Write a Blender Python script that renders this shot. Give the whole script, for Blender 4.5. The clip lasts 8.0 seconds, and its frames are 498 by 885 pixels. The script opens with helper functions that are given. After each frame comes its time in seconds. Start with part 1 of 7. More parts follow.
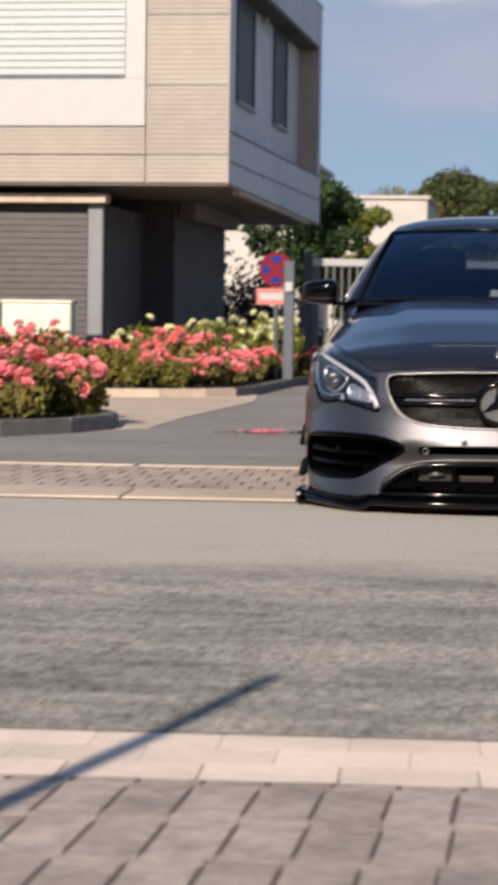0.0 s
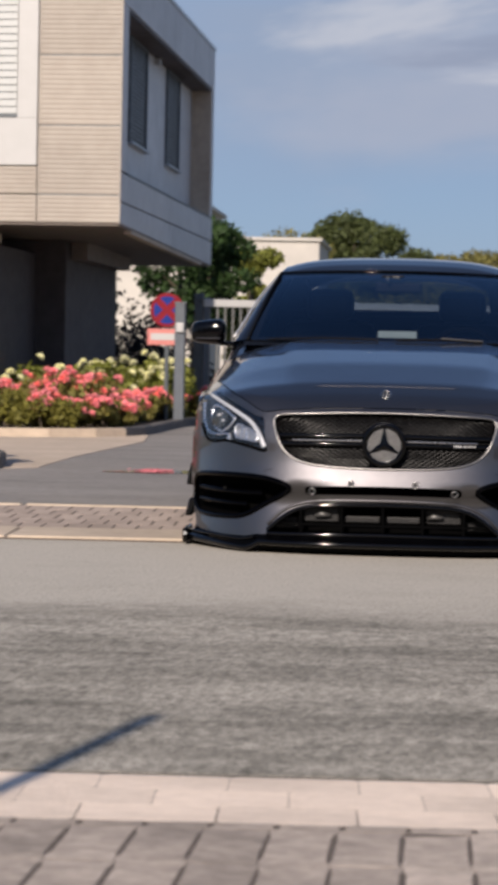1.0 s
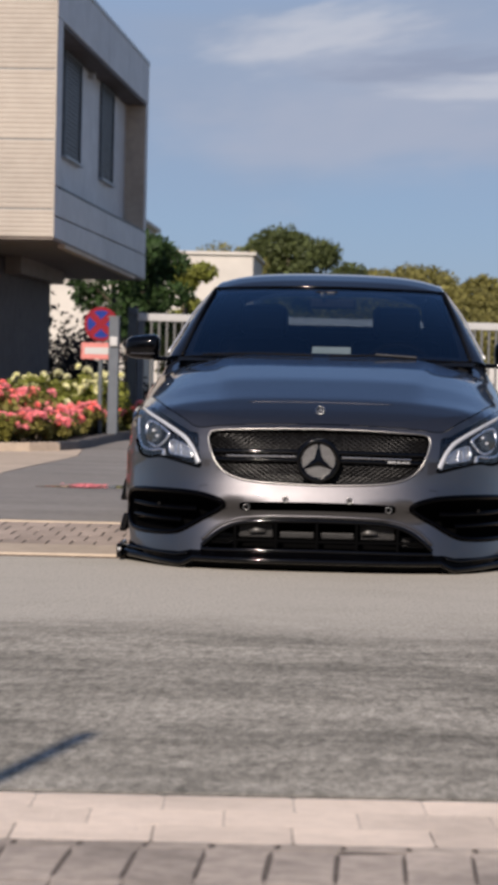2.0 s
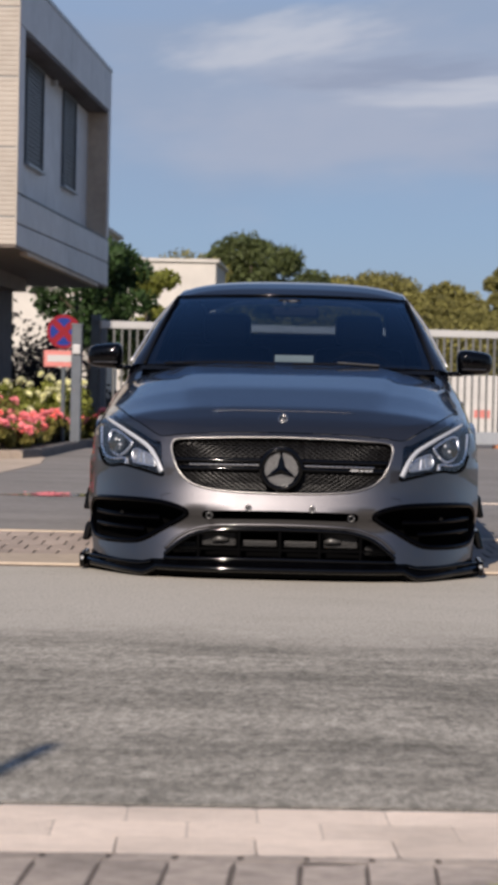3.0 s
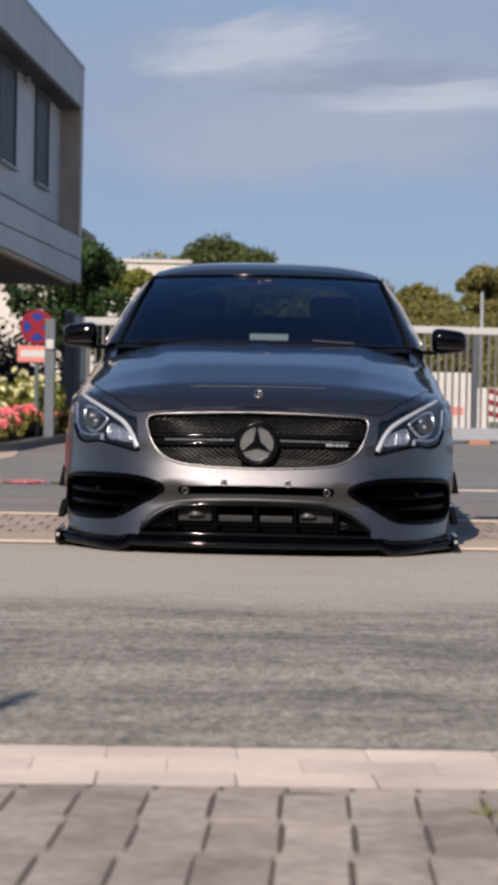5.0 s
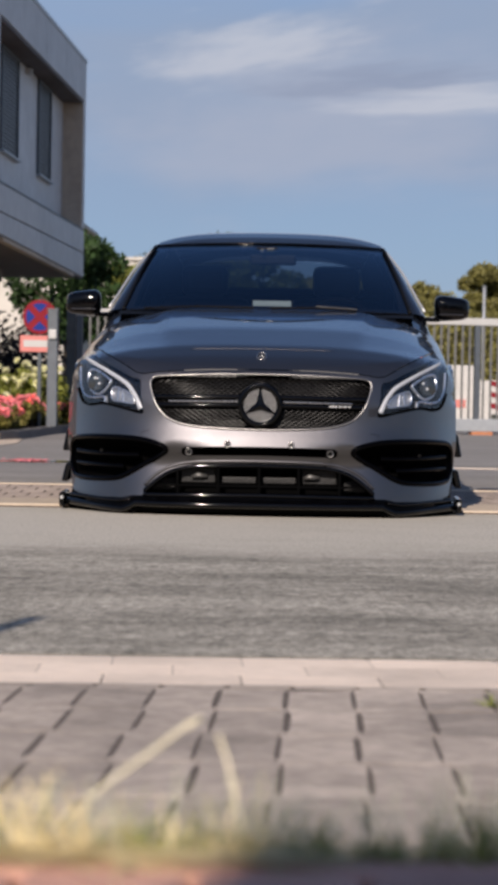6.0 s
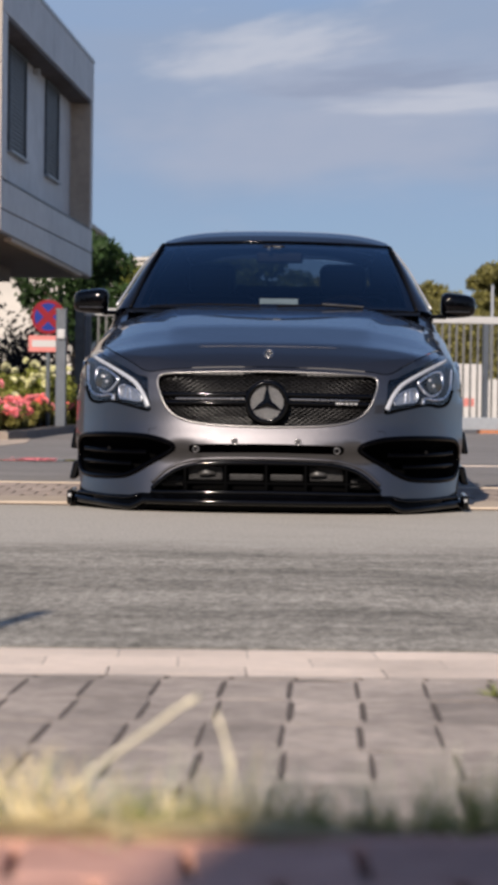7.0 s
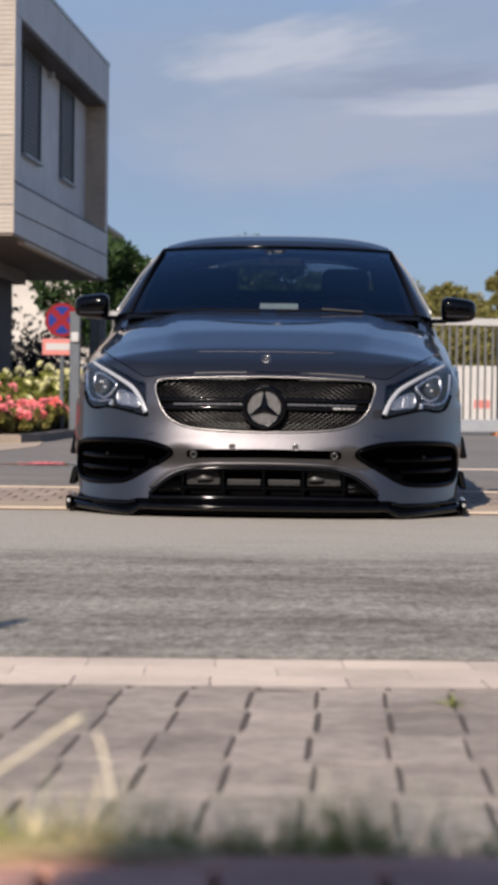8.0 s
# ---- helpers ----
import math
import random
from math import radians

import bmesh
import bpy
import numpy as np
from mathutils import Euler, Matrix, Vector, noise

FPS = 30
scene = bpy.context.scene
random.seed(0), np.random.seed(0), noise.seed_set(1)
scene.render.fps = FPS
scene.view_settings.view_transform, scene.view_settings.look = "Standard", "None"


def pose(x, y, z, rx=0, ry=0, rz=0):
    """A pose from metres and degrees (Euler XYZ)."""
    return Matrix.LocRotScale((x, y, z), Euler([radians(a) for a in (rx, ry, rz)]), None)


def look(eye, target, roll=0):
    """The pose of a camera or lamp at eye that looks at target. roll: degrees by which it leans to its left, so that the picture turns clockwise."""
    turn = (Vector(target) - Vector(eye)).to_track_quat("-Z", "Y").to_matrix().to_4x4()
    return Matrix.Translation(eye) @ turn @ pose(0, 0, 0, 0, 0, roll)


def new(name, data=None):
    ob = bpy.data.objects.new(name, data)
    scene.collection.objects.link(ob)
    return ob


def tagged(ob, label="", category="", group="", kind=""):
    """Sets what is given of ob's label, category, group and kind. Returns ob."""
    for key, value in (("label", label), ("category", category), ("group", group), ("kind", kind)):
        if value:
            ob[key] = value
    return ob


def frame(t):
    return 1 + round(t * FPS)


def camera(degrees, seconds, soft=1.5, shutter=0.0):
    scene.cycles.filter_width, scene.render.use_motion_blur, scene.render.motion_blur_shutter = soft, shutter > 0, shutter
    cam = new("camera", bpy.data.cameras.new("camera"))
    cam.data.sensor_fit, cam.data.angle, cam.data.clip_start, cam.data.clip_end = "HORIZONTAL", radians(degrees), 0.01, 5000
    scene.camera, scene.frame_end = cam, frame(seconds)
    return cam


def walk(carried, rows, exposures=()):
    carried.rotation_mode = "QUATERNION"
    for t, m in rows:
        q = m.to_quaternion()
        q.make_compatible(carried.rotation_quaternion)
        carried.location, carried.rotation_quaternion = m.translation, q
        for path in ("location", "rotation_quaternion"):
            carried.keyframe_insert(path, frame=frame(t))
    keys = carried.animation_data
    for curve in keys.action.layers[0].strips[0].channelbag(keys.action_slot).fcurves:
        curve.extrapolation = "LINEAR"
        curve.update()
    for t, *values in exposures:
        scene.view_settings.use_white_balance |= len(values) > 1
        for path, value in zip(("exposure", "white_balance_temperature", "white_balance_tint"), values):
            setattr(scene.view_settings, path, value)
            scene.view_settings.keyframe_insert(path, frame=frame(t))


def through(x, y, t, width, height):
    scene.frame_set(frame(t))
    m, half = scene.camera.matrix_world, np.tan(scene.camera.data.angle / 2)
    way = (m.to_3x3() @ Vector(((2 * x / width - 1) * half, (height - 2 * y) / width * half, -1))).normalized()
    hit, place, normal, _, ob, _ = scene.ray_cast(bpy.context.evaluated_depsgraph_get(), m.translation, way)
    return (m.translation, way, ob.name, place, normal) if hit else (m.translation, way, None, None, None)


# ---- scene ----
cam = camera(12.3, 8.0, soft=4.7, shutter=0.6)
PATH = [
    (0, (0.215, -10.019, 0.925), (-0.041, -8.039, 0.817), 0.8),
    (0.5, (0.236, -9.998, 0.929), (0.026, -8.011, 0.845), 1.0),
    (1, (0.236, -10.004, 0.918), (0.072, -8.012, 0.847), 1.2),
    (1.5, (0.236, -10.002, 0.919), (0.105, -8.008, 0.855), 1.3),
    (2, (0.233, -10.008, 0.927), (0.126, -8.012, 0.869), 1.3),
    (3.5, (0.235, -10.013, 0.935), (0.17, -8.015, 0.885), 1.1),
    (4, (0.231, -10.022, 0.933), (0.174, -8.023, 0.884), 1.0),
    (4.5, (0.227, -10.019, 0.896), (0.175, -8.02, 0.848), 1.1),
    (6, (0.225, -10.051, 0.624), (0.171, -8.052, 0.58), 1.0),
    (6.5, (0.224, -10.071, 0.607), (0.167, -8.072, 0.564), 0.9),
    (7, (0.236, -10.083, 0.612), (0.174, -8.085, 0.568), 0.8),
    (7.5, (0.284, -10.101, 0.616), (0.214, -8.103, 0.572), 0.7),
    (8, (0.343, -10.097, 0.63), (0.262, -8.099, 0.587), 0.7),
]
walk(cam, [(t, look(e, g, r)) for t, e, g, r in PATH], exposures=[(0.0, 0.40, 6550, 13), (0.5, 0.27, 6450, 13), (1.5, 0.26, 6400, 13), (3.5, 0.27, 6350, 13), (4.5, 0.29, 6350, 13), (6.0, 0.25, 6350, 13), (7.0, 0.28, 6350, 13), (8.0, 0.30, 6350, 13)])

# ---- lens blur: focused on the car's nose ----
cam.data.dof.use_dof = True
cam.data.dof.focus_distance = 9.5
cam.data.dof.aperture_fstop = 13.0

# ---- world, sun ----
SUN_AZ, SUN_EL = 11.5, 28.5          # the light travels towards +y, a little to +x
world = bpy.data.worlds.new("sky")
scene.world = world
world.use_nodes = True
wn, wl = world.node_tree.nodes, world.node_tree.links
wn.clear()
w_out = wn.new("ShaderNodeOutputWorld")
w_bg = wn.new("ShaderNodeBackground")
w_sky = wn.new("ShaderNodeTexSky")
w_sky.sky_type = "NISHITA"
w_sky.sun_disc = False
w_sky.sun_elevation = radians(SUN_EL)
w_sky.sun_rotation = radians(180 + SUN_AZ)
w_sky.air_density = 1.0
w_sky.dust_density = 0.4
w_sky.ozone_density = 1.2
w_co = wn.new("ShaderNodeTexCoord")


def sky_noise(scale, loc, rot, size, detail, lo, hi):
    """Streaky cloud cover as a mask."""
    mp = wn.new("ShaderNodeMapping")
    mp.inputs["Scale"].default_value, mp.inputs["Location"].default_value = scale, loc
    mp.inputs["Rotation"].default_value = rot
    ns = wn.new("ShaderNodeTexNoise")
    ns.inputs["Scale"].default_value, ns.inputs["Detail"].default_value = size, detail
    ns.inputs["Roughness"].default_value, ns.inputs["Distortion"].default_value = 0.5, 0.3
    rg = wn.new("ShaderNodeMapRange")
    rg.interpolation_type = "SMOOTHSTEP"
    rg.inputs["From Min"].default_value, rg.inputs["From Max"].default_value = lo, hi
    wl.new(w_co.outputs["Generated"], mp.inputs["Vector"])
    wl.new(mp.outputs["Vector"], ns.inputs["Vector"])
    wl.new(ns.outputs["Fac"], rg.inputs["Value"])
    return rg.outputs["Result"]


def sky_mix(a, fac, colour):
    mx = wn.new("ShaderNodeMix")
    mx.data_type = "RGBA"
    wl.new(fac, mx.inputs["Factor"])
    wl.new(a, mx.inputs["A"])
    mx.inputs["B"].default_value = (*colour, 1)
    return mx.outputs["Result"]


def sky_times(a, b):
    t = wn.new("ShaderNodeMath")
    t.operation = "MULTIPLY"
    wl.new(a, t.inputs[0])
    if isinstance(b, float):
        t.inputs[1].default_value = b
    else:
        wl.new(b, t.inputs[1])
    return t.outputs[0]


def sky_band(lo, hi):
    """A mask that runs from 0 at height lo to 1 at height hi."""
    r = wn.new("ShaderNodeMapRange")
    r.interpolation_type = "SMOOTHSTEP"
    r.inputs["From Min"].default_value, r.inputs["From Max"].default_value = lo, hi
    wl.new(w_sep.outputs["Z"], r.inputs["Value"])
    return r.outputs["Result"]


w_sep = wn.new("ShaderNodeSeparateXYZ")
wl.new(w_co.outputs["Generated"], w_sep.inputs["Vector"])
w_blue = wn.new("ShaderNodeMix")                # clear, deep blue air after rain
w_blue.data_type, w_blue.blend_type = "RGBA", "MULTIPLY"
w_blue.inputs["Factor"].default_value = 1.0
w_blue.inputs["B"].default_value = (0.94, 1.0, 1.13, 1)
wl.new(w_sky.outputs["Color"], w_blue.inputs["A"])
w_col = sky_mix(w_blue.outputs["Result"], sky_times(sky_band(0.45, 0.10), 0.8), (1.95, 2.95, 4.7))
veil = sky_times(sky_times(sky_times(sky_noise((3.0, 3.0, 8.0), (3.1, 0.7, 0.3), (0, 0, 0), 1.5, 3.0, 0.34, 0.58), sky_band(0.055, 0.110)), sky_band(0.42, 0.20)), 0.9)


def cloud_streak(x, z, long, thick, tilt, ragged):
    """A long thin cloud round the direction (x, 1, z), with ragged edges."""
    a, b, ns, ad, gr = (wn.new(k) for k in ("ShaderNodeMapping", "ShaderNodeMapping", "ShaderNodeTexNoise", "ShaderNodeVectorMath", "ShaderNodeTexGradient"))
    a.inputs["Location"].default_value = (-x, -0.99, -z)
    b.inputs["Rotation"].default_value = (0, radians(tilt), 0)
    sc = wn.new("ShaderNodeMapping")
    sc.inputs["Scale"].default_value = (1 / long, 1.0, 1 / thick)
    wl.new(w_co.outputs["Generated"], a.inputs["Vector"])
    wl.new(a.outputs["Vector"], b.inputs["Vector"])
    wl.new(b.outputs["Vector"], sc.inputs["Vector"])
    ns.inputs["Scale"].default_value, ns.inputs["Detail"].default_value = 1.9, 7.0
    wl.new(sc.outputs["Vector"], ns.inputs["Vector"])
    mad = wn.new("ShaderNodeVectorMath")
    mad.operation = "MULTIPLY_ADD"
    mad.inputs[1].default_value = (ragged, 0, ragged)
    mad.inputs[2].default_value = (-0.5 * ragged, 0, -0.5 * ragged)
    wl.new(ns.outputs["Color"], mad.inputs[0])
    ad.operation = "ADD"
    wl.new(sc.outputs["Vector"], ad.inputs[0])
    wl.new(mad.outputs["Vector"], ad.inputs[1])
    gr.gradient_type = "SPHERICAL"
    wl.new(ad.outputs["Vector"], gr.inputs["Vector"])
    rg = wn.new("ShaderNodeMapRange")
    rg.interpolation_type = "SMOOTHSTEP"
    rg.inputs["From Min"].default_value, rg.inputs["From Max"].default_value = 0.0, 0.95
    wl.new(gr.outputs["Fac"], rg.inputs["Value"])
    return rg.outputs["Result"]


w_col = sky_mix(w_col, veil, (3.05, 3.75, 4.95))
w_col = sky_mix(w_col, sky_times(cloud_streak(0.010, 0.120, 0.15, 0.050, 4, 2.0), 0.72), (4.0, 4.38, 5.3))
w_col = sky_mix(w_col, sky_times(cloud_streak(0.026, 0.1340, 0.080, 0.0105, 4, 2.0), 0.7), (2.75, 3.2, 4.25))
w_col = sky_mix(w_col, sky_times(cloud_streak(-0.027, 0.1475, 0.070, 0.0165, 10, 1.9), 0.72), (5.6, 5.8, 6.3))
w_col = sky_mix(w_col, sky_times(cloud_streak(0.066, 0.1265, 0.090, 0.0095, 3, 1.9), 0.68), (5.7, 5.9, 6.4))
wl.new(w_col, w_bg.inputs["Color"])
w_bg.inputs["Strength"].default_value = 0.085
wl.new(w_bg.outputs["Background"], w_out.inputs["Surface"])

sun = new("sun", bpy.data.lights.new("sun", "SUN"))
sun.data.energy = 5.2
sun.data.angle = radians(0.6)
sun.data.color = (1.0, 0.88, 0.74)
sun_way = Vector((math.sin(radians(SUN_AZ)) * math.cos(radians(SUN_EL)),
                  math.cos(radians(SUN_AZ)) * math.cos(radians(SUN_EL)), -math.sin(radians(SUN_EL))))
sun.matrix_world = look(Vector((0, -40, 30)), Vector((0, -40, 30)) + sun_way)


# ---- building helpers ----
def mesh_of(name, bm, material, smooth=False):
    me = bpy.data.meshes.new(name)
    bm.to_mesh(me)
    bm.free()
    if material:
        me.materials.append(material)
    if smooth:
        me.shade_smooth()
    return me


def part(name, bm, material, parent, label="", smooth=False):
    """One mesh object under a thing or part."""
    ob = new(name, mesh_of(name, bm, material, smooth))
    ob.parent = parent
    if label:
        tagged(ob, label)
    return ob


def thing(name, label, category, group="", kind="", m=None):
    """An empty at a thing's base."""
    ob = new(name)
    ob.empty_display_size = 0.1
    if m is not None:
        ob.matrix_basis = m
    return tagged(ob, label, category, group, kind)


def solid(name, bm, material, label, category, group="", kind="", smooth=False):
    return tagged(new(name, mesh_of(name, bm, material, smooth)), label, category, group, kind)


def box(bm, x0, x1, y0, y1, z0, z1, bevel=0.0):
    """A box between the given planes, with bevelled edges where asked."""
    made = bmesh.ops.create_cube(bm, size=1.0, matrix=Matrix.LocRotScale(
        ((x0 + x1) / 2, (y0 + y1) / 2, (z0 + z1) / 2), None, (x1 - x0, y1 - y0, z1 - z0)))
    if bevel:
        edges = list({e for v in made["verts"] for e in v.link_edges})
        bmesh.ops.bevel(bm, geom=edges, offset=bevel, segments=2, affect="EDGES", profile=0.5)
    return bm


def tube(bm, a, b, r0, r1=None, seg=12, caps=True):
    """A round bar from a to b."""
    a, b = Vector(a), Vector(b)
    r1 = r0 if r1 is None else r1
    m = Matrix.Translation((a + b) / 2) @ (b - a).to_track_quat("Z", "Y").to_matrix().to_4x4()
    bmesh.ops.create_cone(bm, cap_ends=caps, segments=seg, radius1=r0, radius2=r1, depth=(b - a).length, matrix=m)
    return bm


def sweep(bm, points, radius, seg=8, flat=1.0, closed=False):
    """A round or flattened bar along a line of points; radius: one number or one a point."""
    pts = [Vector(p) for p in points]
    n = len(pts)
    rings = []
    for i, p in enumerate(pts):
        a = pts[(i - 1) % n] if closed or i > 0 else p
        b = pts[(i + 1) % n] if closed or i < n - 1 else p
        d = (b - a).normalized()
        side = d.cross(Vector((0, 0, 1)))
        side = side.normalized() if side.length > 1e-4 else Vector((1, 0, 0))
        up = side.cross(d)
        r = radius[i] if isinstance(radius, (list, tuple)) else radius
        rings.append([bm.verts.new(p + (side * math.cos(t) * flat + up * math.sin(t)) * r)
                      for t in (2 * math.pi * k / seg for k in range(seg))])
    for i in range(n if closed else n - 1):
        a, b = rings[i], rings[(i + 1) % n]
        for k in range(seg):
            bm.faces.new((a[k], a[(k + 1) % seg], b[(k + 1) % seg], b[k]))
    if not closed:
        bm.faces.new(rings[0][::-1])
        bm.faces.new(rings[-1])
    return bm


def prism(bm, outline, z0, z1, top=None):
    """An upright block over an outline of (x, y); top(x, y) may shape its upper face."""
    lo = [bm.verts.new((x, y, z0)) for x, y in outline]
    hi = [bm.verts.new((x, y, top(x, y) if top else z1)) for x, y in outline]
    n = len(outline)
    bm.faces.new(hi)
    bm.faces.new(lo[::-1])
    for i in range(n):
        bm.faces.new((lo[i], lo[(i + 1) % n], hi[(i + 1) % n], hi[i]))
    return bm


# ---- materials ----
def surface(name, base, second=None, scale=6.0, rough=0.7, metal=0.0, bump=0.0, bump_scale=80.0, stain=0.0,
            stain_scale=0.8, coat=0.0, coat_rough=0.03, spec=0.5, piece=0.0, island=0.0, stretch=(1, 1, 1), rough_var=0.1):
    """A procedural surface in world-sized noise: two tones, stains, grain and fine relief."""
    m = bpy.data.materials.new(name)
    m.use_nodes = True
    n, l = m.node_tree.nodes, m.node_tree.links
    b = n["Principled BSDF"]
    geo = n.new("ShaderNodeNewGeometry")
    mp = n.new("ShaderNodeMapping")
    mp.inputs["Scale"].default_value = stretch
    l.new(geo.outputs["Position"], mp.inputs["Vector"])

    def grain(s, detail, r=0.6):
        t = n.new("ShaderNodeTexNoise")
        t.inputs["Scale"].default_value, t.inputs["Detail"].default_value, t.inputs["Roughness"].default_value = s, detail, r
        l.new(mp.outputs["Vector"], t.inputs["Vector"])
        return t.outputs["Fac"]

    def ramp(fac, lo, hi, a, c):
        r = n.new("ShaderNodeValToRGB")
        e = r.color_ramp.elements
        e[0].position, e[1].position = lo, hi
        e[0].color, e[1].color = (*a, 1), (*c, 1)
        l.new(fac, r.inputs["Fac"])
        return r.outputs["Color"]

    second = second or tuple(c * 0.8 for c in base)
    g = grain(scale, 6)
    col = ramp(g, 0.35, 0.68, base, second)

    def multiply(col, fac):
        mix = n.new("ShaderNodeMix")
        mix.data_type, mix.blend_type = "RGBA", "MULTIPLY"
        mix.inputs["Factor"].default_value = 1.0
        l.new(col, mix.inputs["A"])
        l.new(fac, mix.inputs["B"])
        return mix.outputs["Result"]

    if stain:
        k = 1 - stain
        col = multiply(col, ramp(grain(stain_scale, 4), 0.38, 0.66, (1, 1, 1), (k, k, k)))
    if piece:
        info = n.new("ShaderNodeObjectInfo")
        col = multiply(col, ramp(info.outputs["Random"], 0.0, 1.0, (1 - piece,) * 3, (1 + piece,) * 3))
    if island:
        col = multiply(col, ramp(geo.outputs["Random Per Island"], 0.0, 1.0, (1 - island,) * 3, (1 + island,) * 3))
    l.new(col, b.inputs["Base Color"])
    rr = n.new("ShaderNodeMapRange")
    rr.inputs["To Min"].default_value, rr.inputs["To Max"].default_value = max(rough - rough_var, 0.02), min(rough + rough_var, 1.0)
    l.new(g, rr.inputs["Value"])
    l.new(rr.outputs["Result"], b.inputs["Roughness"])
    b.inputs["Metallic"].default_value = metal
    b.inputs["Specular IOR Level"].default_value = spec
    b.inputs["Coat Weight"].default_value = coat
    b.inputs["Coat Roughness"].default_value = coat_rough
    if bump:
        bp = n.new("ShaderNodeBump")
        bp.inputs["Strength"].default_value = 1.0
        bp.inputs["Distance"].default_value = bump
        l.new(grain(bump_scale, 5), bp.inputs["Height"])
        l.new(bp.outputs["Normal"], b.inputs["Normal"])
    return m


def leafy(name, base, second, rough=0.6, through=0.25):
    """Leaves and petals: tone by piece, a little light through them."""
    m = surface(name, base, second, scale=14, rough=rough, island=0.45, spec=0.25)
    b = m.node_tree.nodes["Principled BSDF"]
    b.inputs["Subsurface Weight"].default_value = 0.0
    t = m.node_tree.nodes.new("ShaderNodeBsdfTranslucent")
    t.inputs["Color"].default_value = (*[min(c * 1.5, 1) for c in base], 1)
    mix = m.node_tree.nodes.new("ShaderNodeMixShader")
    mix.inputs["Fac"].default_value = through
    out = m.node_tree.nodes["Material Output"]
    m.node_tree.links.new(b.outputs["BSDF"], mix.inputs[1])
    m.node_tree.links.new(t.outputs["BSDF"], mix.inputs[2])
    m.node_tree.links.new(mix.outputs["Shader"], out.inputs["Surface"])
    return m


def glassy(name, tint, clear=0.8, rough=0.01, ior=1.52, sheen=(1, 1, 1)):
    """Thin glass: tinted see-through with a mirror gloss by its angle."""
    m = bpy.data.materials.new(name)
    m.use_nodes = True
    n, l = m.node_tree.nodes, m.node_tree.links
    n.remove(n["Principled BSDF"])
    tr, gl, lw, pw, fr, mix = (n.new(k) for k in ("ShaderNodeBsdfTransparent", "ShaderNodeBsdfGlossy", "ShaderNodeLayerWeight", "ShaderNodeMath", "ShaderNodeMath", "ShaderNodeMixShader"))
    tr.inputs["Color"].default_value = (*[c * clear for c in tint], 1)
    gl.inputs["Roughness"].default_value = rough
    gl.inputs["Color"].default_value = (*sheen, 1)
    f0 = ((ior - 1) / (ior + 1)) ** 2
    pw.operation, fr.operation = "POWER", "MULTIPLY_ADD"
    pw.inputs[1].default_value, fr.inputs[1].default_value, fr.inputs[2].default_value = 5.0, 1 - f0, f0
    l.new(lw.outputs["Facing"], pw.inputs[0])
    l.new(pw.outputs[0], fr.inputs[0])
    l.new(fr.outputs[0], mix.inputs["Fac"])
    l.new(tr.outputs["BSDF"], mix.inputs[1])
    l.new(gl.outputs["BSDF"], mix.inputs[2])
    l.new(mix.outputs["Shader"], n["Material Output"].inputs["Surface"])
    return m


M_DRIVE = surface("driveway_asphalt", (0.285, 0.262, 0.238), (0.20, 0.186, 0.170), scale=30, rough=0.85, bump=0.005, bump_scale=110,
                  stain=0.25, stain_scale=0.9, stretch=(0.5, 1.2, 1), spec=0.3)
M_BEIGE = surface("beige_paving", (0.52, 0.42, 0.32), (0.44, 0.355, 0.275), scale=9, rough=0.85, bump=0.003, bump_scale=60, stain=0.2)
M_COLUMN = surface("grey_coated_column", (0.20, 0.205, 0.21), (0.17, 0.175, 0.18), scale=9, rough=0.5, stain=0.1)
M_KERB = surface("pale_kerb_stone", (0.79, 0.655, 0.535), (0.71, 0.585, 0.475), scale=22, rough=0.85, bump=0.003, bump_scale=130,
                 stain=0.22, stain_scale=2.2, piece=0.10)
M_KERB_FAR = surface("sandy_kerb_stone", (0.60, 0.485, 0.365), (0.49, 0.40, 0.305), scale=12, rough=0.85, bump=0.003, stain=0.25, piece=0.1)
M_PAVER = surface("grey_paver", (0.47, 0.395, 0.330), (0.32, 0.268, 0.225), scale=26, rough=0.9, bump=0.004, bump_scale=140,
                  stain=0.36, stain_scale=4.0, piece=0.14, island=0.1)
M_REDPAVER = surface("red_paver", (0.66, 0.37, 0.285), (0.56, 0.305, 0.235), scale=20, rough=0.9, bump=0.003, bump_scale=120,
                     stain=0.25, stain_scale=2.5, piece=0.14)
M_SAND = surface("kerb_joint_sand", (0.52, 0.43, 0.355), (0.36, 0.30, 0.25), scale=40, rough=0.95)
M_PAVER_FAR = surface("brown_grey_paver", (0.45, 0.365, 0.305), (0.36, 0.295, 0.248), scale=18, rough=0.92, bump=0.003, bump_scale=90, stain=0.25, stain_scale=1.5, piece=0.12, spec=0.15)
M_JOINT = surface("joint_sand", (0.125, 0.098, 0.078), (0.08, 0.063, 0.05), scale=40, rough=0.95, bump=0.004, bump_scale=160)
M_SOIL = surface("soil", (0.09, 0.065, 0.045), (0.06, 0.045, 0.03), scale=20, rough=0.95, bump=0.02, bump_scale=30)
M_GROUND = surface("far_ground", (0.17, 0.16, 0.12), (0.10, 0.12, 0.06), scale=0.4, rough=0.9)
M_DARKKERB = surface("dark_kerb", (0.13, 0.12, 0.115), (0.09, 0.085, 0.08), scale=14, rough=0.85, bump=0.003)
M_WATER = surface("puddle_water", (0.02, 0.02, 0.02), (0.03, 0.028, 0.025), scale=5, rough=0.06, rough_var=0.03, spec=0.5)


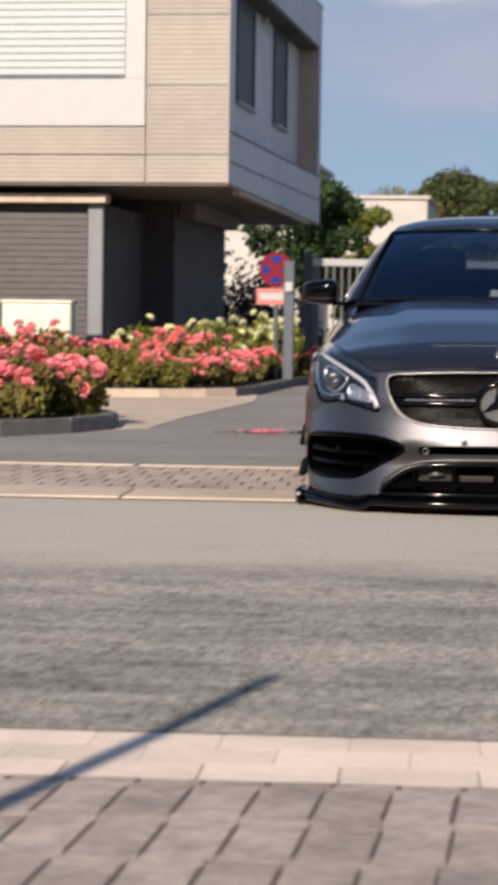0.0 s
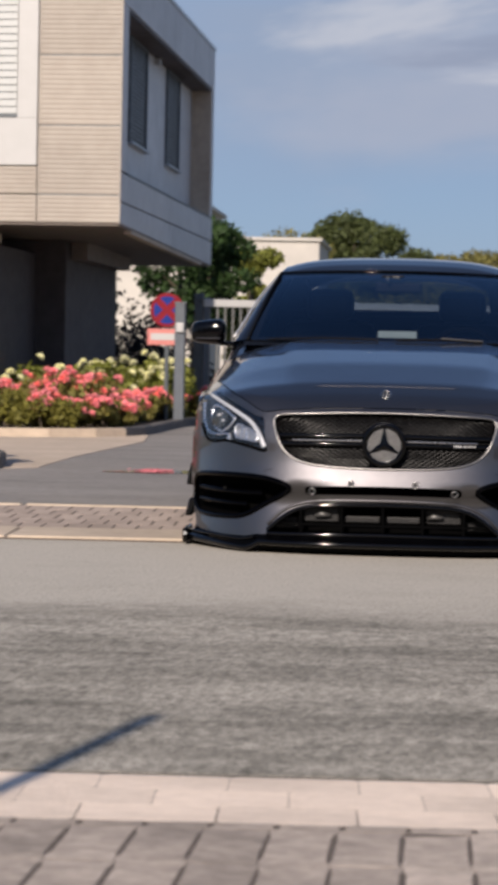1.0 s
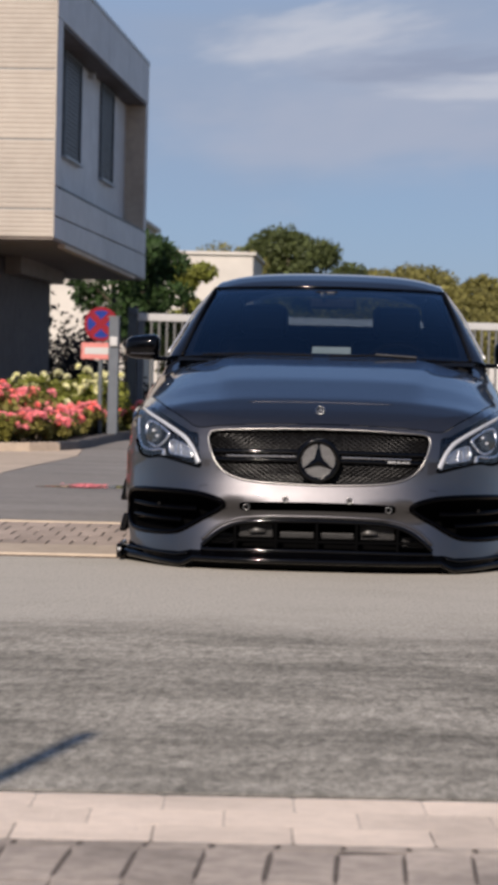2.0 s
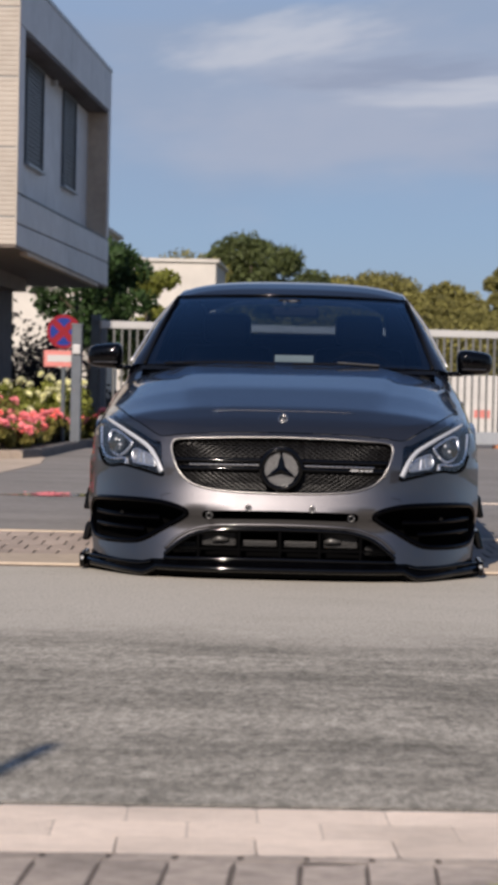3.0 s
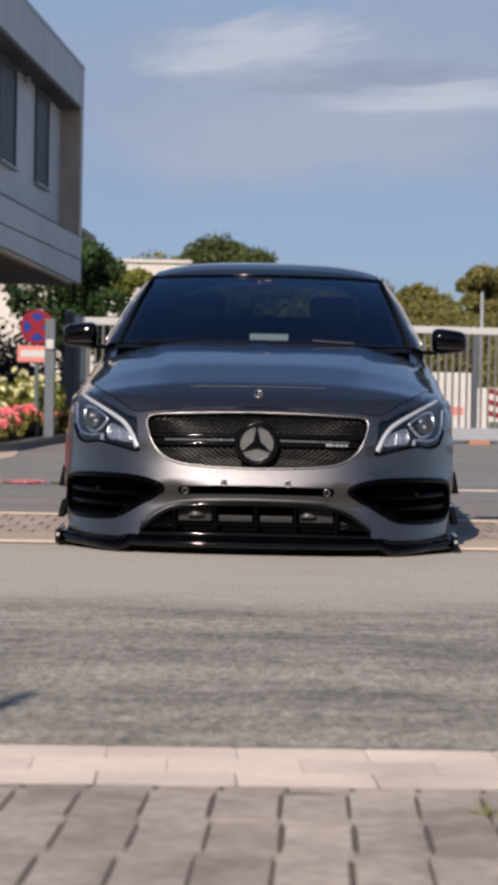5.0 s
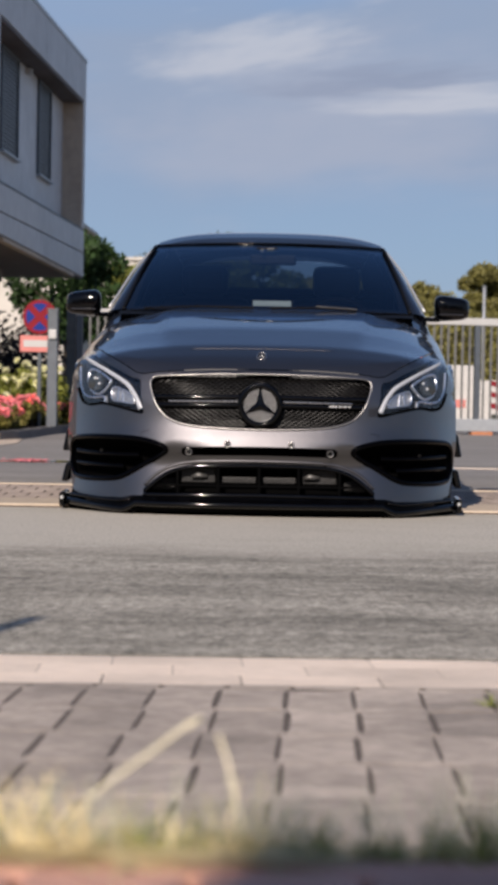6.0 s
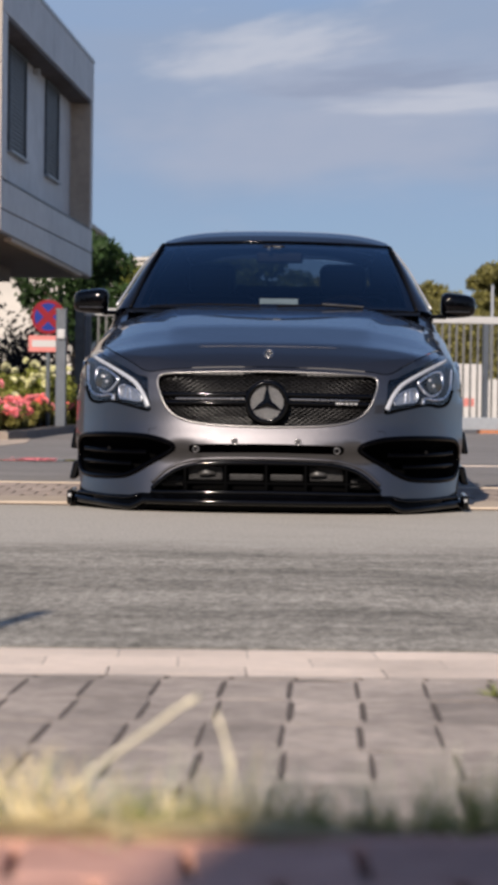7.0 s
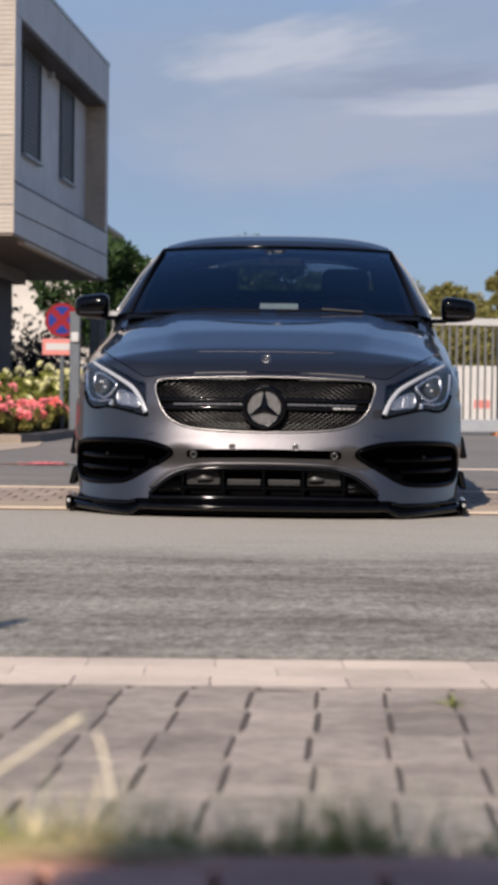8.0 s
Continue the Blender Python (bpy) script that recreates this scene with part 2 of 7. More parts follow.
def road_material():
    """Worn asphalt: pale smooth far lane, darker mottled wheel streaks, pebbly grain."""
    m = surface("worn_road_asphalt", (0.48, 0.44, 0.375), (0.40, 0.368, 0.315), scale=50, rough=0.88, bump=0.0035, bump_scale=60, spec=0.3, stretch=(2.2, 0.8, 1))
    n, l = m.node_tree.nodes, m.node_tree.links
    b = n["Principled BSDF"]
    old = b.inputs["Base Color"].links[0].from_socket
    geo = n.new("ShaderNodeNewGeometry")

    def field(scale, size, detail, lo, hi):
        mp, ns, rg = n.new("ShaderNodeMapping"), n.new("ShaderNodeTexNoise"), n.new("ShaderNodeMapRange")
        mp.inputs["Rotation"].default_value = (0, 0, radians(-3.3))
        mp.inputs["Scale"].default_value = scale
        ns.inputs["Scale"].default_value, ns.inputs["Detail"].default_value, ns.inputs["Roughness"].default_value = size, detail, 0.65
        rg.inputs["From Min"].default_value, rg.inputs["From Max"].default_value = lo, hi
        l.new(geo.outputs["Position"], mp.inputs["Vector"])
        l.new(mp.outputs["Vector"], ns.inputs["Vector"])
        l.new(ns.outputs["Fac"], rg.inputs["Value"])
        return rg.outputs["Result"]

    def times(a, c):
        t = n.new("ShaderNodeMath")
        t.operation = "MULTIPLY"
        l.new(a, t.inputs[0])
        if isinstance(c, float):
            t.inputs[1].default_value = c
        else:
            l.new(c, t.inputs[1])
        return t.outputs[0]

    def darken(col, fac, to):
        mx = n.new("ShaderNodeMix")
        mx.data_type, mx.blend_type = "RGBA", "MULTIPLY"
        l.new(fac, mx.inputs["Factor"])
        l.new(col, mx.inputs["A"])
        mx.inputs["B"].default_value = (to, to, to * 0.98, 1)
        return mx.outputs["Result"]

    mp = n.new("ShaderNodeMapping")
    mp.vector_type = "POINT"
    mp.inputs["Rotation"].default_value = (0, 0, radians(-3.3))
    sp = n.new("ShaderNodeSeparateXYZ")
    wob = n.new("ShaderNodeMath")
    wob.operation = "MULTIPLY_ADD"
    wob.inputs[1].default_value = 0.5
    l.new(geo.outputs["Position"], mp.inputs["Vector"])
    l.new(mp.outputs["Vector"], sp.inputs["Vector"])
    l.new(field((0.6, 0.5, 1), 1.5, 7, 0.3, 0.7), wob.inputs[0])
    l.new(sp.outputs["Y"], wob.inputs[2])

    def step(lo, hi, src=None):
        r = n.new("ShaderNodeMapRange")
        r.interpolation_type = "SMOOTHSTEP"
        r.inputs["From Min"].default_value, r.inputs["From Max"].default_value = lo, hi
        l.new(src or wob.outputs[0], r.inputs["Value"])
        return r.outputs["Result"]

    coarse = step(-1.55, -2.75)                     # the coarser surface of the near lane
    wave = n.new("ShaderNodeMath")
    wave.operation = "MULTIPLY_ADD"
    wave.inputs[1].default_value, wave.inputs[2].default_value = 2 * math.pi / 1.12, 2 * math.pi * 2.25 / 1.12
    cosine = n.new("ShaderNodeMath")
    cosine.operation = "COSINE"
    l.new(wob.outputs[0], wave.inputs[0])
    l.new(wave.outputs[0], cosine.inputs[0])
    bands = times(step(-0.5, 0.6, cosine.outputs[0]), coarse)
    blots = field((2.2, 0.8, 1), 13.0, 6, 0.42, 0.58)
    col = darken(old, times(times(bands, 0.75), field((0.45, 0.9, 1), 2.8, 6, 0.30, 0.56)), 0.64)
    col = darken(col, times(times(coarse, blots), 0.6), 0.64)
    col = darken(col, times(times(coarse, field((0.45, 1.3, 1), 4.0, 7, 0.47, 0.58)), 0.8), 0.66)
    col = darken(col, times(times(coarse, field((2.2, 0.8, 1), 24, 4, 0.46, 0.60)), 0.7), 0.60)
    col = darken(col, times(field((2.2, 0.9, 1), 48, 4, 0.49, 0.62), 0.7), 0.60)
    col = darken(col, times(times(coarse, field((1.6, 0.9, 1), 9, 6, 0.54, 0.66)), 0.75), 0.58)
    col = darken(col, times(field((0.6, 1.2, 1), 1.7, 3, 0.45, 0.68), 0.5), 0.84)
    col = darken(col, times(field((2.2, 0.8, 1), 34, 3, 0.60, 0.70), 0.5), 0.55)
    l.new(col, b.inputs["Base Color"])
    return m


M_ROAD = road_material()

# ---- ground: road, kerbs, pavements ----
TURN = radians(3.3)                   # the road runs a little askew to the car


def road_to_world(u, v):
    """Along and across the road to world x, y."""
    return u * math.cos(TURN) - v * math.sin(TURN), u * math.sin(TURN) + v * math.cos(TURN)


def ground_z(v):
    """The lie of the land across the road."""
    if v < -5.5:
        return 0.095 + min(-5.5 - v, 8.0) * 0.017
    if v < 0.5:
        return 0.095 + (0.080 - 0.095) * (v + 5.5) / 6.0
    return float(np.interp(v, (0.5, 0.501, 9.0, 15.0), (0.080, 0.085, 0.085, 0.03)))


def strip(name, u0, u1, stations, material, label, category, lower=0.0, thick=0.12):
    """A slab along the road through the given (across, height) stations."""
    bm = bmesh.new()
    us = [u0 + (u1 - u0) * i / 24 for i in range(25)]
    top = [[bm.verts.new((*road_to_world(u, v), z - lower)) for u in us] for v, z in stations]
    for a, b in zip(top, top[1:]):
        for i in range(24):
            bm.faces.new((a[i], a[i + 1], b[i + 1], b[i]))
    edge = [e for e in bm.edges if e.is_boundary]
    low = bmesh.ops.extrude_edge_only(bm, edges=edge)["geom"]
    for x in low:
        if isinstance(x, bmesh.types.BMVert):
            x.co.z -= thick
    return solid(name, bm, material, label, category, kind="structure")


ground = bmesh.new()
gv = [-400, -60, -20, -7, -5.5, 0.45, 0.55, 9, 15, 120, 600]
rows = [[ground.verts.new((*road_to_world(u, v), ground_z(v) - 0.16)) for u in (-400, -60, -12, 0, 12, 60, 400)] for v in gv]
for a, b in zip(rows, rows[1:]):
    for i in range(6):
        ground.faces.new((a[i], a[i + 1], b[i + 1], b[i]))
solid("ground", ground, M_GROUND, "dull earth and grass ground reaching to the horizon", "ground", kind="structure")

ROAD_NEAR, KERB_DEEP, PAVER_END, RED_START = -5.46, 0.495, -8.47, -8.545
TERRACE_Z = 0.32                      # a step up from the grey footway
strip("road", -60, 60, [(v, ground_z(v)) for v in (ROAD_NEAR + 0.022, -4.2, -3, -1.5, -0.5, 0.5)], M_ROAD,
      "worn grey asphalt road with darker wheel streaks", "road")
M_TAR = surface("tar_joint", (0.05, 0.046, 0.04), (0.03, 0.028, 0.025), scale=30, rough=0.9)
near_bed = strip("pavement", -14, 14, [(RED_START - 0.05, ground_z(RED_START)), (ROAD_NEAR - 0.012, ground_z(ROAD_NEAR))], M_JOINT,
                 "grey paved footway with pale kerb and dark joints", "pavement", lower=0.0008)
terrace = strip("pavement_raised", -40, 40, [(-46, TERRACE_Z), (-12, TERRACE_Z), (RED_START - 0.10, TERRACE_Z)], M_JOINT,
                "raised red paved terrace a step above the footway", "pavement", lower=0.007, thick=0.40)
part("tar_joint", prism(bmesh.new(), [road_to_world(u, v) for u, v in ((-14, ROAD_NEAR - 0.004), (14, ROAD_NEAR - 0.004), (14, ROAD_NEAR + 0.023), (-14, ROAD_NEAR + 0.023))],
                        0.02, ground_z(ROAD_NEAR) - 0.0015), M_TAR, near_bed)
far_bed = strip("pavement_far", -30, 30, [(0.512, 0.083), (2.86, 0.085)], M_JOINT,
                "grey paved strip along the driveway entrance", "pavement", lower=-0.0035, thick=0.2)
strip("driveway", -40, 40, [(v, ground_z(v)) for v in (2.86, 5, 7, 9, 10.5, 12, 13.5, 15, 40)], M_DRIVE,
      "dark grey asphalt yard and driveway", "driveway")


def block_mesh(name, w, d, h, bevel, material, seed, skew=0.0, worn=0.002):
    """One paving stone: worn, slightly uneven top edges."""
    rnd = random.Random(seed)
    bm = bmesh.new()
    j = lambda s: rnd.uniform(-s, s)
    ring = [(-w / 2, -d / 2), (w / 2, -d / 2), (w / 2, d / 2), (-w / 2, d / 2)]
    ring = [(x + j(worn) + skew * y, y + j(worn)) for x, y in ring]
    corner = []
    for i, (x, y) in enumerate(ring):              # cut corners, so the outline is not razor sharp
        for k in (-1, 1):
            ox, oy = ring[(i + k) % 4]
            q = min(0.010, w * 0.15) / max(math.hypot(ox - x, oy - y), 1e-6)
            corner.append((x + (ox - x) * q, y + (oy - y) * q))
    lo = [bm.verts.new((x, y, -h)) for x, y in corner]
    mid = [bm.verts.new((x, y, -bevel)) for x, y in corner]
    hi = [bm.verts.new((x * (1 - 2 * bevel / w), y * (1 - 2 * bevel / d), j(worn * 0.25))) for x, y in corner]
    n = len(corner)
    bm.faces.new(hi)
    for a, b in ((lo, mid), (mid, hi)):
        for i in range(n):
            bm.faces.new((a[i], a[(i + 1) % n], b[(i + 1) % n], b[i]))
    return mesh_of(name, bm, material)


def pave(parent, name, meshes, u0, u1, v0, v1, pitch_u, pitch_v, offset, skew, seed, keep, lift=0.0, slope=0.0, z_of=None, uneven=1.0):
    """Rows of stones; those that keep() picks become parts, the rest are joined."""
    rnd = random.Random(seed)
    rest = bmesh.new()
    nrow = max(1, round((v1 - v0) / pitch_v))
    for r in range(nrow):
        v = v1 - (r + 0.5) * pitch_v
        shift = offset(r) + skew * (v - v1)
        i0, i1 = math.ceil((u0 - shift) / pitch_u), math.floor((u1 - shift) / pitch_u)
        for i in range(i0, i1 + 1):
            u = shift + (i + 0.5) * pitch_u
            x, y = road_to_world(u, v)
            z = (z_of or ground_z)(v) + lift + rnd.uniform(-0.002, 0.002) * uneven
            m = Matrix.Translation((x, y, z)) @ Euler((slope + rnd.uniform(-0.006, 0.006) * uneven, rnd.uniform(-0.008, 0.008) * uneven,
                                                      TURN + rnd.uniform(-0.008, 0.008) * uneven)).to_matrix().to_4x4()
            me = rnd.choice(meshes)
            if keep(u, v):
                ob = new(name, me)
                ob.matrix_basis = m
                ob.parent = parent
            else:
                k = len(rest.verts)
                rest.from_mesh(me)
                rest.verts.ensure_lookup_table()
                for vert in rest.verts[k:]:
                    vert.co = m @ vert.co
    if len(rest.verts):
        ob = part(name + "_field", rest, meshes[0].materials[0], parent)
        tagged(ob, kind="stuff")
    else:
        rest.free()

# ---- office building with a cantilevered upper storey ----
M_CLAD = surface("cream_cladding", (0.335, 0.295, 0.25), (0.31, 0.27, 0.228), scale=5, rough=0.6, stain=0.10, stain_scale=0.7, piece=0.05)
M_GREYCLAD = surface("grey_cladding", (0.56, 0.55, 0.545), (0.50, 0.49, 0.485), scale=4, rough=0.5, stain=0.12, piece=0.05)
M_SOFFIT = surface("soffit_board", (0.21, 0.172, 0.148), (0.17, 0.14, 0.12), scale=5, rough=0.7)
M_DARKWALL = surface("charcoal_wall", (0.082, 0.067, 0.066), (0.062, 0.050, 0.050), scale=6, rough=0.7, stain=0.2)
M_WHITEFRAME = surface("white_aluminium", (0.41, 0.405, 0.395), (0.38, 0.375, 0.365), scale=4, rough=0.4)
M_SHUTTER = surface("white_shutter", (0.43, 0.44, 0.43), (0.40, 0.41, 0.40), scale=8, rough=0.45)
M_BLIND = surface("dark_blind", (0.045, 0.043, 0.045), (0.035, 0.033, 0.035), scale=8, rough=0.5)
M_BROWNSHUT = surface("brown_grey_shutter", (0.085, 0.073, 0.068), (0.065, 0.057, 0.054), scale=8, rough=0.55)
M_ALU = surface("pale_grey_metal", (0.36, 0.375, 0.39), (0.31, 0.325, 0.34), scale=9, rough=0.42, metal=0.3)
M_GALV = surface("grey_painted_steel", (0.085, 0.098, 0.115), (0.07, 0.08, 0.095), scale=11, rough=0.5, metal=0.2, stain=0.15)
M_DARKSTEEL = surface("dark_grey_steel", (0.10, 0.115, 0.125), (0.08, 0.09, 0.10), scale=11, rough=0.5, metal=0.2)
M_WINDOW = surface("dark_window_glass", (0.02, 0.025, 0.03), (0.03, 0.035, 0.04), scale=2, rough=0.06, rough_var=0.03, spec=0.7)
M_CABINET = surface("pale_green_cabinet", (0.60, 0.64, 0.52), (0.55, 0.59, 0.48), scale=5, rough=0.55, stain=0.12)

B_LEAN = math.atan2(0.215, 9.5)
B_AT = pose(-3.868, 19.2, 0, 0, 0, -math.degrees(B_LEAN))     # corner of the upper storey; -x along the front, +y along the side
B_LOW, B_TOP, B_DEEP, B_WIDE = 2.57, 6.08, 9.5, 14.0
building = thing("office_building", "two-storey office with cream ribbed cladding and overhanging upper floor", "building", m=B_AT)

bm = bmesh.new()                                             # core behind the claddings
box(bm, -B_WIDE, -0.43, 0.08, B_DEEP - 0.08, B_LOW + 0.12, B_TOP - 0.05)
part("upper_core", bm, M_GREYCLAD, building)
def fall(bm):
    """The underside of the overhang falls a little towards the back."""
    for v in bm.verts:
        if v.co.z < B_LOW + 0.06:
            v.co.z += 0.055 - 0.0128 * v.co.y
    return bm


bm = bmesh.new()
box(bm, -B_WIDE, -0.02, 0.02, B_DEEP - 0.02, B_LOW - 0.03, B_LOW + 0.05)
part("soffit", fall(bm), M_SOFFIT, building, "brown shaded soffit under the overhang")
bm = bmesh.new()
box(bm, -B_WIDE, 0.012, -0.03, B_DEEP + 0.012, B_TOP - 0.02, B_TOP + 0.05, 0.008)
part("roof", bm, M_ALU, building, "thin metal roof edge")

# side wall: a frame of panels round a recessed window band
for name, y0, y1, z0, z1 in (("parapet_panel", 0.0, 4.7, 5.42, B_TOP), ("parapet_panel", 4.712, B_DEEP, 5.42, B_TOP),
                             ("sill_panel", 0.0, 4.7, 2.91, 3.27), ("sill_panel", 4.712, B_DEEP, 2.91, 3.27),
                             ("base_panel", 0.0, 4.7, B_LOW, 2.89), ("base_panel", 4.712, B_DEEP, B_LOW, 2.89),
                             ("corner_panel", 0.0, 0.42, 3.30, 5.41), ("end_panel", 9.20, B_DEEP, 3.30, 5.41)):
    bm = bmesh.new()
    box(bm, -0.36, 0.0, y0, y1, z0, z1, 0.004)
    part(name, fall(bm) if name == "base_panel" else bm, M_GREYCLAD, building)
part("recess_soffit", box(bmesh.new(), -0.34, -0.012, 0.43, 9.15, 5.365, 5.415, 0.004), M_DARKWALL, building, "dark board under the parapet")
bm = bmesh.new()
box(bm, -0.42, -0.34, 0.42, 9.20, 3.22, 5.40)
part("recess_wall", bm, M_GREYCLAD, building, "grey recessed wall between the windows")
bm = bmesh.new()
box(bm, -0.10, 0.010, 0.42, 9.20, 3.272, 3.295)
part("sill_gasket", bm, M_DARKSTEEL, building, "dark capping along the recess sill")
bm = bmesh.new()
box(bm, -0.34, -0.004, 9.16, 9.20, 3.29, 5.365)
part("recess_reveal", bm, M_BEIGE, building, "sunlit brown reveal at the end of the recess")
bm = bmesh.new()
box(bm, -0.26, -0.002, 0.0, 0.10, B_LOW, B_LOW + 0.02)
box(bm, -0.10, 0.004, 0.9, 8.2, B_LOW - 0.075, B_LOW - 0.032)
part("drip_edge", fall(bm), M_KERB_FAR, building, "pale drip edge along the soffit")
for y0, y1 in ((2.60, 4.05), (6.2, 7.5)):
    w = part("window", box(bmesh.new(), -0.366, -0.335, y0, y1, 3.905, 5.345), M_WINDOW, building, "narrow dark window in the recessed wall")
    bm = bmesh.new()
    for a, b, c, d in ((y0 - 0.05, y1 + 0.05, 5.315, 5.36), (y0 - 0.05, y0, 3.905, 5.315), (y1, y1 + 0.05, 3.905, 5.315)):
        box(bm, -0.345, -0.30, a, b, c, d, 0.005)
    part("frame", bm, M_DARKSTEEL, w)
    part("sill", box(bmesh.new(), -0.345, -0.26, y0 - 0.06, y1 + 0.08, 3.87, 3.905, 0.006), M_ALU, w)
    for i in range(22):
        part("blind_slat", box(bmesh.new(), -0.335, -0.325, y0 + 0.02, y1 - 0.02, 3.925 + i * 0.064, 3.978 + i * 0.064), M_BLIND, w)
bm = bmesh.new()
box(bm, -0.34, -0.25, 4.9, 5.06, 5.26, 5.355, 0.01)
part("wall_lamp", bm, M_WHITEFRAME, building)

# front: cream ribbed panels beside white framed windows with closed shutters
def ribbed(x0, x1, z0, z1):
    """A panel with shallow horizontal ribs."""
    bm = bmesh.new()
    n = max(2, round((z1 - z0) / 0.062))
    prof = []
    for i in range(n):
        za, zb = z0 + (z1 - z0) * i / n, z0 + (z1 - z0) * (i + 1) / n
        prof += [(-0.010, za), (-0.016, za + (zb - za) * 0.25), (-0.016, za + (zb - za) * 0.75), (-0.010, zb)]
    a = [bm.verts.new((x0, y, z)) for y, z in prof]
    b = [bm.verts.new((x1, y, z)) for y, z in prof]
    for i in range(len(prof) - 1):
        bm.faces.new((a[i], b[i], b[i + 1], a[i + 1]))
    box(bm, x0, x1, 0.0, 0.08, z0, z1)
    for xa, xb in ((x0, x0 + 0.03), (x1 - 0.03, x1)):
        box(bm, xa, xb, -0.02, 0.0, z0, z1)
    return bm


for z0, z1 in ((B_LOW + 0.055, 2.97), (2.985, 3.85), (3.865, 4.74), (4.755, 5.62), (5.635, B_TOP)):
    part("cladding_panel", ribbed(-1.075, -0.006, z0, z1), M_CLAD, building)
    if z0 > 2.97:
        part("panel_joint", box(bmesh.new(), -1.075, -0.036, -0.007, 0.02, z0 - 0.0145, z0 - 0.0005), M_DARKSTEEL, building)
    for i in range(3):
        a, b = -1.09 - 4.3 * (i + 1), -1.09 - 4.3 * i
        if z1 < 3.3:
            part("cladding_panel", ribbed(a + 0.012, b, z0, min(z1, 3.35)), M_CLAD, building)
for i in range(3):
    x1 = -1.09 - 4.3 * i
    x0 = x1 - 4.25
    part("cladding_panel", ribbed(x0, x1, 2.985, 3.33), M_CLAD, building)
    part("cladding_panel", ribbed(x0, x1, 5.66, B_TOP), M_CLAD, building)
    w = part("window", box(bmesh.new(), x0 + 0.3, x1 - 0.3, 0.02, 0.05, 3.6, 5.5), M_WINDOW, building, "wide window behind a closed white shutter")
    bm = bmesh.new()
    for a, b, c, d in ((x0, x1, 3.345, 3.945), (x0, x1, 5.45, 5.65), (x0, x0 + 0.26, 3.945, 5.45), (x1 - 0.26, x1, 3.945, 5.45)):
        box(bm, a, b, -0.035, 0.06, c, d, 0.006)
    part("frame", bm, M_WHITEFRAME, w, "broad white window frame")
    for k in range(16):
        z = 4.0 + k * 0.092
        bm = bmesh.new()
        box(bm, x0 + 0.27, x1 - 0.27, -0.012, 0.006, z, z + 0.082, 0.004)
        part("shutter_slat", bm, M_SHUTTER, w)
    bm = bmesh.new()
    box(bm, x0 + 0.26, x1 - 0.26, -0.02, 0.012, 3.955, 3.992, 0.004)
    part("shutter_rail", bm, M_DARKSTEEL, w, "dark shutter end rail")

# ground floor set back under the overhang
bm = bmesh.new()
box(bm, -B_WIDE, -1.27, 3.1, B_DEEP - 2.0, 0.0, B_LOW - 0.03)
part("lower_wall", bm, M_DARKWALL, building, "charcoal wall deep under the overhang")
bm = bmesh.new()
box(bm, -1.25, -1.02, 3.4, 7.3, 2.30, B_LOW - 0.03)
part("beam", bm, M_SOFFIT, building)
bm = bmesh.new()
box(bm, -3.06, -2.56, 3.04, 3.10, 0.05, 2.42)
part("door", bm, M_WINDOW, building, "dark glazed door")
for i in range(22):
    part("louvre_slat", box(bmesh.new(), -3.62, -3.16, 3.03, 3.09, 0.3 + i * 0.095, 0.36 + i * 0.095), M_DARKSTEEL, building)
bm = bmesh.new()
box(bm, -B_WIDE, -1.70, 0.55, 3.1, 0.0, 2.36)
part("garage_wall", bm, M_DARKWALL, building)
for i in range(26):
    part("garage_slat", box(bmesh.new(), -5.6, -1.94, 0.50, 0.55, 0.10 + i * 0.083, 0.178 + i * 0.083, 0.006), M_BROWNSHUT, building)
bm = bmesh.new()
box(bm, -5.8, -1.66, 0.28, 0.60, 2.38, 2.50, 0.01)
part("canopy", bm, M_KERB_FAR, building, "pale strip canopy over the shutter")
bm = bmesh.new()
box(bm, -1.92, -1.72, 0.42, 0.60, 0.0, 2.37, 0.012)
part("column", bm, M_COLUMN, building, "grey square column")

cabinet = thing("utility_cabinet", "pale green street utility cabinet behind the flowers", "utility cabinet", m=pose(-6.2, 18.7, 0.03))
part("body", box(bmesh.new(), -0.44, 0.44, -0.16, 0.16, 0.08, 1.04, 0.008), M_CABINET, cabinet)
part("plinth", box(bmesh.new(), -0.41, 0.41, -0.14, 0.14, 0.0, 0.08), M_DARKSTEEL, cabinet)
part("lid", box(bmesh.new(), -0.46, 0.46, -0.18, 0.18, 1.04, 1.08, 0.01), M_CABINET, cabinet)
part("door", box(bmesh.new(), -0.42, -0.004, -0.172, -0.16, 0.12, 1.0, 0.004), M_CABINET, cabinet)
part("door", box(bmesh.new(), 0.004, 0.42, -0.172, -0.16, 0.12, 1.0, 0.004), M_CABINET, cabinet)

# ---- gate across the yard ----
M_BAR = surface("mid_grey_steel", (0.155, 0.155, 0.15), (0.13, 0.13, 0.125), scale=9, rough=0.5, metal=0.2)
gate = thing("sliding_gate", "white-topped grey steel bar gate closing the yard", "gate", m=pose(-3.2, 23.25, 0.03, 0, 0, 16.0))
part("top_rail", box(bmesh.new(), 0.0, 12.0, -0.04, 0.04, 1.65, 1.76, 0.012), M_WHITEFRAME, gate, "white top rail")
part("bottom_rail", box(bmesh.new(), 0.0, 12.0, -0.06, 0.06, 0.05, 0.24, 0.012), M_ALU, gate)
bar = mesh_of("bar", box(bmesh.new(), -0.014, 0.014, -0.014, 0.014, 0.24, 1.65), M_BAR)
for i in range(105):
    ob = new("bar", bar)
    ob.parent, ob.location = gate, (0.09 + i * 0.114, 0, 0)
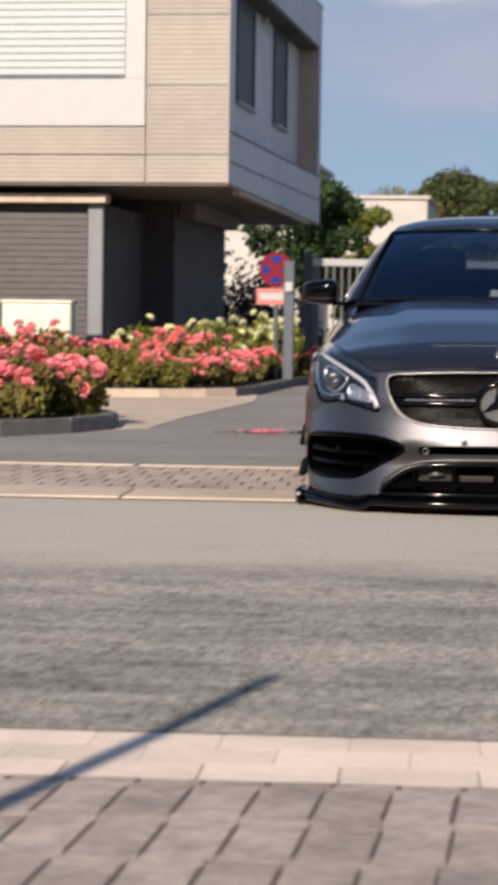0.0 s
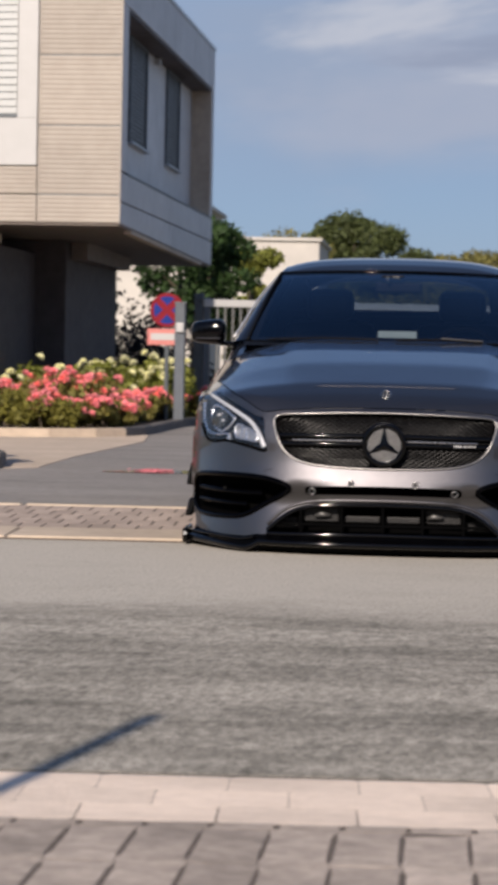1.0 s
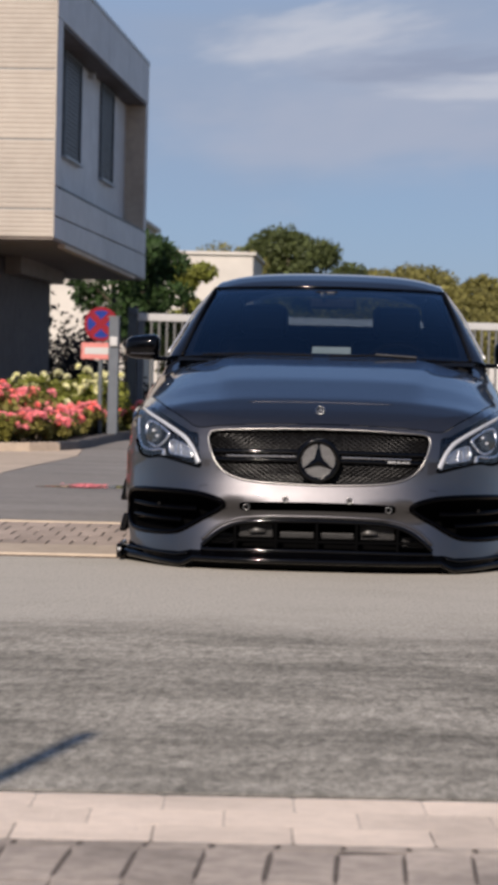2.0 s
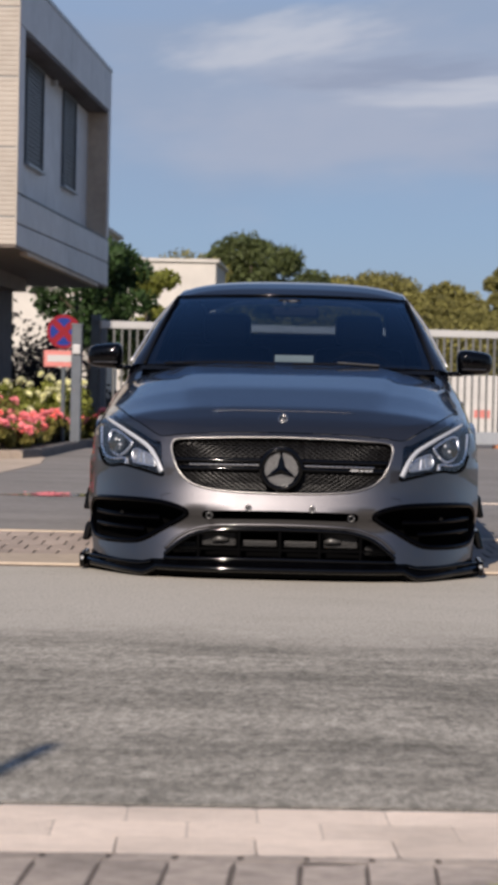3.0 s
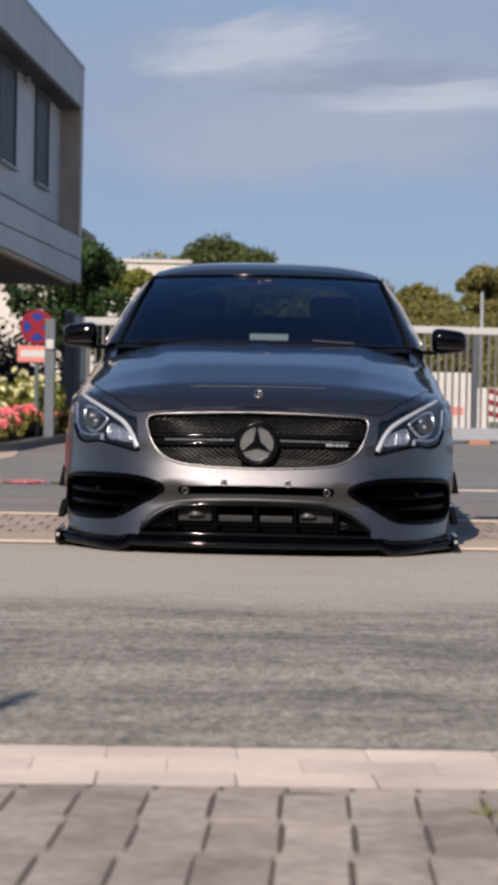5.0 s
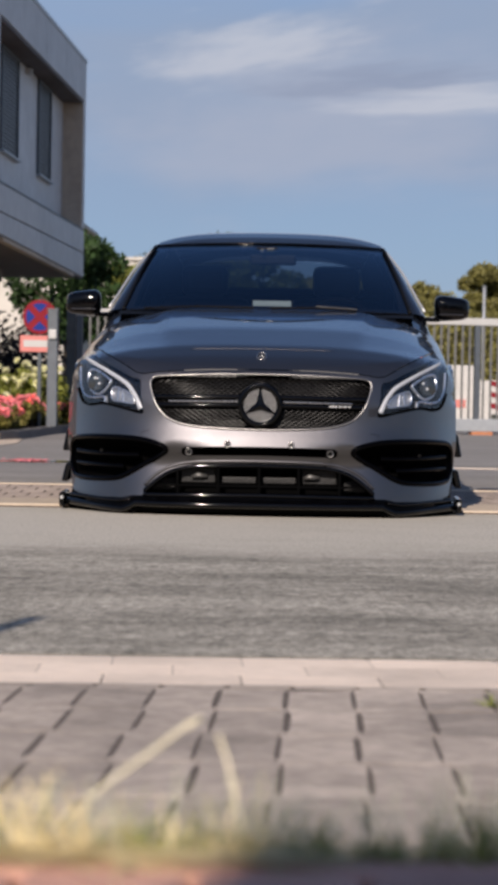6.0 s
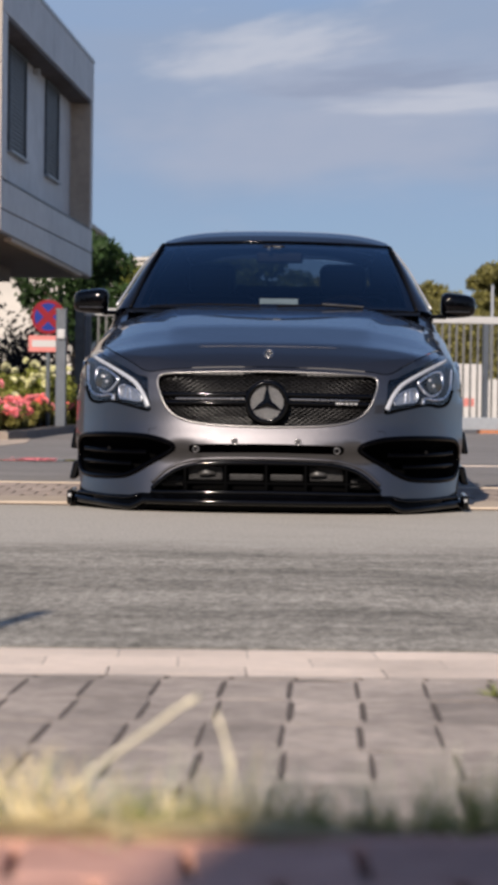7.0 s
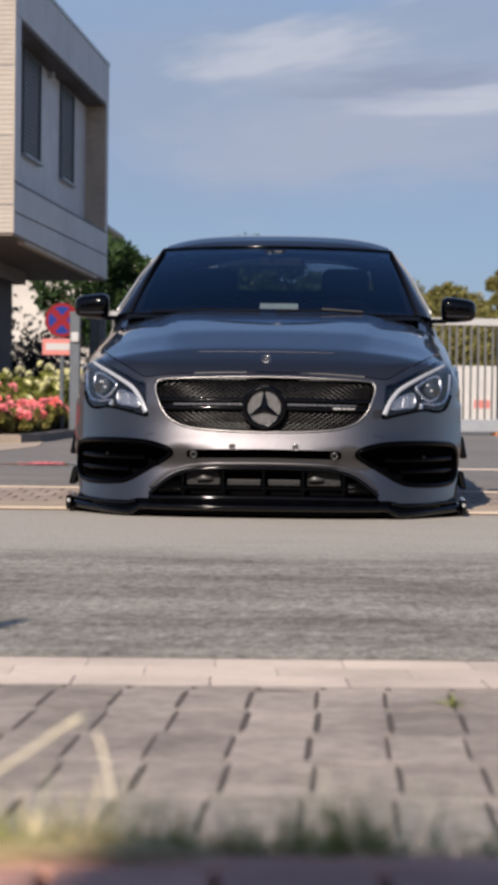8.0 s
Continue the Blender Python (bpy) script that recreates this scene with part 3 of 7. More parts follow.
upright = mesh_of("upright", box(bmesh.new(), -0.04, 0.04, -0.04, 0.04, 0.24, 1.65), M_GALV)
for x in (0.04, 2.0, 4.0, 6.14, 8.1, 10.0, 11.95):
    ob = new("upright", upright)
    ob.parent, ob.location = gate, (x, 0, 0)
roller = mesh_of("foot", box(bmesh.new(), -0.12, 0.12, -0.08, 0.08, -0.03, 0.05, 0.01), M_DARKSTEEL)
for x in (0.4, 11.0):
    ob = new("foot", roller)
    ob.parent, ob.location = gate, (x, 0, 0)

M_ORANGE = surface("faded_orange_rubber", (0.42, 0.17, 0.08), (0.34, 0.13, 0.06), scale=9, rough=0.7)
part("stop_block", box(bmesh.new(), 6.05, 6.38, -0.10, 0.10, -0.025, 0.05, 0.015), M_ORANGE, gate, "faded orange stop block")

post = thing("gate_post", "square grey steel gate post beside the flower bed", "post", m=pose(-3.165, 20.0, 0.06))
part("shaft", box(bmesh.new(), -0.066, 0.066, -0.066, 0.066, 0.0, 1.58, 0.008), M_GALV, post)
part("cap", box(bmesh.new(), -0.074, 0.074, -0.074, 0.074, 1.58, 1.60, 0.005), M_DARKSTEEL, post)
part("sensor", box(bmesh.new(), -0.05, 0.06, -0.11, -0.066, 1.20, 1.33, 0.02), M_WHITEFRAME, post, "white photo sensor box")
post2 = thing("gate_post", "dark steel guide post of the sliding gate", "post", m=pose(-3.33, 23.9, 0.03))
part("shaft", box(bmesh.new(), -0.07, 0.07, -0.07, 0.07, 0.0, 1.86, 0.008), M_DARKSTEEL, post2)
part("guide_arm", box(bmesh.new(), -0.02, 0.12, -0.1, 0.42, 1.74, 1.80, 0.008), M_DARKSTEEL, post2)

# ---- no stopping sign on its own pole behind the post ----
M_SIGNRED = surface("sign_red", (0.19, 0.008, 0.017), (0.16, 0.007, 0.014), scale=10, rough=0.5, spec=0.12)
M_SIGNBLUE = surface("sign_blue", (0.010, 0.026, 0.18), (0.008, 0.022, 0.15), scale=10, rough=0.5, spec=0.12)
M_PINKPLATE = surface("faded_red_plate", (0.50, 0.16, 0.14), (0.45, 0.14, 0.12), scale=8, rough=0.5)
sign = thing("road_sign", "round red and blue no stopping sign with a plate", "road sign", m=pose(-3.358, 20.15, 0.015))
bm = bmesh.new()
tube(bm, (0, 0.03, 0), (0, 0.03, 1.78), 0.03)
part("pole", bm, M_DARKSTEEL, sign)
bm = bmesh.new()
tube(bm, (0, -0.012, 1.54), (0, 0.0, 1.54), 0.225, seg=40)
disc = part("disc", bm, M_SIGNRED, sign)
for k in range(4):                    # blue quarters between the red cross
    bm = bmesh.new()
    a0 = math.pi / 2 * k
    pts = [(0.060 * math.cos(a0), 0.060 * math.sin(a0))]
    pts += [(0.180 * math.cos(a0 + s), 0.180 * math.sin(a0 + s)) for s in [-0.55 + 1.10 * i / 8 for i in range(9)]]
    f = bm.faces.new([bm.verts.new((x, -0.016, 1.54 + z)) for x, z in pts])
    ex = bmesh.ops.extrude_face_region(bm, geom=[f])["geom"]
    for q in ex:
        if isinstance(q, bmesh.types.BMVert):
            q.co.y += 0.003
    part("blue_field", bm, M_SIGNBLUE, disc)
part("plate", box(bmesh.new(), -0.255, 0.255, -0.012, 0.0, 1.08, 1.295, 0.004), M_PINKPLATE, sign, "faded red plate under the disc")
part("inscription_bar", box(bmesh.new(), -0.21, 0.21, -0.016, -0.0125, 1.145, 1.235), M_WHITEFRAME, sign, "white bar across the plate")

# ---- plants ----
M_LEAF_DARK = leafy("dark_leaf", (0.035, 0.065, 0.018), (0.022, 0.045, 0.014))
M_LEAF_OLIVE = leafy("olive_leaf", (0.175, 0.160, 0.048), (0.125, 0.115, 0.034))
M_LEAF_BLACK = leafy("purple_leaf", (0.03, 0.026, 0.026), (0.02, 0.018, 0.02))
M_LEAF_MID = leafy("mid_leaf", (0.075, 0.09, 0.03), (0.05, 0.065, 0.022))
M_LEAF_FRESH = leafy("fresh_leaf", (0.17, 0.18, 0.035), (0.12, 0.135, 0.025))
M_LEAF_EDGE = leafy("edging_leaf", (0.165, 0.150, 0.030), (0.115, 0.108, 0.022))
M_LEAF_BED = leafy("bed_leaf", (0.19, 0.165, 0.045), (0.13, 0.12, 0.03))
M_PINK = leafy("pink_petal", (0.84, 0.31, 0.32), (0.76, 0.23, 0.26), through=0.3)
M_CORAL = leafy("coral_petal", (0.86, 0.25, 0.22), (0.78, 0.18, 0.17), through=0.3)
M_CREAM = leafy("cream_petal", (0.80, 0.78, 0.50), (0.74, 0.72, 0.44), through=0.25)
M_BARK = surface("bark", (0.11, 0.085, 0.06), (0.07, 0.055, 0.04), scale=12, rough=0.9, bump=0.01, bump_scale=30)


def leaf_cloud(name, centres, radii, count, size, seed, flat=0.75, shell=0.55):
    """A mesh of many small folded leaves gathered in clumps."""
    rng = np.random.default_rng(seed)
    centres, radii = np.array(centres, float), np.array(radii, float)
    pick = rng.choice(len(centres), count, p=(radii ** 2) / (radii ** 2).sum())
    d = rng.normal(size=(count, 3))
    d /= np.linalg.norm(d, axis=1)[:, None]
    r = radii[pick] * (shell + (1 - shell) * rng.random(count)) * (0.85 + 0.35 * rng.random(count))
    p = centres[pick] + d * r[:, None] * np.array([1, 1, flat])
    a = rng.normal(size=(count, 3))
    a /= np.linalg.norm(a, axis=1)[:, None]
    nrm = d + 0.9 * rng.normal(size=(count, 3))
    b = np.cross(nrm, a)
    b /= np.linalg.norm(b, axis=1)[:, None] + 1e-9
    c = np.cross(a, b)
    s = size * (0.6 + 0.8 * rng.random(count))[:, None]
    v = np.stack([p - a * s, p + b * s * 0.55 + c * s * 0.12, p + a * s, p - b * s * 0.55 + c * s * 0.12], axis=1).reshape(-1, 3)
    i = np.arange(count) * 4
    faces = np.concatenate([np.stack([i, i + 1, i + 2], 1), np.stack([i, i + 2, i + 3], 1)])
    me = bpy.data.meshes.new(name)
    me.from_pydata(v.tolist(), [], faces.tolist())
    return me


def crown_clumps(rnd, x, y, z, w, h, n):
    """Uneven clumps filling a crown w wide and h high, its middle at z."""
    out = []
    for _ in range(n):
        a, q = rnd.uniform(0, 2 * math.pi), math.sqrt(rnd.random())
        zz = rnd.uniform(-1, 1)
        k = math.sqrt(max(0.05, 1 - zz * zz * 0.9))
        out.append(((x + math.cos(a) * q * k * w / 2, y + math.sin(a) * q * k * w / 2, z + zz * h / 2), rnd.uniform(0.10, 0.20) * w))
    return out


def tree(x, y, height, width, low, leaf, size, count, seed, label, clumps=26, group="", trunk=0.13):
    """A tapered trunk with limbs and a crown of leaf clumps."""
    rnd = random.Random(seed)
    t = thing("tree", label, "tree", group, m=pose(x, y, 0.0))
    cl = crown_clumps(rnd, 0, 0, (height + low) / 2, width * 0.85, (height - low) * 0.9, clumps)
    bm = bmesh.new()
    top = (rnd.uniform(-0.2, 0.2), rnd.uniform(-0.2, 0.2), low + (height - low) * 0.55)
    sweep(bm, [(0, 0, -0.1), (0.03, 0, low * 0.5), (top[0] * 0.5, top[1] * 0.5, low), top], [trunk * 1.3, trunk, trunk * 0.8, trunk * 0.3], seg=9)
    t1 = part("trunk", bm, M_BARK, t, smooth=True)
    for c, r in cl[::4]:
        bm = bmesh.new()
        b = Vector((top[0] * 0.5, top[1] * 0.5, low * rnd.uniform(0.85, 1.1)))
        sweep(bm, [b, (b + Vector(c)) / 2 + Vector((0, 0, 0.1)), Vector(c)], [trunk * 0.5, trunk * 0.3, trunk * 0.1], seg=6)
        part("limb", bm, M_BARK, t1, smooth=True)
    me = leaf_cloud("crown", [c for c, r in cl], [r for c, r in cl], count, size, seed)
    me.materials.append(leaf)
    ob = new("crown", me)
    ob.parent = t
    return t


def bush(name, x, y, z, w, d, h, leaf, size, count, seed, label, category="shrub", group="", n=14):
    """A dense low shrub: stems and leaf clumps."""
    rnd = random.Random(seed)
    t = thing(name, label, category, group, m=pose(x, y, z))
    cs = [((rnd.uniform(-w, w) * 0.42, rnd.uniform(-d, d) * 0.42, h * rnd.uniform(0.22, 0.72)), h * rnd.uniform(0.22, 0.34)) for _ in range(n)]
    bm = bmesh.new()
    for c, r in cs:
        tube(bm, (c[0] * 0.6, c[1] * 0.6, 0), c, 0.012, 0.005, seg=5)
    tagged(part("stem", bm, M_BARK, t), kind="stuff")
    me = leaf_cloud("foliage", [c for c, r in cs], [r for c, r in cs], count, size, seed)
    me.materials.append(leaf)
    ob = new("foliage", me)
    ob.parent = t
    return t, cs


def blossom_mesh(name, r, petals, material, seed):
    """One open flower or flower head made of cupped petals."""
    rnd = random.Random(seed)
    bm = bmesh.new()
    for k in range(petals):
        th = k * 2.399
        el = 1.35 - 1.5 * (k / petals)
        d = Vector((math.cos(th) * math.cos(el), math.sin(th) * math.cos(el), math.sin(el)))
        side = d.cross(Vector((0, 0, 1)))
        side = side.normalized() if side.length > 0.01 else Vector((1, 0, 0))
        tip = d * r
        w = r * rnd.uniform(0.42, 0.62)
        up = side.cross(d) * w * 0.7
        vs = [bm.verts.new(p) for p in (d * r * 0.25, tip * 0.8 + side * w, tip * 1.02 + up * 0.4, tip * 0.8 - side * w)]
        bm.faces.new((vs[0], vs[1], vs[2]))
        bm.faces.new((vs[0], vs[2], vs[3]))
    return mesh_of(name, bm, material)


PINKS = [blossom_mesh("blossom", 0.055, 16, M_PINK, 1), blossom_mesh("blossom", 0.065, 18, M_PINK, 2), blossom_mesh("blossom", 0.05, 14, M_CORAL, 3)]
CREAMS = [blossom_mesh("blossom", 0.066, 26, M_CREAM, 5), blossom_mesh("blossom", 0.056, 22, M_CREAM, 6)]


def flowering(x, y, z, w, d, h, kind, seed, count, label, leaf, group):
    """A shrub carrying flowers over its upper side."""
    t, cs = bush("flowering_shrub", x, y, z, w, d, h, leaf, 0.045, 1500, seed, label, "flowering shrub", group)
    rnd = random.Random(seed + 7)
    for _ in range(count):
        c, r = rnd.choice(cs)
        a, el = rnd.uniform(0, 2 * math.pi), rnd.uniform(0.05, 1.45)
        p = Vector(c) + Vector((math.cos(a) * math.cos(el), math.sin(a) * math.cos(el) - 0.35, math.sin(el) + 0.05)) * r * 1.08
        ob = new("blossom", rnd.choice(kind))
        ob.parent = t
        ob.matrix_basis = pose(*p, rnd.uniform(10, 60), rnd.uniform(-30, 30), rnd.uniform(0, 360)) @ Matrix.Scale(rnd.uniform(0.75, 1.3), 4)
    return t


def smooth_line(points, steps=6, closed=False):
    """A rounded line through points (any dimension)."""
    pts = [np.array(p, float) for p in points]
    n = len(pts)
    out = []
    for i in range(n if closed else n - 1):
        g = lambda k: pts[k % n] if closed else pts[min(max(k, 0), n - 1)]
        a, b, c, d = g(i - 1), g(i), g(i + 1), g(i + 2)
        for s in range(steps):
            t = s / steps
            out.append(tuple(0.5 * (2 * b + (c - a) * t + (2 * a - 5 * b + 4 * c - d) * t * t + (3 * b - a - 3 * c + d) * t ** 3)))
    if not closed:
        out.append(tuple(pts[-1]))
    return out


def kerb_line(name, points, wide, z0, z1, material, label):
    """A raised kerb along a line, cut into stones."""
    root = thing(name, label, "kerb", kind="structure")
    pts = [Vector((p[0], p[1], 0)) for p in points]
    for a, b in zip(pts, pts[1:]):
        d = (b - a).normalized()
        s = Vector((-d.y, d.x, 0)) * wide
        q = [a + d * 0.004, b - d * 0.004, b - d * 0.004 + s, a + d * 0.004 + s]
        bm = bmesh.new()
        prism(bm, [(v.x, v.y) for v in q], z0, z1)
        top = [e for e in bm.edges if all(abs(v.co.z - z1) < 1e-5 for v in e.verts)]
        bmesh.ops.bevel(bm, geom=top, offset=0.015, segments=2, affect="EDGES")
        part("kerb_stone", bm, material, root)
    return root


# main bed by the gate
kerb_line("bed_kerb", [(-9.5, 14.1), (-8.0, 14.25), (-6.5, 14.4), (-5.4, 14.55), (-4.6, 14.72), (-4.0, 14.95), (-3.55, 15.3), (-3.27, 15.75)], 0.14, 0.0, 0.13, M_BEIGE, "pale kerb round the flower bed")
kerb_line("bed_kerb", [(-3.27, 15.75), (-3.14, 16.4), (-3.11, 17.2), (-3.12, 18.3), (-3.11, 19.4), (-3.06, 20.6), (-2.98, 21.6), (-2.98, 22.4)], 0.14, 0.0, 0.13,
          M_DARKKERB, "dark kerb along the driveway side of the bed")
bm = bmesh.new()
prism(bm, [(-9.5, 14.25), (-5.4, 14.70), (-4.6, 14.87), (-4.05, 15.1), (-3.65, 15.42), (-3.42, 15.85), (-3.28, 16.5), (-3.26, 18.3), (-3.2, 20.7), (-3.12, 22.4), (-4.4, 23.4), (-9.5, 19.0)], 0.0, 0.10)
solid("flower_bed", bm, M_SOIL, "earth of the raised flower bed", "flower bed", kind="structure")
rnd = random.Random(11)
G1 = "shrubs in the bed by the gate"
k = 0
for i in range(9):                     # low green edge
    x = -8.6 + i * 0.56
    bush("edging_shrub", x, 14.98 + 0.13 * (x + 8.6) + (0.45 if x > -3.8 else 0.0), 0.1, 0.75, 0.6, 0.50, M_LEAF_EDGE, 0.035, 1700, 300 + i,
         "low clipped green shrub edging the flower bed", "shrub", G1)
for i in range(16):                    # pink band behind
    x = -8.5 + i * 0.30
    flowering(x, 16.1 + 0.09 * i + rnd.uniform(-0.1, 0.1), 0.1, 0.62, 0.6, (0.68 if i < 10 else 0.60) + rnd.uniform(-0.06, 0.06), PINKS, 400 + i, 34,
              "shrub with masses of pink flowers", M_LEAF_BED, G1)
for i, (x, y) in enumerate(((-3.56, 16.9), (-3.52, 17.6), (-4.25, 15.75), (-3.92, 15.95), (-3.66, 16.3))):
    flowering(x, y, 0.1, 0.45, 0.6, 0.38, PINKS, 440 + i, 26, "low shrub with coral pink flowers along the kerb", M_LEAF_BED, G1)
for i, (x, y, h) in enumerate(((-3.74, 18.3, 0.36), (-3.66, 19.0, 0.38), (-3.60, 19.7, 0.40), (-3.56, 20.4, 0.42), (-3.52, 21.1, 0.40), (-2.98, 21.9, 0.40))):
    flowering(x, y, 0.1, 0.5, 0.7, h, PINKS, 450 + i, 26, "low shrub with coral pink flowers along the kerb", M_LEAF_BED, G1)
for i, (x, y, h) in enumerate(((-4.15, 20.7, 0.88), (-3.80, 21.2, 0.84), (-4.35, 21.2, 0.9), (-5.2, 20.4, 0.84), (-4.85, 20.6, 0.8), (-3.66, 21.5, 0.86), (-3.52, 22.0, 0.78))):
    flowering(x, y, 0.1, 0.6, 0.6, h, CREAMS, 480 + i, 11, "hydrangea with creamy white flower heads", M_LEAF_FRESH, G1)

# second bed nearer the road
kerb_line("bed_kerb", [(-6.5, 4.65), (-5.2, 4.7), (-4.2, 4.95), (-3.5, 5.44), (-3.14, 6.1), (-2.97, 6.8), (-3.05, 7.4), (-3.4, 8.2), (-4.0, 8.9)], 0.14, 0.03, 0.19, M_DARKKERB,
          "dark kerb round the nearer flower bed")
bm = bmesh.new()
prism(bm, [(-6.5, 4.8), (-4.3, 5.1), (-3.6, 5.56), (-3.27, 6.15), (-3.11, 6.8), (-3.19, 7.36), (-3.5, 8.1), (-4.05, 8.8), (-6.5, 9.2)], 0.03, 0.16)
solid("flower_bed", bm, M_SOIL, "earth of the nearer flower bed", "flower bed", kind="structure")
G2 = "shrubs in the bed by the road"
for i, (x, y, h) in enumerate(((-3.42, 7.2, 0.42), (-3.75, 6.6, 0.46), (-3.95, 7.4, 0.5), (-4.3, 6.5, 0.46), (-4.6, 7.3, 0.52), (-5.0, 6.4, 0.5), (-3.72, 8.0, 0.46), (-5.4, 7.2, 0.5))):
    flowering(x, y, 0.15, 0.55, 0.55, h, PINKS, 500 + i, 34, "shrub thick with pink flowers beside the road", M_LEAF_BED, G2)

# beige paving between the beds, and the puddle at its foot
bm = bmesh.new()
apron = [(-2.74, 7.05), (-2.79, 9.0), (-2.83, 11.6), (-2.86, 14.1), (-3.1, 16.4)]
apron_in = [(-3.6, 6.2), (-4.2, 9.3), (-6, 12), (-6, 14), (-6, 14.6)]
rows = []
for (x0, y0), (x1, y1) in zip(apron, apron_in):
    rows.append([(x0 + (x1 - x0) * i / 6, y0 + (y1 - y0) * i / 6) for i in range(7)] + [(-11.0, y1)])
vv = [[bm.verts.new((x, y, ground_z(y * math.cos(TURN) - x * math.sin(TURN)) + 0.005)) for x, y in r] for r in rows]
for a_, b_ in zip(vv, vv[1:]):
    for i in range(7):
        bm.faces.new((a_[i], b_[i], b_[i + 1], a_[i + 1]))
for q in bmesh.ops.extrude_edge_only(bm, edges=[e for e in bm.edges if e.is_boundary])["geom"]:
    if isinstance(q, bmesh.types.BMVert):
        q.co.z -= 0.06
solid("pavement_beige", bm, M_BEIGE, "sandy beige paved apron between the beds", "pavement", kind="structure")
puddle = smooth_line([(-2.2, 6.66), (-2.05, 6.62), (-1.8, 6.58), (-1.5, 6.72), (-1.42, 7.02), (-1.75, 7.04), (-2.0, 6.88), (-2.15, 6.74)], 5, True)
bm = bmesh.new()
prism(bm, [(p[0], p[1]) for p in puddle], 0.06, 0.089)
solid("puddle", bm, M_WATER, "shallow rain puddle on the asphalt", "puddle")
rnd = random.Random(77)
bm = bmesh.new()
for _ in range(420):                   # petals blown together in the water
    x, y = rnd.gauss(-1.85, 0.055), rnd.gauss(6.78, 0.10)
    a, r = rnd.uniform(0, 6.28), rnd.uniform(0.012, 0.022)
    bm.faces.new([bm.verts.new((x + math.cos(a + k) * r * (1, 0.6, 1, 0.6)[j], y + math.sin(a + k) * r * (1, 0.6, 1, 0.6)[j], 0.0915 + rnd.uniform(0, 0.012)))
                  for j, k in enumerate((0, 1.57, 3.14, 4.71))])
solid("fallen_petals", bm, M_PINK, "fallen pink petals gathered in the puddle", "petals", kind="stuff")

# ---- distance: trees, woods, pale buildings ----
M_PALEWALL = surface("pale_wall", (0.50, 0.465, 0.42), (0.45, 0.42, 0.38), scale=1.5, rough=0.8, stain=0.1)
tree(-4.9, 38.0, 3.75, 3.0, 1.7, M_LEAF_DARK, 0.075, 9000, 21, "dark green tree behind the office", 34)
tree(-3.95, 41.0, 3.4, 2.2, 0.7, M_LEAF_FRESH, 0.075, 8000, 22, "young light green tree", 20)
for i, (x, y, h, w) in enumerate(((-7.5, 92, 6.2, 8), (-1.6, 90, 6.6, 5.5), (-4.2, 95, 7.4, 6.5), (2.6, 96, 5.6, 7.5), (-11.5, 92, 6, 8), (11.0, 78, 5.6, 6.5), (6.9, 82, 5.7, 4.6), (15, 80, 6, 8), (4.5, 88, 5.2, 5.5), (0.8, 98, 6.2, 5.5))):
    tree(x, y, h, w, h * 0.2, M_LEAF_MID if i in (1, 2) else M_LEAF_OLIVE, 0.115, 17000, 60 + i, "broad leafy tree in the distance", 34, "far trees", 0.25)
for i in range(11):
    x = -16 + i * 4.2
    bush("hedge", x, 70 + (i % 3) * 1.2, 0.0, 5.0, 3.2, 4.2 + 0.4 * math.sin(i * 1.9), M_LEAF_OLIVE, 0.09, 13000, 80 + i, "tall olive green hedge far behind the gate", "hedge", "far hedge", 26)

def far_house(x, y, w, d, h, label, windows=3):
    t = thing("far_building", label, "building", m=pose(x, y, 0))
    part("wall", box(bmesh.new(), -w / 2, w / 2, 0, d, 0, h - 0.10, 0.02), M_PALEWALL, t)
    part("roof", box(bmesh.new(), -w / 2 - 0.1, w / 2 + 0.1, -0.1, d + 0.1, h - 0.10, h + 0.01, 0.02), M_PALEWALL, t)
    for i in range(windows):
        a = -w / 2 + w * (i + 0.5) / windows
        q = part("window", box(bmesh.new(), a - 0.5, a + 0.5, -0.04, 0.02, h * 0.55, h * 0.78), M_WINDOW, t)
        part("sill", box(bmesh.new(), a - 0.55, a + 0.55, -0.12, -0.04, h * 0.55 - 0.06, h * 0.55), M_ALU, q)
    return t


far_house(-6.33, 64.0, 5.2, 6.0, 4.86, "pale flat-roofed building beyond the trees", 0)
far_house(-10.2, 47.0, 9.0, 5.0, 4.8, "white low building behind the office", 0)
for i, (x, y, h) in enumerate(((-4.45, 29.0, 1.5), (-4.9, 29.4, 2.1), (-5.4, 29.2, 1.9), (-4.05, 29.4, 1.25), (-5.9, 29.5, 1.8), (-4.7, 30.2, 2.3))):
    bush("shrub", x, y, 0.0, 0.9, 0.7, h, M_LEAF_BLACK, 0.05, 700, 120 + i, "loose dark shrub beside the office wall", "shrub", "shrubs by the office", 9)
for i, (x, y, h) in enumerate(((-5.3, 30.4, 2.7), (-5.9, 30.0, 2.9))):
    bush("shrub", x, y, 0.0, 1.0, 0.7, h, M_LEAF_BLACK, 0.065, 240, 140 + i, "loose dark shrub beside the office wall", "shrub", "shrubs by the office", 10)
for i, (x, y, h) in enumerate(((-2.75, 26.6, 1.0), (-2.2, 26.8, 1.1), (-1.7, 27.0, 0.95), (-2.45, 27.3, 1.2))):
    bush("shrub", x, y, 0.0, 0.8, 0.5, h, M_LEAF_DARK, 0.05, 1500, 150 + i, "dark low shrub behind the gate", "shrub", "shrubs behind the gate", 12)

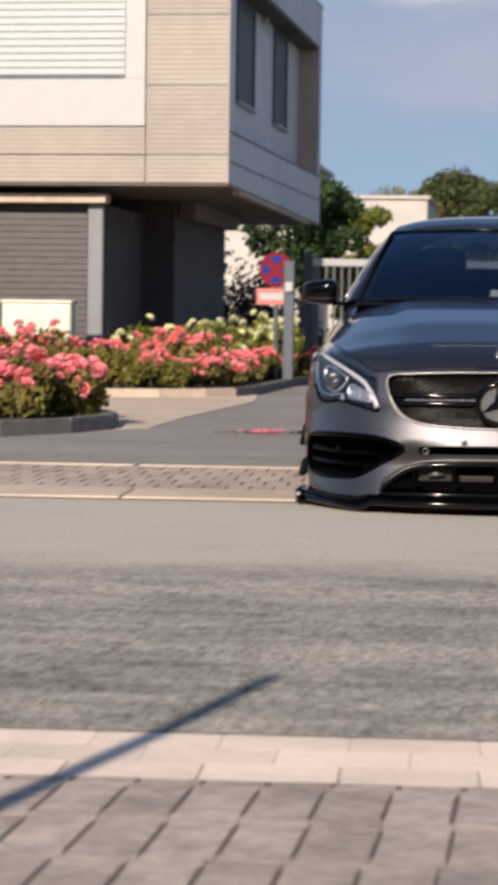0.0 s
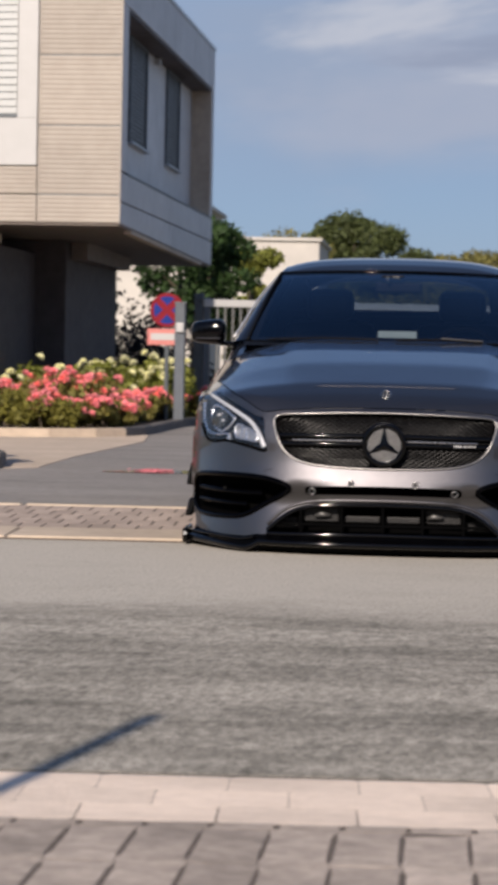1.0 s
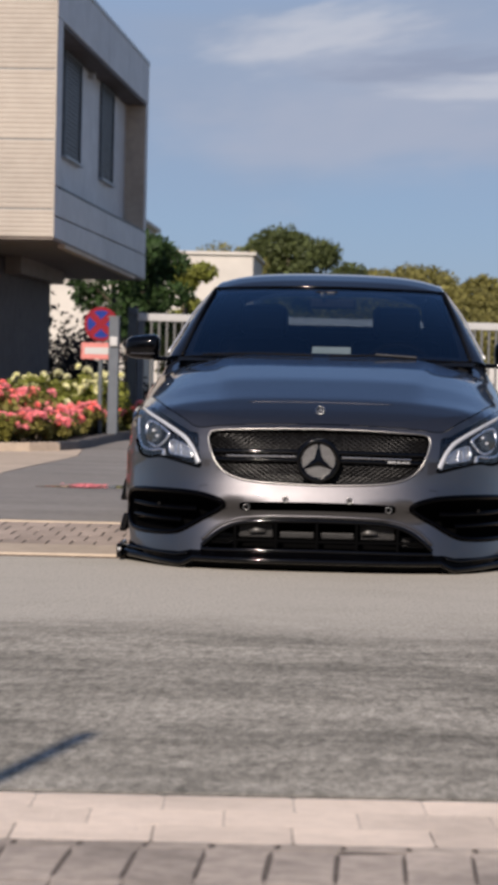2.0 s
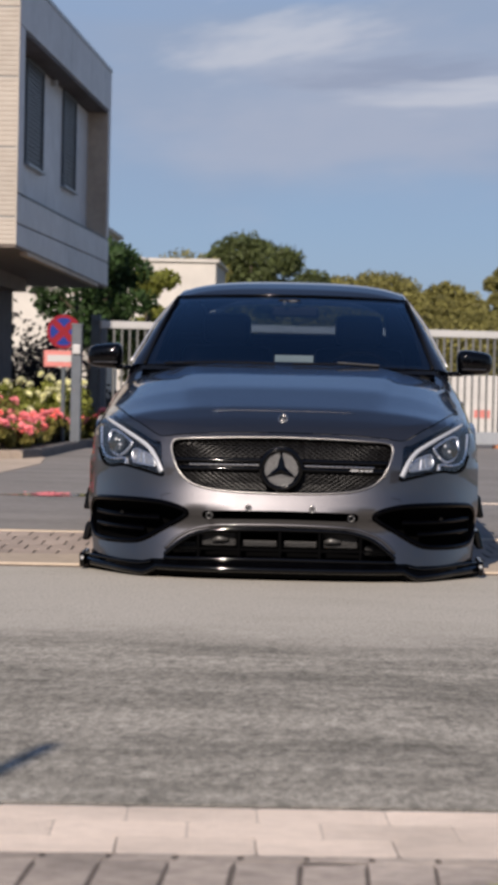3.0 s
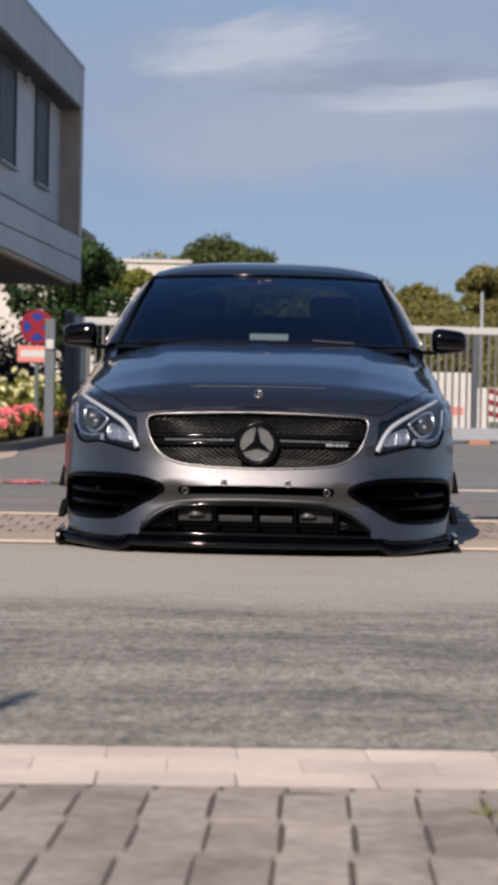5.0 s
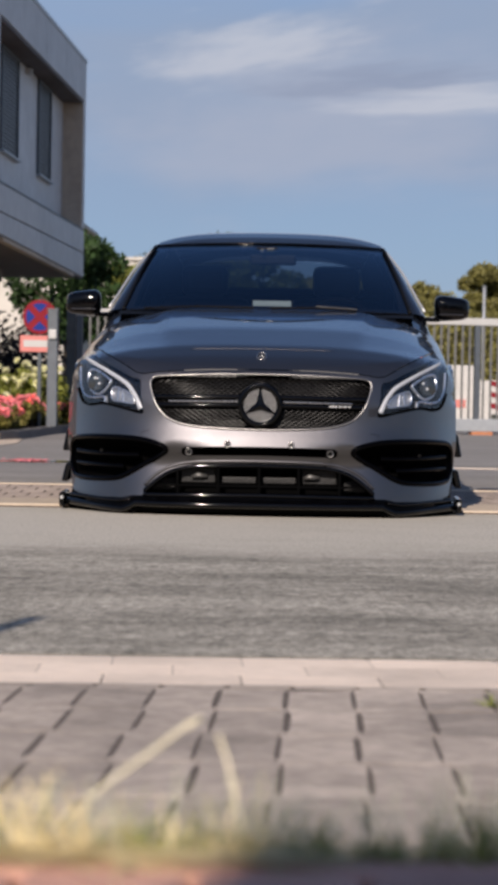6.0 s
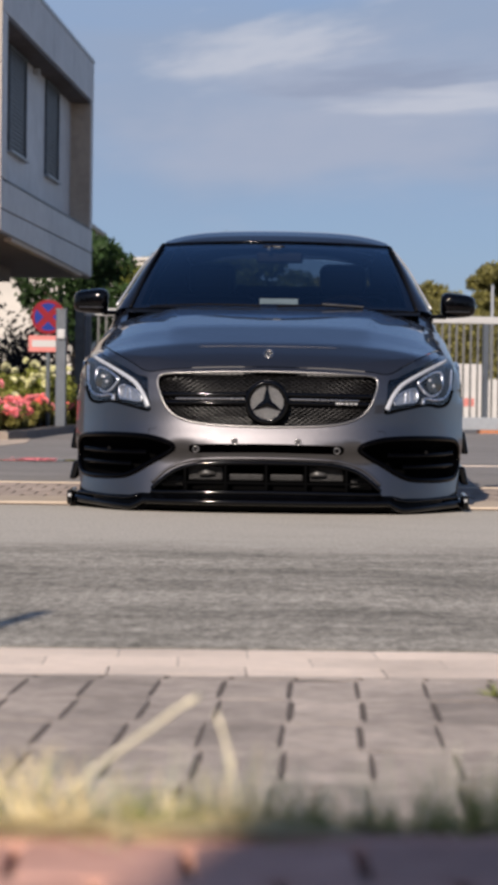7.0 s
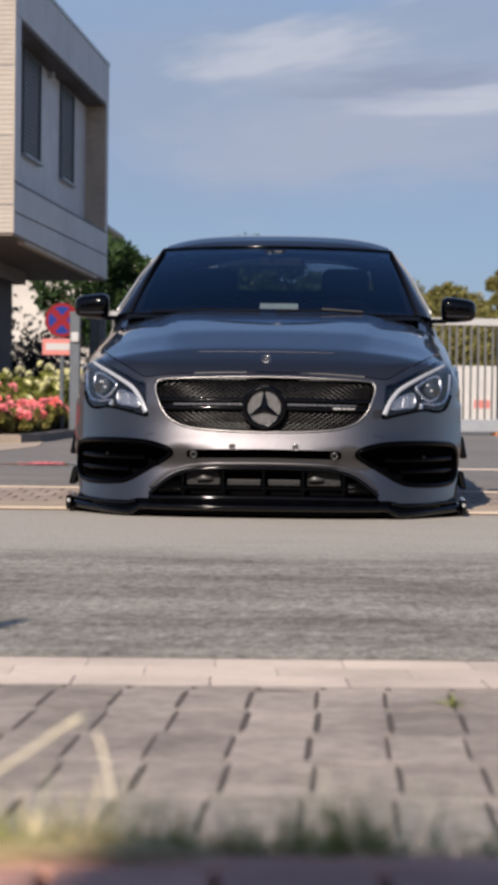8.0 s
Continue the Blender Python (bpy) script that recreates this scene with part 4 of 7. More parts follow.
# white stacked panels and a striped barrier behind the gate
M_PALEPLASTIC = surface("white_panel", (0.47, 0.455, 0.435), (0.42, 0.405, 0.39), scale=3, rough=0.5, stain=0.1)
stack = thing("container", "white site container behind the gate", "container", m=pose(2.45, 30.5, 0.03))
part("body", box(bmesh.new(), -1.05, 0.62, 0, 1.6, 0.12, 1.12, 0.02), M_PALEPLASTIC, stack)
part("skid", box(bmesh.new(), -1.0, 0.57, 0.05, 1.55, 0.0, 0.12), M_DARKSTEEL, stack)
part("red_mark", box(bmesh.new(), 0.18, 0.46, -0.012, -0.002, 0.38, 0.52), M_PINKPLATE, stack, "faded red marking bar")
for x0, x1, h in ((0.70, 0.92, 0.86), (1.5, 3.4, 1.1)):
    q = thing("container", "white panelled box behind the gate", "container", m=pose(2.45, 30.5, 0.03))
    part("body", box(bmesh.new(), x0, x1, 0, 1.2, 0.1, h, 0.02), M_PALEPLASTIC, q)
    part("skid", box(bmesh.new(), x0 + 0.03, x1 - 0.03, 0.05, 1.1, 0.0, 0.1), M_DARKSTEEL, q)
barrier = thing("road_barrier", "red and white striped road barrier", "barrier", m=pose(3.47, 29.6, 0.03))
part("board", box(bmesh.new(), -0.22, 0.22, -0.02, 0.02, 0.28, 0.86, 0.004), M_PALEPLASTIC, barrier)
for k in range(3):
    bm = bmesh.new()
    z = 0.34 + k * 0.19
    prism(bm, [(-0.2, 0), (0.2, 0), (0.2, 0.004), (-0.2, 0.004)], 0, 0.09)
    for v in bm.verts:
        v.co = Vector((v.co.x, v.co.y - 0.026, z + v.co.z - v.co.x * 0.25))
    part("stripe", bm, M_SIGNRED, barrier)
part("foot", box(bmesh.new(), -0.3, 0.3, -0.2, 0.2, 0.0, 0.1, 0.02), M_DARKKERB, barrier)
part("stake", box(bmesh.new(), -0.02, 0.02, -0.02, 0.02, 0.1, 0.28), M_DARKSTEEL, barrier)
lamp_post = thing("street_pole", "slim grey pole beyond the gate", "pole", m=pose(3.75, 38.0, 0.03))
bm = bmesh.new()
tube(bm, (0, 0, 0), (0, 0, 2.85), 0.035, 0.03)
part("shaft", bm, M_ALU, lamp_post, smooth=True)
part("cap", tube(bmesh.new(), (0, 0, 2.85), (0, 0, 2.88), 0.04, 0.03), M_DARKSTEEL, lamp_post)

bm = bmesh.new()
for i in range(16):
    u0 = -8.0 + i
    q = [road_to_world(u0 + 0.004, 6.86), road_to_world(u0 + 0.996, 6.86), road_to_world(u0 + 0.996, 6.97), road_to_world(u0 + 0.004, 6.97)]
    if not -3.2 < u0 < -0.6:
        prism(bm, q, 0.05, 0.089)
solid("drain_channel", bm, M_KERB, "pale concrete drain channel across the yard", "drain", kind="structure")

# ---- near the camera: grass in the joint, the pole and the added board that cast the shadows ----
M_STRAW = leafy("dry_straw", (0.80, 0.68, 0.43), (0.60, 0.49, 0.28), through=0.2)
M_BLADE = leafy("grass_blade", (0.25, 0.265, 0.085), (0.18, 0.20, 0.06), through=0.35)


def blade(bm, base, lean, length, width, rnd):
    """A bent, tapering grass blade."""
    pts = []
    up = Vector((0, 0, 1))
    d = (up + lean).normalized()
    p = Vector(base)
    side = Vector((math.cos(rnd.uniform(0, 6.28)), math.sin(rnd.uniform(0, 6.28)), 0)).normalized()
    n = 5
    for i in range(n + 1):
        w = width * (1 - i / n) ** 0.7 + 0.0004
        pts.append((bm.verts.new(p - side * w), bm.verts.new(p + side * w)))
        d = (d + lean * 0.22 + Vector((0, 0, -0.10))).normalized()
        p = p + d * (length / n)
    for a, b in zip(pts, pts[1:]):
        bm.faces.new((a[0], a[1], b[1], b[0]))


def tuft(x, v_off, green, count, height, seed, label):
    """A grass tuft growing in the joint between grey and red paving."""
    rnd = random.Random(seed)
    wx, wy = road_to_world(x, RED_START + v_off)
    t = thing("grass_tuft", label, "grass", "grass tufts in the joint", m=pose(wx, wy, TERRACE_Z - 0.008))
    for name, mat_, share in (("dry_grass", M_STRAW, 1 - green), ("green_grass", M_BLADE, green)):
        bm = bmesh.new()
        for _ in range(int(count * share)):
            a = rnd.uniform(0, 6.28)
            blade(bm, (rnd.gauss(0, 0.014), rnd.gauss(0, 0.008), 0), Vector((math.cos(a), math.sin(a) * 0.6, 0)) * rnd.uniform(0.1, 0.8),
                  height * rnd.uniform(0.45, 1.1), rnd.uniform(0.0007, 0.0015), rnd)
        ob = part(name, bm, mat_, t)
        tagged(ob, kind="stuff")
    return t


for i, (x, g, c, h) in enumerate(((-0.10, 0.3, 26, 0.06), (-0.05, 0.2, 26, 0.06), (0.0, 0.2, 30, 0.06), (0.045, 0.12, 46, 0.068), (0.075, 0.12, 36, 0.066), (0.10, 0.3, 22, 0.05), (0.114, 0.9, 40, 0.036),
                                  (0.138, 0.45, 34, 0.050), (0.163, 0.7, 44, 0.044), (0.192, 0.15, 30, 0.062), (0.218, 0.9, 50, 0.042), (0.245, 0.9, 30, 0.03), (0.276, 0.95, 80, 0.030), (0.30, 0.85, 40, 0.038), (0.342, 0.9, 70, 0.050), (0.37, 0.85, 44, 0.040),
                                  (0.42, 0.85, 30, 0.03), (0.47, 0.8, 26, 0.03), (0.53, 0.85, 30, 0.035), (0.178, 0.4, 30, 0.048))):
    tuft(x - 0.492, 0.0, g, c, h, 900 + i, "dry yellow and green grass tuft on the terrace edge" if g < 0.6 else "small green grass tuft on the terrace edge")
straw = bmesh.new()                    # dead grass lying flat along the joint
rnd = random.Random(31)
for _ in range(1000):
    u = rnd.uniform(-0.15, 0.23) - 0.492
    wx, wy = road_to_world(u, RED_START - 0.014 + rnd.gauss(0.0, 0.018))
    a = rnd.gauss(0, 0.5)
    blade(straw, (wx, wy, TERRACE_Z + rnd.uniform(0.001, 0.008)), Vector((math.cos(a), math.sin(a), 0)) * 6.0 * rnd.choice((-1, 1)), rnd.uniform(0.025, 0.06), 0.0012, rnd)
solid("dead_grass", straw, M_STRAW, "flattened dry yellow grass along the terrace edge", "grass", kind="stuff")
M_STALK = surface("bleached_stalk", (0.86, 0.77, 0.55), (0.78, 0.68, 0.46), scale=60, rough=0.6)
for x, y, line, thick, head in ((0.044, -8.50, [(0, 0, 0), (0.012, 0.028, 0.012), (0.034, 0.067, 0.030), (0.072, 0.132, 0.052)], 0.0020,
                                [(0.072, 0.132, 0.052), (0.088, 0.158, 0.062), (0.102, 0.181, 0.068)]),
                               (0.182, -8.47, [(0, 0, 0), (-0.004, 0.060, 0.012), (-0.009, 0.082, 0.028)], 0.0011,
                                [(-0.009, 0.082, 0.028), (-0.015, 0.094, 0.048), (-0.021, 0.103, 0.062)])):
    stalk = thing("grass_stalk", "pale dry grass stalk leaning over the paving", "grass", "dry stalks", m=pose(x, y, TERRACE_Z - 0.01))
    run = smooth_line(line + head[1:], 4)
    part("stem", sweep(bmesh.new(), run, thick, seg=6), M_STALK, stalk, smooth=True)
    part("seed_head", sweep(bmesh.new(), run[-4:], thick * 1.15, seg=6), M_STALK, stalk, smooth=True)
M_PALEBLADE = leafy("pale_grass", (0.58, 0.58, 0.42), (0.46, 0.48, 0.31), through=0.4)
rnd = random.Random(58)
haze = bmesh.new()                     # fine pale grass standing behind the tufts
for _ in range(620):
    u = rnd.uniform(-0.16, 0.62) - 0.492
    wx, wy = road_to_world(u, RED_START + 0.012 + rnd.uniform(0.0, 0.05))
    a = rnd.uniform(0, 6.28)
    blade(haze, (wx, wy, TERRACE_Z - 0.03), Vector((math.cos(a), math.sin(a) * 0.5, 0)) * rnd.uniform(0.05, 0.5), rnd.uniform(0.035, 0.082), 0.0006, rnd)
for _ in range(70):                    # their small round seed heads
    u = rnd.uniform(0.12, 0.62) - 0.492
    wx, wy = road_to_world(u, RED_START + 0.02 + rnd.uniform(0.0, 0.03))
    bmesh.ops.create_icosphere(haze, subdivisions=1, radius=rnd.uniform(0.0014, 0.0026), matrix=Matrix.Translation((wx, wy, TERRACE_Z + rnd.uniform(-0.004, 0.032))))
solid("fine_grass", haze, M_PALEBLADE, "fine pale grass with small seed heads along the terrace edge", "grass", kind="stuff")
weed = thing("weed", "small yellow-green weed growing from a paving joint", "weed", m=pose(0.53, -6.20, ground_z(-6.2) - 0.002))
bm = bmesh.new()
for _ in range(26):
    a = rnd.uniform(0, 6.28)
    blade(bm, (rnd.gauss(0, 0.008), rnd.gauss(0, 0.008), 0), Vector((math.cos(a), math.sin(a), 0)) * rnd.uniform(0.5, 2.2), rnd.uniform(0.02, 0.045), 0.003, rnd)
part("leaves", bm, M_BLADE, weed)

pole = thing("sign_pole", "thin grey leaning pole on the terrace behind the viewer", "pole", m=pose(-1.116, -8.73, TERRACE_Z))
bm = bmesh.new()
tube(bm, (0, 0, -0.05), (-0.104, 0, 1.98), 0.027, 0.025)
part("shaft", bm, M_GALV, pole, smooth=True)
part("cap", tube(bmesh.new(), (-0.104, 0, 1.98), (-0.105, 0, 2.0), 0.024, 0.014), M_DARKSTEEL, pole)
# unseen board, added and shaped only to throw the shadow on the red terrace
board = thing("shadow_board", "added unseen board on two posts that shades the terrace", "notice board", m=pose(0.60, -14.0, TERRACE_Z))
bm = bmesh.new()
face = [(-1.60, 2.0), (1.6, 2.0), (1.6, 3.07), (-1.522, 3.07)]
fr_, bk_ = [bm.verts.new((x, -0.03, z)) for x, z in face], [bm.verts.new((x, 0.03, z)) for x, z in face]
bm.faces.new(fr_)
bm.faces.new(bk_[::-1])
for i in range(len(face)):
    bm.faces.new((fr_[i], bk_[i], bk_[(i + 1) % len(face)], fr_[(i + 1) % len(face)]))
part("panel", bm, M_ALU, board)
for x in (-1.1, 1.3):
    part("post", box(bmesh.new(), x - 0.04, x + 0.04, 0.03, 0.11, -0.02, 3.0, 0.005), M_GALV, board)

# unseen trees and hedge added behind the viewer, to darken the car's reflections
for i in range(9):
    tree(-26 + i * 6.4, -27 - (i % 2) * 3, 6.2 + (i % 3) * 0.7, 7.4, 1.0, M_LEAF_MID, 0.22, 5200, 700 + i, "added unseen tree behind the viewer, darkening reflections", 28, "trees behind the footway", 0.16)
for i in range(14):
    bush("hedge", -34 + i * 5.0, -21.5, TERRACE_Z, 5.6, 1.4, 1.9, M_LEAF_DARK, 0.10, 2200, 740 + i, "added unseen hedge behind the viewer, darkening reflections", "hedge", "hedge behind the footway", 18)

# ---- the car ----
from mathutils.geometry import delaunay_2d_cdt


def paint_material(name, base, rough, metal):
    """Metallic paint: fine flakes under a clear coat, faint dust."""
    m = surface(name, base, tuple(c * 0.9 for c in base), scale=3, rough=rough, metal=metal, coat=1.0, coat_rough=0.025, rough_var=0.04)
    m.node_tree.nodes["Principled BSDF"].inputs["Coat IOR"].default_value = 1.6
    n, l = m.node_tree.nodes, m.node_tree.links
    b = n["Principled BSDF"]
    vo = n.new("ShaderNodeTexVoronoi")
    vo.inputs["Scale"].default_value = 900
    geo = n.new("ShaderNodeNewGeometry")
    l.new(geo.outputs["Position"], vo.inputs["Vector"])
    bp = n.new("ShaderNodeBump")
    bp.inputs["Distance"].default_value = 0.0002
    bp.inputs["Strength"].default_value = 0.25
    l.new(vo.outputs["Color"], bp.inputs["Height"])
    l.new(bp.outputs["Normal"], b.inputs["Normal"])
    return m


M_PAINT = paint_material("grey_metallic_paint", (0.073, 0.070, 0.074), 0.40, 0.95)
# the body paint again, with the pillars' shade put into a darker base
M_PILLAR = paint_material("shaded_metallic_paint", (0.03, 0.0295, 0.034), 0.4, 0.9)
M_GLOSSBLACK = surface("gloss_black", (0.0008, 0.0008, 0.0012), (0.0012, 0.0012, 0.0015), scale=5, rough=0.07, rough_var=0.03, spec=0.26)
M_BLACKROOF = surface("black_glass_roof", (0.006, 0.007, 0.011), (0.008, 0.009, 0.013), scale=3, rough=0.06, rough_var=0.02, spec=0.5)
M_MATTBLACK = surface("matt_black_plastic", (0.004, 0.004, 0.005), (0.006, 0.006, 0.0065), scale=30, rough=0.5, spec=0.08)
M_NET = surface("black_net", (0.010, 0.0096, 0.0098), (0.014, 0.0135, 0.0138), scale=30, rough=0.28, spec=0.2)
M_LIP = surface("black_lip", (0.0005, 0.0005, 0.0009), (0.0009, 0.0009, 0.0012), scale=12, rough=0.10, rough_var=0.03, spec=0.05)
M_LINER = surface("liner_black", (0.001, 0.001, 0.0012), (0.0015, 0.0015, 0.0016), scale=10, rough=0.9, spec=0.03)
M_SURROUND = surface("satin_grey_metal", (0.23, 0.222, 0.218), (0.19, 0.183, 0.18), scale=20, rough=0.34, metal=1.0, rough_var=0.05)
M_CHROME = surface("satin_chrome", (0.46, 0.45, 0.44), (0.40, 0.39, 0.38), scale=20, rough=0.27, metal=1.0, rough_var=0.05)
M_TRIM = surface("anodised_trim", (0.80, 0.79, 0.77), (0.74, 0.73, 0.71), scale=20, rough=0.55, metal=0.85, rough_var=0.05)
M_BRIGHT = surface("bright_reflector", (0.85, 0.86, 0.88), (0.8, 0.81, 0.83), scale=30, rough=0.28, metal=1.0, rough_var=0.06)
M_DRL = surface("white_light_guide", (0.40, 0.41, 0.43), (0.36, 0.37, 0.39), scale=10, rough=0.25)
M_RADIATOR = surface("bare_aluminium_core", (0.13, 0.127, 0.124), (0.08, 0.078, 0.077), scale=60, rough=0.5, metal=0.6)
M_HOUSING = surface("lamp_bezel", (0.006, 0.0065, 0.008), (0.004, 0.0045, 0.006), scale=12, rough=0.2, spec=0.2)
M_CELL = surface("lamp_reflector", (0.42, 0.42, 0.42), (0.30, 0.30, 0.31), scale=40, rough=0.3, metal=0.8, rough_var=0.08)
M_RUBBER = surface("tyre_rubber", (0.016, 0.016, 0.017), (0.024, 0.023, 0.022), scale=18, rough=0.8)
M_RIM = surface("dark_alloy", (0.07, 0.07, 0.075), (0.05, 0.05, 0.055), scale=10, rough=0.3, metal=0.8)
M_SEAT = surface("black_leather", (0.010, 0.010, 0.012), (0.015, 0.015, 0.017), scale=25, rough=0.5)
M_TAIL = surface("red_tail_lens", (0.35, 0.01, 0.012), (0.25, 0.008, 0.01), scale=8, rough=0.1)
M_REARGLASS = glassy("rear_window_glass", (0.36, 0.40, 0.44), 0.9)
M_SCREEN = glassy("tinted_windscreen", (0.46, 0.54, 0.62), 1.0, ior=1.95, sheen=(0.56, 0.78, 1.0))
M_SIDEGLASS = glassy("dark_side_glass", (0.05, 0.055, 0.07), 0.4)
M_LENS = glassy("clear_lamp_cover", (0.96, 0.97, 1.0), 0.96)
M_CARD = surface("pale_card", (0.24, 0.265, 0.25), (0.20, 0.225, 0.21), scale=12, rough=0.6)

CAR_W, CAR_B = 0.887, 0.56            # half width; height at which the flanks stand upright
HOOD_Y = (0.02, 0.05, 0.10, 0.158, 0.265, 0.30, 0.60, 0.90, 1.20, 1.50, 2.5, 3.6, 4.4)
HOOD_Z = (0.655, 0.700, 0.740, 0.775, 0.822, 0.830, 0.897, 0.951, 0.992, 1.02, 1.045, 1.065, 1.02)


def hood_n(y):
    return np.clip(3.1 + 1.0 * (y - 0.5), 3.0, 4.8)


def top_z(x, y):
    """Height of bonnet and shoulders."""
    q = np.clip(np.abs(x) / CAR_W, 0, 0.99995)
    n = hood_n(y)
    crown = (1 - q ** n) ** (1 / n)
    zc = np.interp(y, HOOD_Y, HOOD_Z)
    dome = 0.014 * (1 / (1 + np.exp((np.abs(x) - 0.40 - 0.10 * y) / 0.010))) * np.clip((y - 0.25) / 0.3, 0, 1) * (y < 1.4)
    return CAR_B + (zc - CAR_B) * crown + dome


NOSE_X = np.linspace(0, 0.9, 91)
NOSE_D = 0.09 * NOSE_X ** 2 + 0.45 * NOSE_X ** 4 + 0.45 * NOSE_X ** 6      # flat in the middle, swept at the corners


def nose_y(x, z):
    """How far back the bumper and grille face lies."""
    return np.interp(np.abs(x), NOSE_X, NOSE_D) + np.interp(z, (0.08, 0.16, 0.24, 0.31, 0.345, 0.36, 0.385, 0.42, 0.46, 0.50, 0.54, 0.58, 0.66, 0.72, 0.80),
                                                           (-0.056, -0.048, -0.026, -0.004, -0.018, -0.038, -0.050, -0.041, -0.027, -0.018, -0.013, -0.009, 0.016, 0.046, 0.07))


def front_y(x, z):
    """The front of the body seen head on: how far back each point (x, z) lies."""
    x, z = np.asarray(x, float), np.asarray(z, float)
    lo, hi = np.full(x.shape, -0.4), np.full(x.shape, 1.6)
    base = top_z(x, np.full(x.shape, 0.02))
    for _ in range(26):
        mid = (lo + hi) / 2
        h = np.where(mid < 0.02, base + (mid - 0.02) * 1.5, top_z(x, np.maximum(mid, 0.02)))
        up = h < z
        lo, hi = np.where(up, mid, lo), np.where(up, hi, mid)
    a, b, k = nose_y(x, z), (lo + hi) / 2, 0.018
    m = np.maximum(a, b)
    return m + k * np.log(np.exp((a - m) / k) + np.exp((b - m) / k))


def front_z(x, y):
    """The height at which the front of the body reaches the place (x, y) on the bonnet."""
    lo, hi = np.full(np.shape(x), 0.5), np.full(np.shape(x), 1.06)
    for _ in range(24):
        mid = (lo + hi) / 2
        up = front_y(x, mid) < y
        lo, hi = np.where(up, mid, lo), np.where(up, hi, mid)
    return (lo + hi) / 2


def front_x(z, y):
    """The half width at which the front reaches back to y."""
    lo, hi = np.zeros(np.shape(z)), np.full(np.shape(z), CAR_W)
    for _ in range(24):
        mid = (lo + hi) / 2
        up = front_y(mid, z) < y
        lo, hi = np.where(up, mid, lo), np.where(up, hi, mid)
    return (lo + hi) / 2


def inside(pts, ring):
    """Which points lie within a ring."""
    p, r = np.asarray(pts, float), np.asarray(ring, float)
    hit = np.zeros(len(p), bool)
    for a, b in zip(r, np.roll(r, -1, 0)):
        cross = (a[1] > p[:, 1]) != (b[1] > p[:, 1])
        with np.errstate(divide="ignore", invalid="ignore"):
            xx = a[0] + (p[:, 1] - a[1]) * (b[0] - a[0]) / (b[1] - a[1])
        hit ^= cross & (p[:, 0] < xx)
    return hit


def both(half):
    """A closed ring from its half, listed from the upper middle to the lower middle."""
    other = [(-x, z) for x, z in half[::-1] if abs(x) > 1e-4]
    return half + other


def fine(ring, step=0.02):
    """The same ring with short edges."""
    out = []
    for a, b in zip(ring, ring[1:] + ring[:1]):
        n = max(1, int(math.hypot(b[0] - a[0], b[1] - a[1]) / step))
        out += [(a[0] + (b[0] - a[0]) * i / n, a[1] + (b[1] - a[1]) * i / n) for i in range(n)]
    return out


def panel(name, ring, material, parent, holes=(), lift=0.0, rim=0.015, step=0.026, depth=front_y, extra=None, label="", smooth=True):
    """A curved panel over the ring (x, z), with holes cut clean through and its edges turned in."""
    ring = fine(ring)
    holes = [fine(h, 0.016) for h in holes]
    r = np.array(ring)
    if extra is None:
        xs, zs = np.arange(r[:, 0].min(), r[:, 0].max(), step), np.arange(r[:, 1].min(), r[:, 1].max(), step * 0.87)
        extra = [(x + (step / 2 if j % 2 else 0), z) for j, z in enumerate(zs) for x in xs]
    ok = inside(extra, ring)
    for h in holes:
        ok &= ~inside(extra, h)
    edge = np.concatenate([r] + [np.array(h) for h in holes])
    inner = [p for p, k in zip(extra, ok) if k and np.min(np.hypot(edge[:, 0] - p[0], edge[:, 1] - p[1])) > 0.009]
    verts, edges = [], []
    for loop in [ring] + holes:
        k = len(verts)
        verts += loop
        edges += [(k + i, k + (i + 1) % len(loop)) for i in range(len(loop))]
    verts += inner
    vo, eo, fo = delaunay_2d_cdt([Vector(v) for v in verts], edges, [], 0, 1e-6)[:3]
    mid = np.array([[sum(vo[i].x for i in f) / 3, sum(vo[i].y for i in f) / 3] for f in fo])
    ok = inside(mid, ring)
    for h in holes:
        ok &= ~inside(mid, h)
    vx, vz = np.array([v.x for v in vo]), np.array([v.y for v in vo])
    vy = depth(vx, vz) - lift
    bm = bmesh.new()
    vv = [bm.verts.new((x, y, z)) for x, y, z in zip(vx, vy, vz)]
    for f, k in zip(fo, ok):
        if k:
            bm.faces.new([vv[i] for i in f])
    for v in [v for v in bm.verts if not v.link_faces]:
        bm.verts.remove(v)
    if smooth:
        for f in bm.faces:
            f.smooth = True
    if rim:
        made = {}
        for e in [e for e in bm.edges if e.is_boundary]:
            a, b = e.verts
            quad = []
            for v, d in ((a, 0), (b, 0), (b, rim), (a, rim)):
                if (v, d) not in made:
                    made[(v, d)] = bm.verts.new((v.co.x, v.co.y + d, v.co.z))
                quad.append(made[(v, d)])
            bm.faces.new(quad)
    return part(name, bm, material, parent, label)


def on_front(line, lift=0.0):
    """A line of (x, z) laid on the front of the body."""
    x, z = np.array([p[0] for p in line]), np.array([p[1] for p in line])
    return list(zip(x, front_y(x, z) - lift, z))


def flip(line):
    return [(-x, z) for x, z in line][::-1]


def grid(bm, rows, smooth=True):
    """Faces over rows of points."""
    vv = [[bm.verts.new(p) for p in row] for row in rows]
    for a, b in zip(vv, vv[1:]):
        for i in range(len(a) - 1):
            f = bm.faces.new((a[i], a[i + 1], b[i + 1], b[i]))
            f.smooth = smooth
    return bm


car = thing("car", "dark grey metallic low coupe saloon parked nose to the road", "car", m=pose(0, 0, 0.0, 1.0, 0, 0.3))

